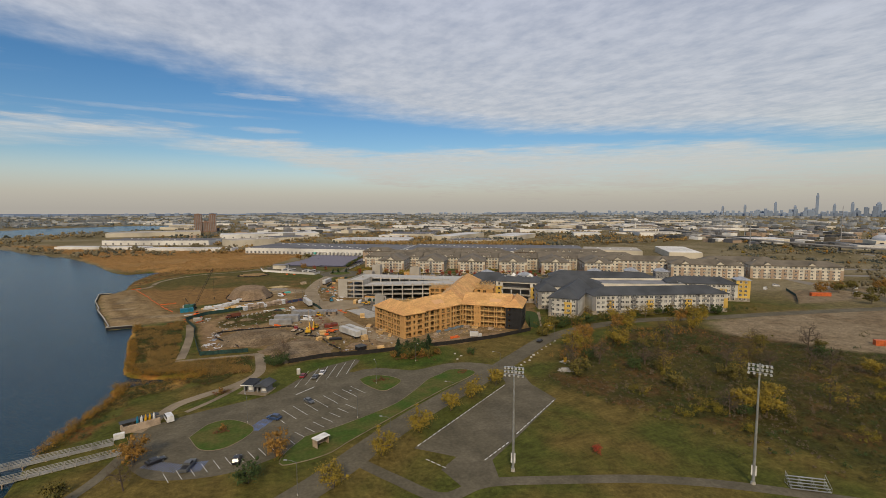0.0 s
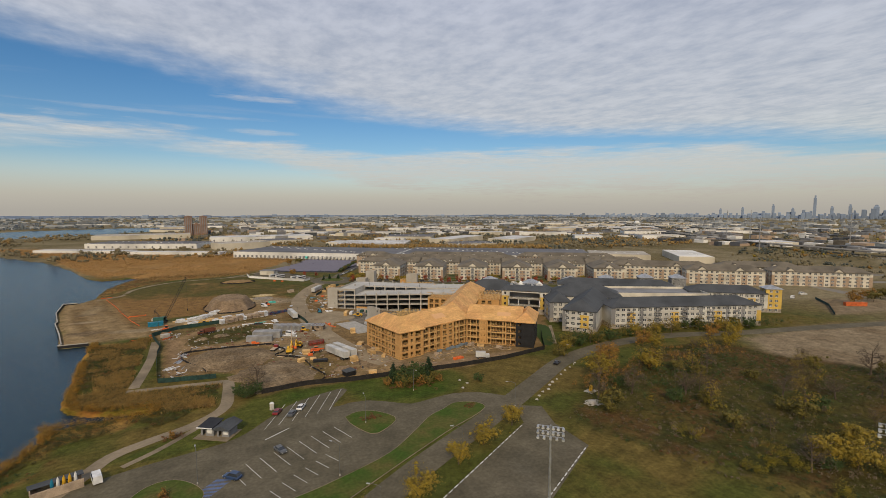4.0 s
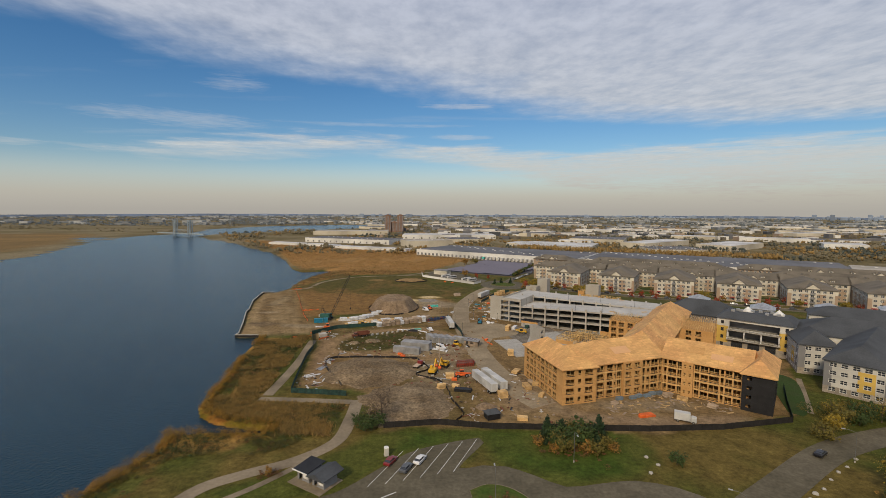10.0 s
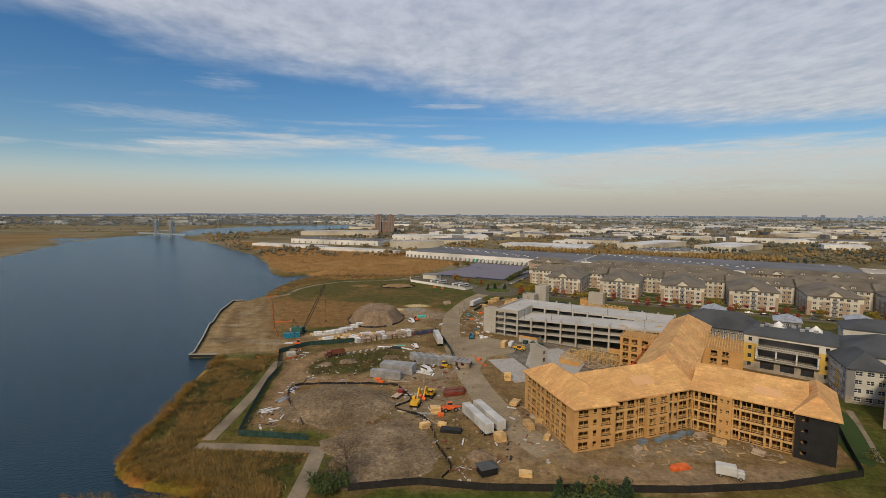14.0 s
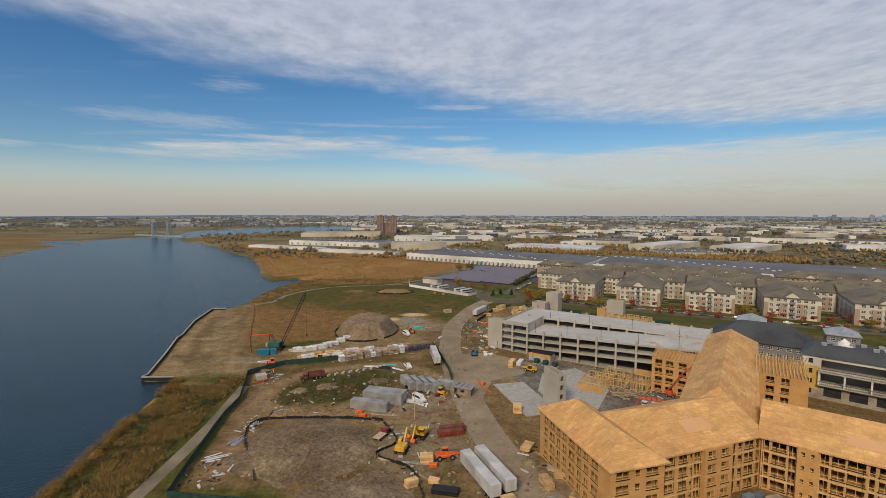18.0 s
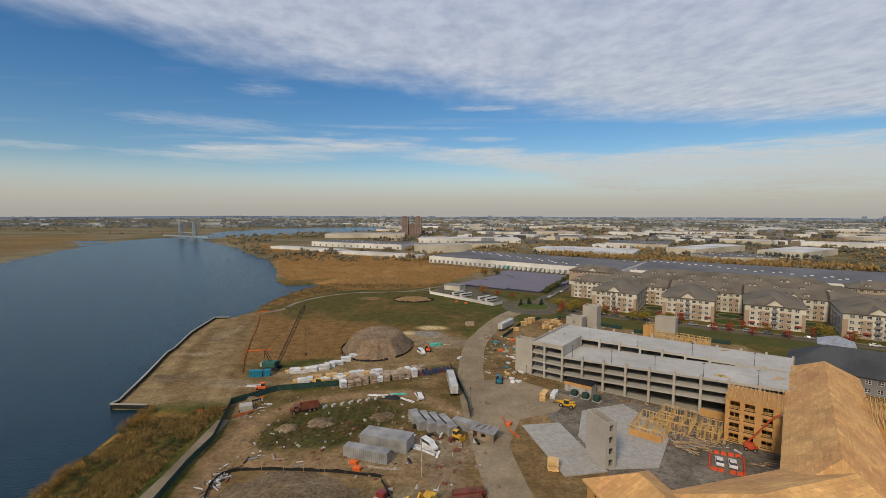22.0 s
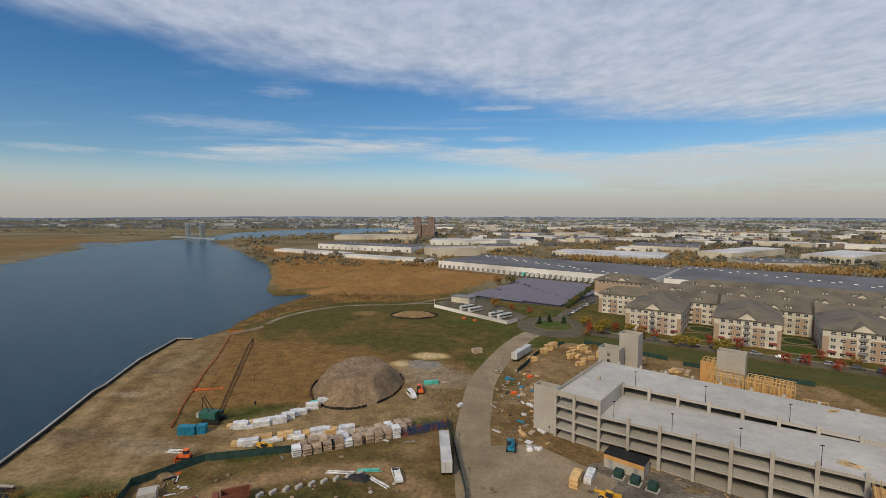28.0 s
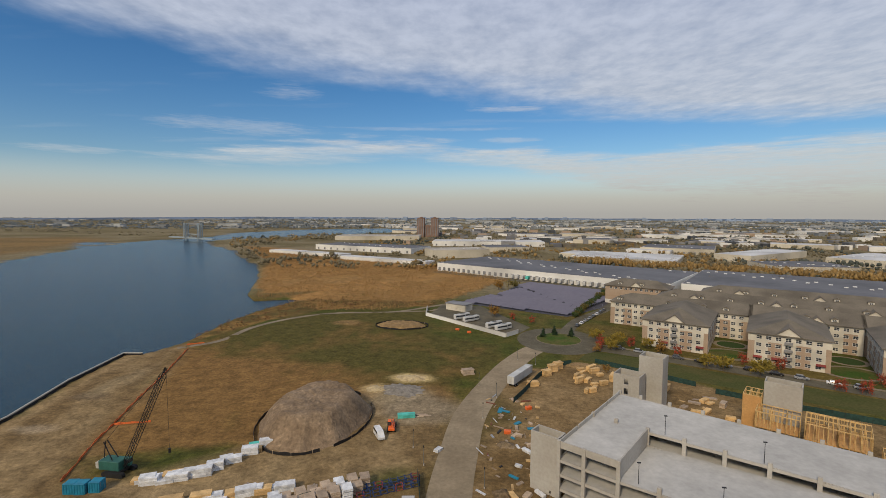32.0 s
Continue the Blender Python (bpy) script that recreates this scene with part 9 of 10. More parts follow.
# ---- beyond the site: footpath, depot, solar field, roundabout, street ----
path([(-126, 340), (-114, 354), (-112, 380), (-100, 404), (-80, 420), (-46, 428), (-24, 448), (-12, 462)], 3.2)
path([(-46, 428), (-24, 434), (-20, 440)], 2.4, z=0.054)
tagged(slab("pavement_depot", [(-23, 420), (23, 378), (30, 386), (36, 398), (8, 452), (-18, 455)], -0.1, 0.05, M_ASPHALT), "asphalt yard of the bus depot", "yard", kind="structure")
dw = thing("depot_wall", "long low white boundary wall round the bus depot", "wall")
for a, c in (((-24, 420), (22.5, 376.5)), ((-24, 420.4), (-26, 440)), ((22.8, 377), (29, 385))):
    ribbon([a, c], 0.35, 0, 2.0).put("wall_run", M_WALLWHITE, dw)
    ribbon([a, c], 0.5, 2.004, 2.12).put("coping", M_CONC, dw)
dh = thing("depot_office", "small flat-roofed office at the bus depot", "building", frame2((-14, 440), (0.86, -0.5)))
share("wall", weld(wall_mesh("wall", 15, 0, 4, grid_holes(15, 1, 4, 0, 3, 1.6), 0.3, [M_CREAM])), dh)
Build().box(0, 0.302, 0, 15, 8, 4).put("body", M_CREAM, dh)
Build().box(-0.4, -0.4, 4.0, 15.4, 8.4, 4.5).put("roof", M_GREYSIDE, dh)
for x, y in ((-3.0, 415), (2.6, 409.5), (15.6, 397), (20.5, 392.5)):
    for k in range(2):
        t = thing("minibus", "white minibus parked in the depot", "minibus", pose(x + k * 2.4, y - 1.8 + k * 2.8, 0.05, 0, 0, 40), "parked minibuses")
        Build().bevel_box(-3.8, -1.15, 0.5, 3.4, 1.15, 3.0, 0.15).put("body", M_TRAILER, t)
        Build().box(-3.5, -1.17, 1.6, 3.0, 1.17, 2.4).put("window_band", M_GLASS, t)
        for x0 in (-2.4, 2.2):
            for y0 in (-1.0, 1.0):
                wheel(t, x0, y0, 0.42, 0.3)
M_PANEL = mat("solar_panel", (0.105, 0.095, 0.125), 0.4, var=0.1, scale=0.05, fine=0.4, color2=(0.12, 0.108, 0.135), island=0.12, spec=0.5)
SOLAR = [(-10, 463), (6, 455), (60, 427), (86, 456), (116, 516), (42, 556), (31, 530), (16, 490)]
tagged(slab("ground_solar", SOLAR, -0.3, 0.04, mat("basin_liner", (0.055, 0.05, 0.06), 0.7)), "dark lined basin under the solar panels", "ground", kind="structure")
sol = thing("solar_array", "wide field of tilted violet-grey solar panels", "solar array")
so = Vector((-12, 466))
cnt = 0
for r in range(24):
    for c in range(14):
        p = so + AX * (c * 9.0) + AN * (r * 4.6 - 4)
        px, py = np.array([p.x, p.x + 7.5]), np.array([p.y, p.y - 5.0])
        if inside(px, py, SOLAR).all() and not (abs((p - Vector((34, 528))).dot(Vector((0.93, 0.36)))) < 2.2):
            m = frame2(p, AX)
            Build().add([(0, 0, 0.8), (8.7, 0, 0.8), (8.7, 4.1, 2.1), (0, 4.1, 2.1), (0, 0, 0.86), (8.7, 0, 0.86), (8.7, 4.1, 2.16), (0, 4.1, 2.16)], BOXF).put("panel_table", M_PANEL, sol, m=m)
            cnt += 1
for r in range(0, 24, 3):
    for c in range(14):
        p = so + AX * (c * 9.0 + 4) + AN * (r * 4.6 - 2)
        if inside(np.array([p.x]), np.array([p.y]), SOLAR).all():
            Build().beam((p.x, p.y, 0), (p.x, p.y, 1.35), 0.15).put("support", M_STEEL, sol)

tagged(slab("road_roundabout", [(48 + 20 * math.cos(a), 374 + 23 * math.sin(a)) for a in (i * math.pi / 24 for i in range(48))], -0.1, 0.07, M_ASPHALT), "asphalt roundabout at the end of the site road", "road", kind="structure")
patch("lawn_roundabout", [(48 + 10.5 * math.cos(a), 376 + 10.5 * math.sin(a)) for a in (i * math.pi / 8 for i in range(16))], M_LAWN, "round grass island of the roundabout", -0.05, 0.25)
kerb([(48 + 10.8 * math.cos(a), 376 + 10.8 * math.sin(a)) for a in (i * math.pi / 8 for i in range(17))], 0.3, 0.22)
road("road_street", smooth_line([(58, 362), HP(-30, -19), HP(20, -17), HP(80, -17), HP(160, -17), HP(250, -18)]), 8.0, "street with parked cars before the apartments", 0.064)
road("road_lane", smooth_line([(54, 392), (66, 420), (84, 446), (112, 492), (150, 520)]), 7.0, "street beside the solar field", 0.058)
road("road_lane", smooth_line([(-44, 632), (60, 562), (150, 502), (260, 450), (420, 380)]), 14.0, "asphalt truck yard before the long warehouse", 0.055)
path([HP(-36, -12.5), HP(20, -11.5), HP(100, -11.5), HP(240, -12)], 2.0, "pale pavement along the street")
for i in range(5):
    o = HP(20.7 + 41.5 * i, 6)
    patch("lawn_court", [(o[0] + 8 * math.cos(a) * 1.1, o[1] + 7 * math.sin(a)) for a in (k * math.pi / 8 for k in range(16))], M_LAWN, "round lawn in the apartment courtyard", -0.05, 0.12)
    path([(o[0] + 9.2 * math.cos(a) * 1.1, o[1] + 8.2 * math.sin(a)) for a in (k * math.pi / 8 for k in range(17))], 1.6, "pale ring path round the court lawn")
r10 = random.Random(10)
for i in range(30):
    x, y = HP(-20 + i * 8.3 + r10.uniform(-1, 1), -14.2)
    car(r10.choice(("white", "silver", "black", "grey", "blue")), at(x, y, math.degrees(math.atan2(AA.y, AA.x))), "car parked along the apartment street", r10.choice(("sedan", "suv")), group="cars along the street")
for i in range(8):
    x, y = 62 + i * 3.4, 404 + i * 6.2
    car(r10.choice(("white", "silver", "grey")), at(x, y, 60), "car parked beside the solar field", "sedan", group="cars along the street")
for i in range(30):
    p = Vector((36, 590)) + Vector((0.835, -0.55)) * (i * 5.4) - Vector((0.55, 0.835)) * 6
    t = thing("semi_trailer", "white trailer backed up to the warehouse docks", "trailer", frame2(p, (0.55, 0.835)), "dock trailers")
    Build().bevel_box(0, -1.3, 1.2, 12, 1.3, 3.9, 0.05).put("box", M_TRAILER if i not in (3, 24) else (M_TURQ if i == 3 else M_CORG), t)
    for x0 in (9.5, 10.8):
        Build().tube((x0, -1.2, 0.5), (x0, 1.2, 0.5), 0.5, 0.5, 10).put("axle_wheels", M_TYRE, t)
M_DULLGRASS = mat("dull_grass", (0.060, 0.066, 0.020), 0.95, var=0.25, scale=0.12, fine=1.2, bump=0.4, color2=(0.082, 0.075, 0.026), spec=0.1)
for i in range(5):
    ctr = HP(41.5 * i + 20.75, 24)
    tagged(slab("lawn_round", [(ctr[0] + 5.6 * math.cos(k * math.pi / 16), ctr[1] + 5.6 * math.sin(k * math.pi / 16)) for k in range(32)], -0.05, 0.1, M_NEWLAWN), "round green lawn in an apartment courtyard", "lawn", kind="structure")
    tagged(ribbon([(ctr[0] + 6.5 * math.cos(k * math.pi / 16), ctr[1] + 6.5 * math.sin(k * math.pi / 16)) for k in range(33)], 1.5, -0.05, 0.06).put("path_round", M_PATH), "pale path round a courtyard lawn", "path", kind="structure")
tagged(slab("lawn_strip", [HP(-30, -40), HP(120, -40), HP(120, -22), HP(-30, -24)], -0.05, 0.05, M_DULLGRASS), "green strip between street and garage", "lawn", kind="structure")
# the highway and its ramp, far off
M_VIADUCT = mat("pale_road", (0.20, 0.185, 0.16), 0.9, var=0.12, scale=0.05, fine=0.4, color2=(0.16, 0.148, 0.128))
hw = thing("highway_viaduct", "long concrete highway viaduct crossing the flats", "viaduct", kind="structure")
HWY = smooth_line([(1500, 1500), (1000, 790), (845, 500), (812, 380), (800, 290), (815, 200), (860, 80), (900, -60)], 40)
for a, c in zip(HWY, HWY[1:]):
    ribbon([a, c], 22, 6.0, 7.2).put("deck", M_VIADUCT, hw)
    q = Vector(a)
    Build().box(q.x - 1.2, q.y - 1.2, 0, q.x + 1.2, q.y + 1.2, 6.0).put("pier", M_CONC, hw)
road("road_ramp", smooth_line([(815, 365), (770, 285), (728, 227), (690, 185), (660, 170), (606, 166), (560, 196), (500, 214), (440, 200), (404, 130)], 8), 11, "curving grey highway ramp road", 0.08, M_VIADUCT)
road("road_ramp", smooth_line([(800, 300), (770, 210), (720, 150), (680, 120), (606, 126), (520, 160), (470, 190)], 8), 11, "second curving highway ramp road", 0.1, M_VIADUCT)
tagged(slab("water_bay", smooth_line([(1600, 640), (1640, 420), (1655, 250), (1700, 60), (2300, 60), (2300, 420), (2000, 600), (1800, 690)], 40), -0.2, 0.06, bpy.data.materials["river_water"]), "pale stretch of far water beyond the flats", "water", kind="structure")
stn = thing("transit_station", "long tan station hall with a pale vaulted roof beside the highway", "station", frame2((905, 335), (0.81, -0.585)))
Build().box(0, 0, 0, 90, 34, 12).put("wall", M_WALLTAN, stn)
vault = Build()
for u in (12, 45):
    for k in range(8):
        a0, a1 = math.pi * k / 8, math.pi * (k + 1) / 8
        vault.add([(u + 15 - 15 * math.cos(q), v, 12 + 9 * math.sin(q)) for q in (a0, a1) for v in (0, 34)], [(0, 2, 3, 1)])
    vault.add([(u + 15 - 15 * math.cos(math.pi * k / 8), 0, 12 + 9 * math.sin(math.pi * k / 8)) for k in range(9)], [tuple(range(9))])
vault.put("vaulted_roof", M_ROOFLIGHT, stn)
for k in range(7):
    Build().box(5 + k * 12, -0.25, 2, 11 + k * 12, 0.004, 9).put("window_bay", M_GLASS, stn)
for x, y, h in ((733, 425, 55), (1042, 704, 66), (1019, 632, 66), (1052, 459, 70), (1151, 323, 72)):
    t = thing("pylon", "thin dark steel mast above the flats", "mast", pose(x, y, 0), "far masts")
    Build().tube((0, 0, 0), (0, 0, h), 0.9, 0.5, 8).put("shaft", M_GREYBOX, t)
wtw = thing("water_tower", "white water tower with a round tank", "water tower", pose(1000, 945, 0))
Build().tube((0, 0, 0), (0, 0, 26), 2.0, 1.5, 10).put("stem", M_TRIM, wtw)
b = Build()
for z, r in ((24, 1.5), (27, 6), (30, 7.5), (33, 6.5), (36, 2.5), (36.6, 0.1)):
    b.v += [(r * math.cos(a), r * math.sin(a), z) for a in (k * math.pi / 8 for k in range(16))]
for q in range(5):
    b.f += [(16 * q + k, 16 * q + (k + 1) % 16, 16 * q + 16 + (k + 1) % 16, 16 * q + 16 + k) for k in range(16)]
    b.k += [0] * 16
b.put("tank", M_TRIM, wtw)

patch("lawn_court", [(108, 122), (113, 120.5), (131, 150), (124, 158), (117, 142)], M_NEWLAWN, "small new lawn inside the green fence", -0.05, 0.1)
path([(114.5, 121), (124, 136), (134, 152)], 1.8, "pale concrete walk beside the new lawn")
fence("site_fence", [(312, 104), (340, 122), (360, 141)], 2.0, M_GREENSCREEN, "green-screened fence round the far gravel yard", 6.0)
for x, y, d in ((349, 150, 20), (372, 156, -30), (420, 124, 30), (392, 110, 60)):
    car("white", at(x, y, d, 0.02), "white van in the far gravel yard", "van", "van")

M_PALLETBLUE = mat("blue_grey_pallet", (0.12, 0.17, 0.22), 0.7, var=0.2, scale=0.6, color2=(0.16, 0.18, 0.19), island=-0.2)
for i, (s0, off) in enumerate(((13.5, 4.0), (16.4, 3.6), (19.2, 4.2), (22.5, 3.4), (25.0, 3.8), (8.5, 3.2))):
    q = O2 + U2 * s0 - Vector((-U2.y, U2.x)) * off
    stack("pallet_stack", q.x, q.y, 19 + r8.uniform(-6, 6), 2.4, 1.3, r8.choice((1, 2, 2)), M_PALLETBLUE, "blue-grey pallets of fittings against the timber building", 0.4)
for i, (x, y) in enumerate(((74, 133.5), (77, 131.2), (84, 125.6), (30, 143), (29, 146.5), (31.5, 132), (54, 126.5))):
    stack("lumber_stack", x, y, r8.uniform(-50, 60), r8.uniform(2.2, 3.4), 1.6, r8.choice((2, 3, 4)), M_LUMBER if i % 2 else M_OLDWOOD, "lumber bundle near the foot of the timber building", 0.3)

# ---- trees, reeds and scrub ----
def leaf_quads(pts, size, rng, up=0.35, out=None, tall=False):
    """Small leaf faces at the given points: at random, turned outwards along out, or upright blades."""
    n = len(pts)
    a = rng.normal(size=(n, 3))
    if out is not None:
        a = a * 0.5 + out * 1.2
    a[:, 2] += up
    a /= np.linalg.norm(a, axis=1, keepdims=True)
    ref = rng.normal(size=(n, 3)) * (0.25 if tall else 1.0) + np.array([0, 0, 1.0 if tall else 0.0])
    w = np.cross(a, ref)
    w /= np.linalg.norm(w, axis=1, keepdims=True) + 1e-9
    u = np.cross(w, a)
    s = size * rng.uniform(0.6, 1.3, (n, 1))
    k = 0.05 if tall else 0.36
    return np.stack([pts - u * s * 0.5, pts - w * s * k, pts + u * s * 0.5, pts + w * s * k], 1).reshape(-1, 3)


PHI = (1 + 5**0.5) / 2
ICO = np.array([(-1, PHI, 0), (1, PHI, 0), (-1, -PHI, 0), (1, -PHI, 0), (0, -1, PHI), (0, 1, PHI), (0, -1, -PHI), (0, 1, -PHI), (PHI, 0, -1), (PHI, 0, 1), (-PHI, 0, -1), (-PHI, 0, 1)]) / math.hypot(1, PHI)
ICO_F = np.array([(0, 11, 5), (0, 5, 1), (0, 1, 7), (0, 7, 10), (0, 10, 11), (1, 5, 9), (5, 11, 4), (11, 10, 2), (10, 7, 6), (7, 1, 8), (3, 9, 4), (3, 4, 2), (3, 2, 6), (3, 6, 8), (3, 8, 9), (4, 9, 5), (2, 4, 11), (6, 2, 10), (8, 6, 7), (9, 8, 1)])


def lumps(c, r, rng):
    """Ragged lumps of foliage about the centres c with half sizes r."""
    n = len(c)
    a = rng.uniform(0, 6.28, n)
    ca, sa = np.cos(a)[:, None], np.sin(a)[:, None]
    v = ICO[None] * rng.uniform(0.62, 1.22, (n, 12, 1))
    v = np.stack([v[..., 0] * ca - v[..., 1] * sa, v[..., 0] * sa + v[..., 1] * ca, v[..., 2]], -1)
    v = v * r[:, None, :] + c[:, None, :]
    return v.reshape(-1, 3), (ICO_F[None] + 12 * np.arange(n)[:, None, None]).reshape(-1, 3)


def leaf_mesh(name, quads, material, lump_v=None, lump_f=None):
    """One mesh of loose leaf faces and, under them, ragged lumps."""
    nq = len(quads) // 4
    v, idx, start = quads, np.arange(4 * nq), np.arange(0, 4 * nq, 4)
    if lump_v is not None:
        v = np.concatenate([quads, lump_v])
        idx = np.concatenate([idx, (lump_f + 4 * nq).ravel()])
        start = np.concatenate([start, 4 * nq + np.arange(0, 3 * len(lump_f), 3)])
    me = bpy.data.meshes.new(name)
    me.vertices.add(len(v))
    me.vertices.foreach_set("co", v.astype(np.float32).ravel())
    me.loops.add(len(idx))
    me.loops.foreach_set("vertex_index", idx.astype(np.int32))
    me.polygons.add(len(start))
    me.polygons.foreach_set("loop_start", start.astype(np.int32))
    me.update(calc_edges=True)
    me.materials.append(material)
    return me


def tree_meshes(seed, h, spread_, leaves, size, material, kind="round"):
    """Trunk with limbs, and a ragged crown of leaves gathered about the limb ends."""
    rng = np.random.default_rng(seed)
    b, tips = Build(), []
    if kind == "pine":
        b.tube((0, 0, 0), (0, 0, h * 0.95), h * 0.022, 0.03, 7)
        pts = []
        for k in range(int(h * 5)):
            z = h * (0.12 + 0.86 * (k / (h * 5)))
            r = spread_ * (1 - (z / h)) ** 0.8 * rng.uniform(0.6, 1.1)
            a = rng.uniform(0, 6.28)
            e = np.array([r * math.cos(a), r * math.sin(a), z - 0.15 * r])
            b.tube((0, 0, z), tuple(e), 0.03, 0.01, 4)
            m = max(4, int(leaves * r / (spread_ * h * 2.2)))
            q = rng.uniform(0.25, 1.05, (m, 1)) * e + (1 - rng.uniform(0.25, 1.05, (m, 1))) * 0
            q[:, 2] = z - 0.15 * r * np.linalg.norm(q[:, :2], axis=1) / max(r, 0.1)
            pts.append(q + rng.normal(size=(m, 3)) * 0.22)
        pts = np.concatenate(pts)
        out = pts - np.array([0, 0, h * 0.4])
        out[:, 2] *= 0.4
        out /= np.linalg.norm(out, axis=1, keepdims=True)
        return b.mesh("trunk", [M_BARK]), leaf_mesh("crown", leaf_quads(pts, size, rng, 0.5, out), material)
    top = h * 0.82
    bend = rng.normal(size=2) * 0.04 * h
    b.tube((0, 0, 0), (bend[0] * 0.4, bend[1] * 0.4, h * 0.35), h * 0.026, h * 0.02, 7)
    b.tube((bend[0] * 0.4, bend[1] * 0.4, h * 0.35), (bend[0], bend[1], top), h * 0.02, h * 0.006, 6)
    for k in range(13):
        z = h * rng.uniform(0.22, 0.75)
        a = k * 2.4 + rng.uniform(-0.4, 0.4)
        r = spread_ * (1 - abs(z / h - 0.5) * 0.9) * rng.uniform(0.7, 1.05)
        s = np.array([bend[0] * z / h, bend[1] * z / h, z])
        e = s + np.array([r * math.cos(a), r * math.sin(a), h * rng.uniform(0.10, 0.24)])
        mid = s + (e - s) * 0.5 + np.array([0, 0, -0.03 * h])
        b.tube(tuple(s), tuple(mid), h * 0.010, h * 0.007, 5), b.tube(tuple(mid), tuple(e), h * 0.007, 0.015, 5)
        tips += [e, mid * 0.35 + e * 0.65]
        for j in range(3):
            f = e + rng.normal(size=3) * spread_ * 0.26
            b.tube(tuple(mid), tuple(f), h * 0.004, 0.01, 4)
            tips.append(f)
    tips.append(np.array([bend[0], bend[1], top + h * 0.1]))
    tips = np.array(tips)
    if kind == "bare":
        for e in tips:
            for j in range(5):
                b.tube(tuple(e), tuple(e + rng.normal(size=3) * spread_ * 0.22 + np.array([0, 0, 0.05 * h])), 0.025, 0.008, 3)
    idx = rng.integers(0, len(tips), leaves)
    off = rng.normal(size=(leaves, 3)) * spread_ * np.array([0.25, 0.25, 0.19])
    pts = tips[idx] + off
    pts[:, 2] = np.maximum(pts[:, 2], h * 0.12)
    out = pts - np.array([bend[0] * 0.5, bend[1] * 0.5, h * 0.45])
    out /= np.linalg.norm(out, axis=1, keepdims=True)
    out = out * 0.7 + off / (np.linalg.norm(off, axis=1, keepdims=True) + 1e-6) * 0.6
    lv = lf = None
    if kind != "bare" and leaves > 600:
        lv, lf = lumps(tips, np.full((len(tips), 3), spread_ * 0.15) * rng.uniform(0.7, 1.3, (len(tips), 1)), rng)
    return b.mesh("trunk", [M_BARK]), leaf_mesh("crown", leaf_quads(pts, size, rng, 0.35, out), material, lv, lf)


TREES = {}
for key, args in dict(gold=(7.0, 2.9, 2300, 0.33, L_GOLD), gold2=(6.2, 2.7, 2100, 0.33, L_GOLD), orange=(7.5, 3.0, 2200, 0.33, L_ORANGE), olive=(6.0, 2.8, 1300, 0.34, L_OLIVE), olive2=(5.0, 3.0, 1300, 0.34, L_OLIVE),
                      green=(5.0, 2.6, 1300, 0.34, L_GREEN), red=(4.6, 1.7, 620, 0.34, L_RED), rust=(5.4, 2.2, 700, 0.34, L_ORANGE), thin=(8.5, 2.6, 420, 0.36, L_GOLD), bare=(9.5, 3.2, 160, 0.34, L_TWIG, "bare"), bare2=(7.0, 2.6, 240, 0.36, L_OLIVE, "bare"),
                      pine=(7.5, 2.6, 4200, 0.40, L_PINE, "pine"), pine2=(6.0, 2.4, 4200, 0.40, L_PINE, "pine")).items():
    TREES[key] = tree_meshes(len(key) * 7 + ord(key[0]) + ord(key[-1]), *args)
TREE_LABEL = dict(gold="young tree with golden autumn leaves", gold2="young tree with golden autumn leaves", orange="tree with orange autumn leaves", olive="bushy tree with olive-brown autumn leaves", olive2="low bushy tree with olive-brown leaves",
                  green="bushy shrub tree with green leaves", red="small red-leaved street tree", rust="small tree with rust-orange leaves", thin="slender tree with sparse yellow leaves", bare="bare grey tree with fine twigs", bare2="nearly bare tree with a few dull leaves",
                  pine="dark green bushy pine tree", pine2="dark green bushy pine tree")


def tree(key, x, y, s=1.0, rng=random.Random(1), z=-0.1):
    t = thing("tree", TREE_LABEL[key], "tree", Matrix.LocRotScale((x, y, z), Euler((0, 0, rng.uniform(0, 6.28))), (s * rng.uniform(0.9, 1.1), s * rng.uniform(0.9, 1.1), s)), TREE_LABEL[key] + "s")
    share("trunk", TREES[key][0], t)
    share("crown", TREES[key][1], t)


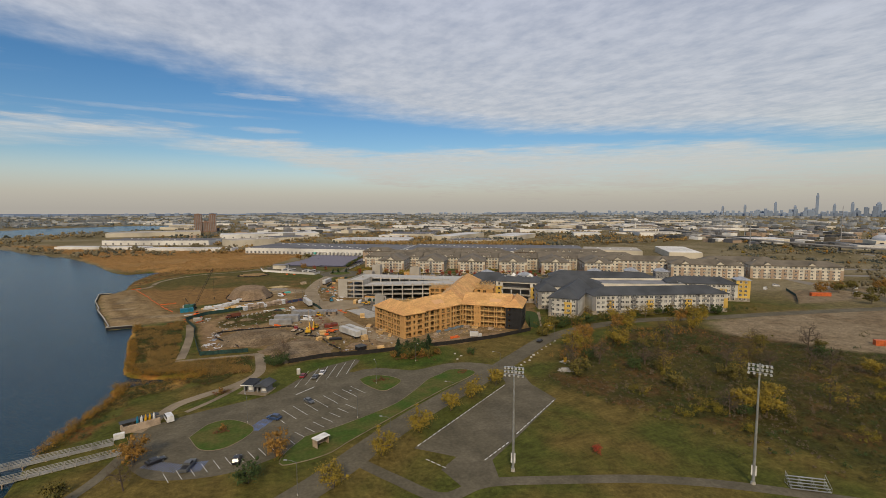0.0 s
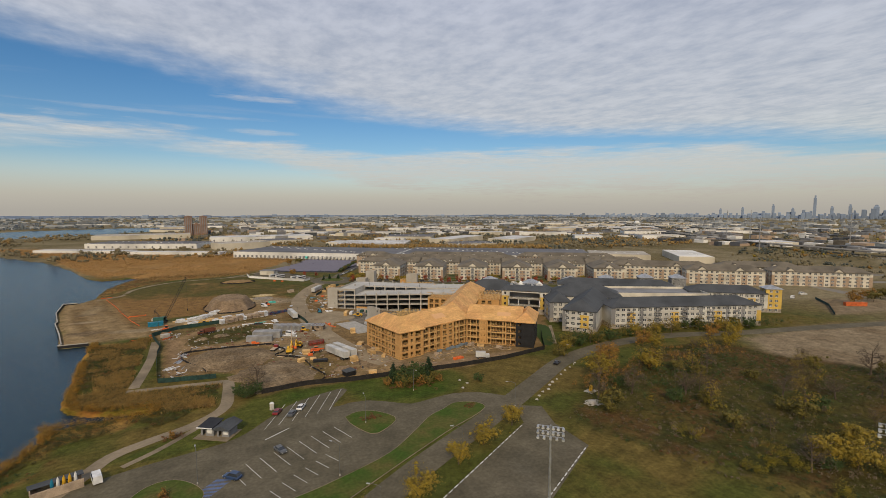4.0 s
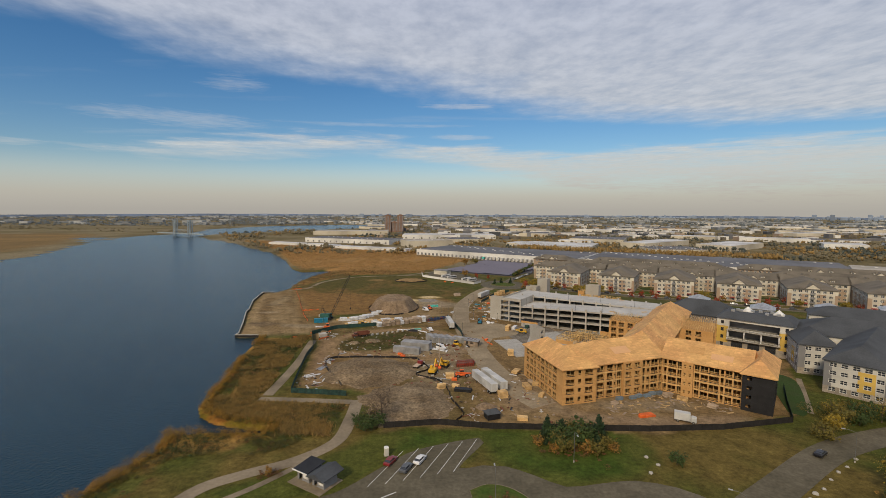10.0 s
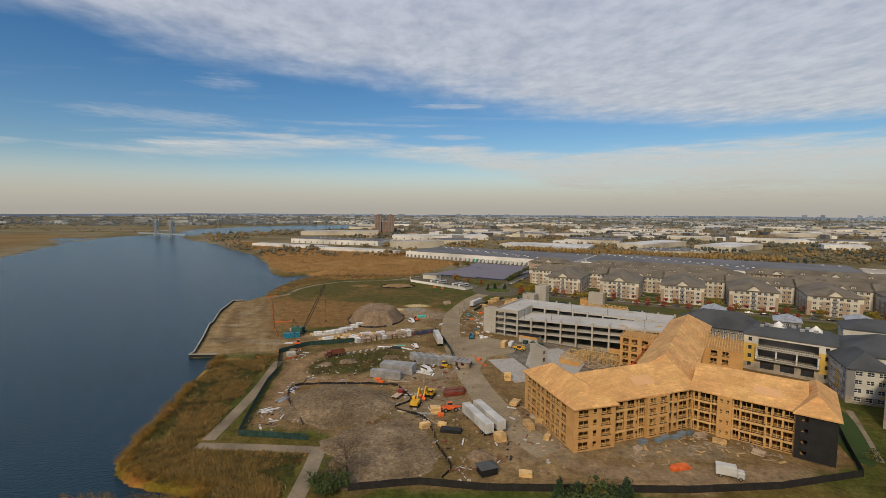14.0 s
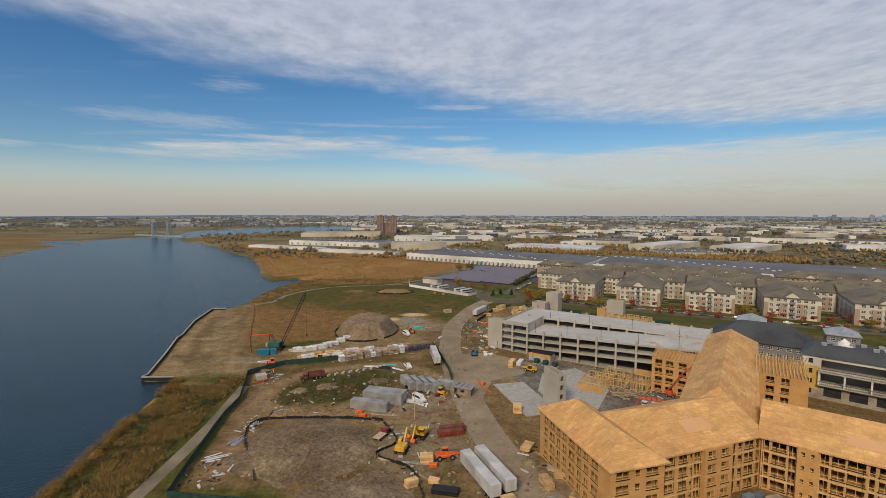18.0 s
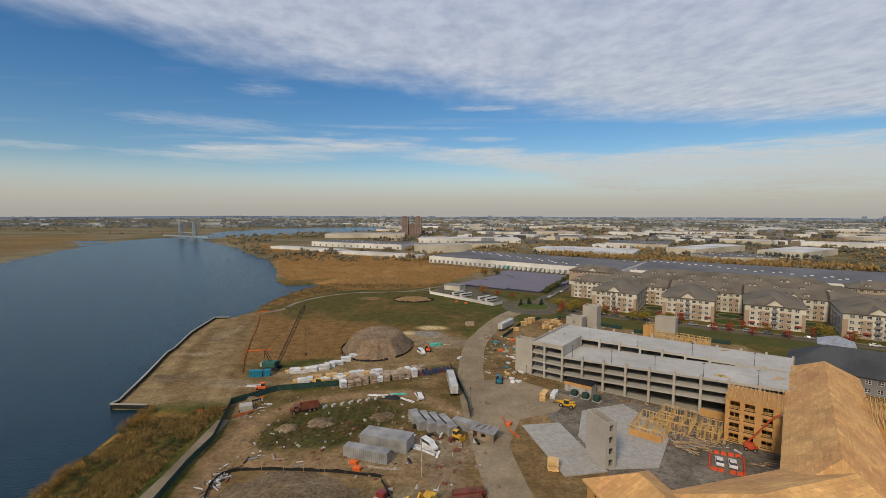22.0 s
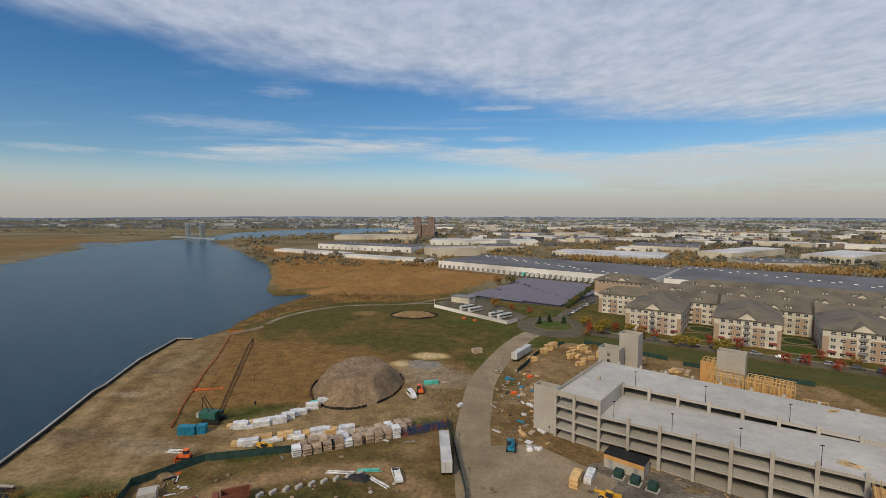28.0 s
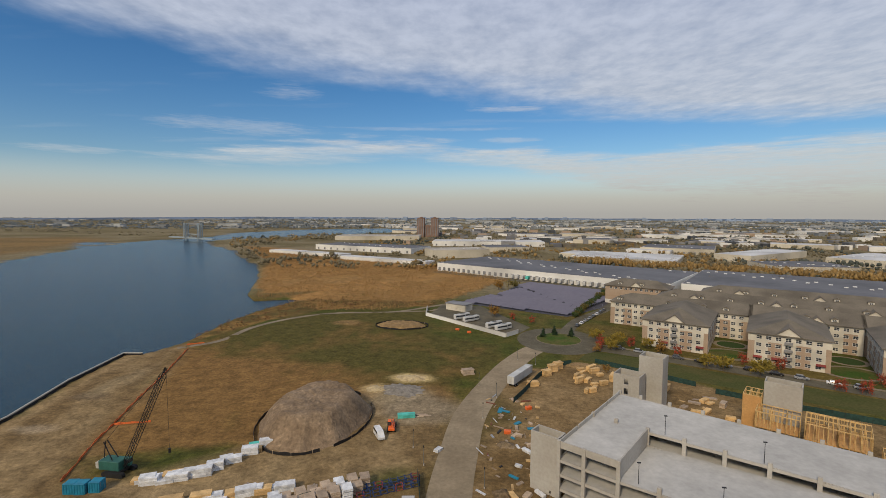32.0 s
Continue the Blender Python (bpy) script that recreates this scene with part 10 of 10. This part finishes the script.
for key, x, y, s in (("orange", -62.5, 43, 0.95), ("orange", -28.5, 32, 0.95), ("green", -35, 22.3, 1.0), ("gold", -16.4, 12.3, 0.85), ("gold", -2.4, 21.8, 0.95), ("gold", 11.1, 30.6, 0.95), ("gold2", 25.6, 40.3, 0.95),
                     ("gold", 36.2, 46.8, 0.95), ("gold2", 49.5, 53.6, 1.0), ("pine", 26.5, 101.5, 1.05), ("pine2", 30.5, 102, 1.1), ("green", 33.5, 99.0, 1.2), ("green", 36.0, 101.5, 1.2), ("green", 30, 99.5, 1.1), ("olive", 34, 102, 0.9), ("pine", 40.0, 99.8, 1.2), ("green", 29, 98, 0.8), ("rust", 43, 96, 0.55), ("rust", 27, 96, 0.5), ("olive2", 38, 95.5, 0.6), ("olive2", 30, 97, 0.9), ("rust", 35.5, 95.5, 0.7), ("rust", 23.5, 99.5, 0.6), ("olive2", 42, 98, 0.7),
                     ("green", 57, 90.6, 0.6), ("bare", -21, 114.5, 1.15), ("bare2", -24, 112, 0.9), ("green", -25, 107, 0.75), ("green", -22, 110, 0.8), ("green", -27.5, 110.5, 0.7), ("rust", -44.5, 84.5, 0.45), ("rust", -42.2, 54, 0.4), 
                     ("red", 51, 0.8, 0.6), ("bare", -62, 30, 0.8), ("olive2", -76, 33, 0.7), ("olive", -74, 26, 0.7), ("bare", 203, 36, 1.4), ("thin", 100, 73.7, 1.3), ("gold", 103, 76, 1.3), ("thin", 126, 76.8, 1.3), ("gold", 128, 74, 1.2), ("thin", 141, 66, 1.2), ("thin", 168.6, 80.4, 1.3), ("gold", 188, 84.5, 1.2), ("thin", 118, 40, 1.1), ("thin", 140, 24, 1.2), ("gold2", 112, 3, 1.3), ("gold", 117, -1, 1.2), ("gold2", 130, 6, 1.0), ("thin", 160, 38, 0.9)):
    tree(key, x, y, s)
r11 = random.Random(11)
# along the park road, in front of the grey block
for i in range(34):
    u = i / 33
    x, y = 116 + 120 * u + r11.uniform(-4, 4), 110 + 6 * math.sin(u * 3.1) - 8 * u + r11.uniform(-3, 4)
    tree(r11.choice(("green", "olive", "gold", "thin", "green", "olive2")), x, y + 4, r11.uniform(0.7, 1.1))
for x, y, k, s in ((150, 100, "orange", 1.1), (153, 96, "gold", 1.1), (113, 84, "orange", 1.3), (118, 87, "orange", 1.2), (110, 79, "thin", 1.1), (210, 96, "gold", 1.1), (206, 99, "thin", 1.2), (196, 99, "orange", 1.0), (124, 114, "green", 1.2), (129, 117, "green", 1.0), (116, 112, "olive", 1.1), (110, 107, "gold2", 0.9), (105, 104.5, "olive2", 0.8)):
    tree(k, x, y, s)
# scrubland trees
for i in range(120):
    x, y = r11.uniform(66, 250), r11.uniform(-60, 92)
    px, py = np.array([x]), np.array([y])
    if inside(px, py, BRUSH)[0] and edge_dist(px, py, BRUSH)[0] > 4 and y > -28 - 0.1 * x and not (x < 92 and y < 12):
        tree(r11.choice(("olive", "olive2", "bare2", "bare", "green", "olive2", "thin", "gold2" if y < 20 else "bare2", "bare2", "olive", "bare", "thin")), x, y, r11.uniform(0.7, 1.25))
for i in range(60):
    x, y = r11.uniform(330, 470), r11.uniform(20, 130)
    tree(r11.choice(("gold", "orange", "olive", "rust")), x, y, r11.uniform(0.9, 1.4)) if x > 350 or y < 60 else None
# street trees before the apartments
for i in range(44):
    x, y = HP(-34 + i * 6.0 + r11.uniform(-1.5, 1.5), r11.choice((-7.0, -9.5, -21, 6)) + r11.uniform(-1.5, 1.5))
    tree(r11.choice(("red", "red", "rust", "gold2", "red")), x, y, r11.uniform(0.8, 1.1))
for x, y, k, s in ((41, 379, "pine2", 0.8), (47, 384, "pine2", 0.8), (55, 382, "pine2", 0.8), (17, 422, "orange", 0.9), (27, 414, "red", 0.9), (38, 408, "red", 0.8), (66, 366, "red", 1.0), (69, 360, "gold2", 0.9), (62, 356, "rust", 0.8), (33, 528, "olive", 1.2), (28, 524, "thin", 1.0), (20, 520, "orange", 1.1), (60, 330, "rust", 0.6)):
    tree(k, x, y, s)
for i in range(26):
    tree(r11.choice(("green", "olive2", "green")), 64 + i * 1.5 + r11.uniform(-1, 1), 428 + i * 3.3 + r11.uniform(-2, 2), r11.uniform(0.5, 0.8))


def scatter(name, n, region, make, label, category, seed):
    """One object of many small plants over a region; make gives points and size for a place."""
    rng = np.random.default_rng(seed)
    xs = np.array([p[0] for p in region])
    ys = np.array([p[1] for p in region])
    px, py = rng.uniform(xs.min(), xs.max(), n), rng.uniform(ys.min(), ys.max(), n)
    ok = inside(px, py, region)
    px, py = px[ok], py[ok]
    ok = ~inside(px, py, RIVER)
    return px[ok], py[ok], rng


def clumps(name, px, py, rng, per, radius, height, size, material, label, category, cores=1, sit=0.36, far=False):
    """Bushes of loose leaves; far trees stand on ragged lumps."""
    n = len(px)
    sc = rng.uniform(0.55, 1.45, (n, 1))
    base = np.stack([px, py, np.zeros(n)], -1)
    c = np.repeat(base, cores, 0)
    ks = np.repeat(sc, cores, 0)
    if cores > 1:
        c[:, :2] += rng.normal(size=(n * cores, 2)) * radius * 0.75
        ks = ks * rng.uniform(0.6, 1.15, (n * cores, 1))
    half = np.array([radius * (0.95 if cores == 1 else 0.72), radius * (0.95 if cores == 1 else 0.72), height * 0.42]) * ks
    c[:, 2] = height * sit * ks[:, 0]
    pick = np.repeat(np.arange(n), per) if cores == 1 else rng.integers(0, n * cores, n * per)
    d = rng.normal(size=(n * per, 3))
    d[:, 2] = np.abs(d[:, 2]) * 1.1 - 0.25
    d /= np.linalg.norm(d, axis=1, keepdims=True)
    q = c[pick] + d * half[pick] * (rng.uniform(0.75, 1.5, (n * per, 1)) if far else rng.random((n * per, 1)) ** 0.5 * 1.25)
    q[:, 2] = np.maximum(q[:, 2], 0.05)
    leaves = leaf_quads(q, size, rng, 0.3, d)
    lv, lf = lumps(c, half * 0.66, rng) if far else (None, None)
    return tagged(share(name, leaf_mesh(name, leaves, material, lv, lf)), label, category, kind="stuff")


def blades(name, px, py, rng, per, radius, height, material, label, category):
    """Stands of upright reed blades."""
    n = len(px)
    q = np.zeros((n, per, 3))
    q[..., :2] = np.stack([px, py], -1)[:, None] + rng.normal(size=(n, per, 2)) * radius
    sc = rng.uniform(0.6, 1.2, (n, 1))
    q[..., 2] = height * 0.42 * sc
    out = np.zeros((n * per, 3))
    v = leaf_quads(q.reshape(-1, 3), height, rng, 0.35, out, True)
    return tagged(share(name, leaf_mesh(name, v, material)), label, category, kind="stuff")


SCRUB = [(68, 50), (96, 72), (158, 96), (186, 92), (196, 62), (214, 30), (240, 6), (320, 10), (330, -70), (140, -78), (100, -34), (88, 0), (76, 25)]
for k, (mt, n, per, rad, hgt, lab) in enumerate(((L_SCRUB, 5200, 24, 0.66, 1.0, "dense olive-brown scrub over rough ground"), (L_TWIG, 2400, 20, 0.5, 1.1, "grey-brown twiggy scrub over rough ground"), (L_RUST, 700, 24, 0.55, 0.7, "low rust-red scrub in patches"), (L_GREEN, 1700, 26, 0.7, 0.85, "dull green bramble patches"), (L_GOLD, 40, 60, 0.9, 1.8, "yellow-leaved bushes among the scrub"))):
    px, py, rng = scatter("scrub", n * 3, SCRUB, None, "", "", 50 + k)
    keep = grains(px, py, 22, 60 + k) > (0.40 if k < 2 else 0.48 if k == 3 else 0.55)
    clumps("scrub", px[keep][:n], py[keep][:n], rng, int(per * 1.7), rad, hgt, 0.21, mt, lab, "scrub")
px, py, rng = scatter("scrub", 900, VEG, None, "", "", 71)
clumps("scrub", px, py, rng, 22, 0.5, 0.6, 0.2, L_SCRUB, "low brown-green weeds on the bare site", "weeds")
px, py, rng = scatter("scrub", 1500, BANK, None, "", "", 72)
clumps("shore_scrub", px[:380], py[:380], rng, 40, 0.9, 1.6, 0.26, L_RUST, "rust-brown scrub along the creek", "scrub")
clumps("shore_scrub", px[380:620], py[380:620], rng, 40, 1.0, 1.9, 0.28, L_SCRUB, "olive scrub along the creek", "scrub")
WALKWAY = [(-67, 200), (-63.3, 150), (-63.3, 130), (-32, 127.5), (-31, 115), (-32, 101), (-40, 91), (-58, 79), (-66, 62)]
for k, (mt, n, lab) in enumerate(((L_REED, 3200, "golden-brown reeds along the river"), (L_SCRUB, 2600, "olive scrub along the river"), (L_AMBER, 950, "amber shrubs at the water's edge"), (L_RUST, 170, "rust-coloured bushes among the reeds"), (L_GREEN, 1000, "dull green brambles among the reeds"))):
    px, py, rng = scatter("reeds", n * (14 if k == 2 else 4), REEDS, None, "", "", 80 + k)
    d = edge_dist(px, py, SHORE, False)
    keep = (d < 3.2 if k == 2 else d > 1.0) & (grains(px, py, 12, 90 + k) > (0.3 if k == 2 else 0.47 if k == 0 else 0.46))
    keep &= edge_dist(px, py, WALKWAY, False) > 3.0
    south = py < 104
    if k == 0:
        keep &= (d > 4.0) & ~south
    elif k != 2:
        keep &= ~south | (d < 13)
    px, py = px[keep][:n], py[keep][:n]
    if k == 0:
        blades("reeds", px, py, rng, 34, 0.8, 1.5, mt, lab, "reeds")
    else:
        clumps("shore_scrub", px, py, rng, 44, 0.8 if k != 2 else 1.0, 1.2 if k != 2 else 2.6, 0.21 if k != 2 else 0.27, mt, lab, "scrub")
MARSH = [(-60, 430), (-116, 426), (-124, 455), (-114, 470), (-150, 458), (-168, 486), (-260, 690), (-420, 930), (-320, 880), (-160, 740), (-30, 680), (30, 575), (14, 540), (-16, 458)]
for k, (mt, n, lab) in enumerate(((L_REED, 9000, "wide golden reed marsh"), (L_OLIVE, 900, "dark bushes along the marsh creek"))):
    px, py, rng = scatter("marsh_reeds", n * 3, MARSH, None, "", "", 120 + k)
    keep = grains(px, py, 40, 130 + k) > (0.36 if k == 0 else 0.62)
    if k == 0:
        blades("marsh_reeds", px[keep][:n], py[keep][:n], rng, 9, 1.8, 2.0, L_MARSH, lab, "reeds")
    else:
        clumps("marsh_bushes", px[keep][:n], py[keep][:n], rng, 12, 1.5, 2.2, 0.5, mt, lab, "bushes")
# woods and hedges over the flats, far off
def belts(seed, n, lo, hi, mt, lab, size, thr):
    rng = np.random.default_rng(seed)
    y = lo * (hi / lo) ** rng.random(n * 3)
    x = rng.uniform(-0.5, 1.35, n * 3) * y
    g = grains(x, y * 0.45, 150, seed)
    ok = (g > thr) & ~inside(x, y, RIVER)
    for a, c, r in placed:
        ok &= np.hypot(x - a, y - c) > r * 0.62
    ok &= ~((x < 45) & (y < 640) | (x > -60) & (x < 560) & (y < 560) & (y + 0.56 * x < 700))
    x, y = x[ok][:n], y[ok][:n]
    clumps("woods", x, y, rng, 26, 4.2 * size, 7.5 * size, 1.15 * size, mt, lab, "woods", 3, 0.5, True)


belts(201, 2100, 560, 2300, L_FARHAZE, "far belts of dull autumn trees", 1.0, 0.48)
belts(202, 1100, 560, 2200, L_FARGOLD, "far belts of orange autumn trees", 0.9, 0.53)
belts(203, 1000, 560, 2000, L_GREENHAZE, "far dark green woods", 1.0, 0.53)
belts(204, 2400, 1900, 4700, L_BLUEHAZE, "woods towards the horizon, haze painted into the leaf colour", 1.5, 0.44)


def left_woods(seed, n, lo, hi, mt, lab, size, thr):
    """Low woods on the flats across the river."""
    rng = np.random.default_rng(seed)
    y = lo * (hi / lo) ** rng.random(n * 3)
    x = -rng.uniform(0.3, 1.35, n * 3) * y
    ok = (grains(x * 0.4, y, 160, seed) > thr) & ~inside(x, y, RIVER) & (edge_dist(x, y, RIVER) > 25)
    clumps("woods", x[ok][:n], y[ok][:n], rng, 14, 4.6 * size, 5.5 * size, 1.2 * size, mt, lab, "woods", 3, 0.5, True)


left_woods(221, 700, 1250, 2600, L_FARHAZE, "low scrubby trees on the flats across the river", 0.9, 0.52)
left_woods(222, 2200, 1700, 4800, L_BLUEHAZE, "woods on the flats across the river, haze painted into the leaf colour", 1.5, 0.42)
def right_belts(seed, n, mt, lab, near=430):
    rng = np.random.default_rng(seed)
    d, a = near * 6 ** rng.random(n * 3), np.radians(rng.uniform(62, 112, n * 3))
    x, y = d * np.sin(a), d * np.cos(a) + 60
    ok = grains(x, y, 90, seed) > 0.47
    for a2, c, r in placed:
        ok &= np.hypot(x - a2, y - c) > r * 0.62
    ok &= edge_dist(x, y, HWY, False) > 20
    ok &= ~((x < 500) & (y > 140))
    clumps("woods", x[ok][:n], y[ok][:n], rng, 34, 3.0, 6.0, 0.8, mt, lab, "woods", 3, 0.5, True)


right_belts(214, 1500, L_GREENHAZE, "dark woods across the flats", 600)
right_belts(211, 1000, L_FARHAZE, "dull autumn woods beside the highway")
right_belts(212, 170, L_GOLD, "golden autumn woods beside the highway", 380)
right_belts(213, 120, L_ORANGE, "orange autumn woods beside the highway")
rng = np.random.default_rng(77)
u = rng.random(900)
x, y = 112 + 320 * u, 728 - 190 * u + 78 * np.clip(u - 0.45, 0, 1) + rng.normal(size=900) * 6
clumps("woods", x, y, rng, 34, 2.6, 9.5, 0.85, L_FARGOLD, "golden tree belt behind the long warehouse", "woods", 3, 0.5, True)
# thickets along the gravel lot and the road beyond it
def thicket(line, width, n, mt, lab, seed, h=6.5):
    rng = np.random.default_rng(seed)
    pts = np.array(smooth_line(line, 2.0))
    q = pts[rng.integers(0, len(pts), n)] + rng.normal(size=(n, 2)) * width * 0.4
    clumps("thicket", q[:, 0], q[:, 1], rng, 120, 1.0, h * 0.95, 0.30, mt, lab, "thicket", 3, 0.45)


edge_a = [(392, 70), (366, 44), (340, 28), (300, 2), (268, -16), (236, -28)]
thicket(edge_a, 22, 150, L_ORANGE, "orange autumn thicket beside the gravel lot", 301)
thicket(edge_a, 26, 150, L_GOLD, "golden autumn thicket beside the gravel lot", 302)
thicket(edge_a, 30, 190, L_OLIVE, "olive thicket beside the gravel lot", 303, 4.5)
edge_b = [(112, 120), (128, 119), (150, 118.5), (176, 118), (205, 112), (236, 105), (262, 102.5)]
thicket(edge_b, 5, 90, L_GREEN, "dark green hedge before the grey apartments", 304, 3.6)
thicket(edge_b, 7, 70, L_OLIVE, "olive hedge before the grey apartments", 305, 3.8)
edge_c = [(100, 30), (130, 10), (165, -5), (205, -16), (250, -30)]
thicket(edge_c, 40, 14, L_GOLD, "golden bushes across the scrubland", 306, 5.0)
thicket(edge_c, 46, 130, L_SCRUB, "olive bushes across the scrubland", 307, 4.5)
thicket(edge_c, 46, 60, L_TWIG, "leafless grey bushes across the scrubland", 308, 5.5)
thicket([(90, 66), (120, 78), (150, 84), (180, 82)], 12, 80, L_ORANGE, "orange bushes beside the park road", 309, 4.0)
thicket([(90, 60), (120, 68), (150, 72), (180, 66)], 20, 90, L_GREEN, "dull green bushes beside the park road", 310, 3.0)
edge_d = [(112, -22), (140, -14), (175, -10), (210, -14), (250, -34)]
thicket(edge_d, 44, 240, L_SCRUB, "dark olive thicket across the low scrubland", 311, 3.4)
thicket(edge_d, 44, 80, L_GREEN, "dull green thicket across the low scrubland", 312, 3.0)
# dull red shrubs on the car park islands and under the pines
rng = np.random.default_rng(98)
for cx, cy, nn, rr in ((11, 75, 16, 2.2), (-42.5, 53, 10, 1.3), (44, 71.5, 8, 1.4), (-44.5, 84.5, 12, 1.6), (33, 97, 40, 5.0)):
    clumps("shrubs", cx + rng.normal(size=nn) * rr, cy + rng.normal(size=nn) * rr * 0.5, rng, 70, 0.7, 1.0, 0.2, L_RUST, "dull red-brown shrubs in a planting bed", "shrubs")
# yellow-green bushes that stand out of the scrub
rng = np.random.default_rng(99)
spots = np.array([(93, 8), (99, 8), (102, 5.5), (105, 8), (121, 3.5), (123, -3.5), (101, -6.5), (127, -23), (164, -9), (178, -2), (118, 39), (93, 29)])
q = np.repeat(spots, 5, 0) + rng.normal(size=(60, 2)) * 1.5
clumps("thicket", q[:, 0], q[:, 1], rng, 170, 1.0, 3.0, 0.27, L_LIME, "yellow-green bushes standing out of the scrub", "thicket", 3, 0.45)
# small far buildings that no one could count
rng = np.random.default_rng(5)
b = Build()
y = 1000 * 4.7 ** rng.random(2300)
x = rng.uniform(-0.55, 1.4, 2300) * y
far_d, far_a = 900 * 5.0 ** rng.random(1100), np.radians(rng.uniform(52, 98, 1100))
x[:1100], y[:1100] = far_d * np.sin(far_a), far_d * np.cos(far_a) + 60
ok = ~inside(x, y, RIVER) & ~((x < -0.18 * y) & (y < 1900))
mats_far = [M_WALLWHITE, M_GREYSIDE, M_BRICK, M_ROOFGREY, M_SHINGLE, M_BROWNROOF, M_HAZEWALL, M_HAZEROOF]
for xx, yy in zip(x[ok], y[ok]):
    w, d, h = rng.uniform(8, 30), rng.uniform(8, 24), rng.uniform(4, 10)
    # beyond 1800 m the haze-coloured materials are used
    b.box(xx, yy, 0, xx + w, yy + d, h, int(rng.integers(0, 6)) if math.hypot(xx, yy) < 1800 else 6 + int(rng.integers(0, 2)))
for i in range(90):
    yy = rng.uniform(1750, 4400)
    xx = -rng.uniform(0.28, 1.25) * yy
    w, d, h = rng.uniform(25, 110), rng.uniform(15, 40), rng.uniform(4, 13)
    if not inside(np.array([xx]), np.array([yy]), RIVER)[0]:
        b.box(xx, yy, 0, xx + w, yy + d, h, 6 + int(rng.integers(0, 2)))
tagged(share("far_buildings", b.mesh("far_buildings", mats_far)), "countless small distant buildings, the farther ones coloured for haze", "buildings", kind="stuff")
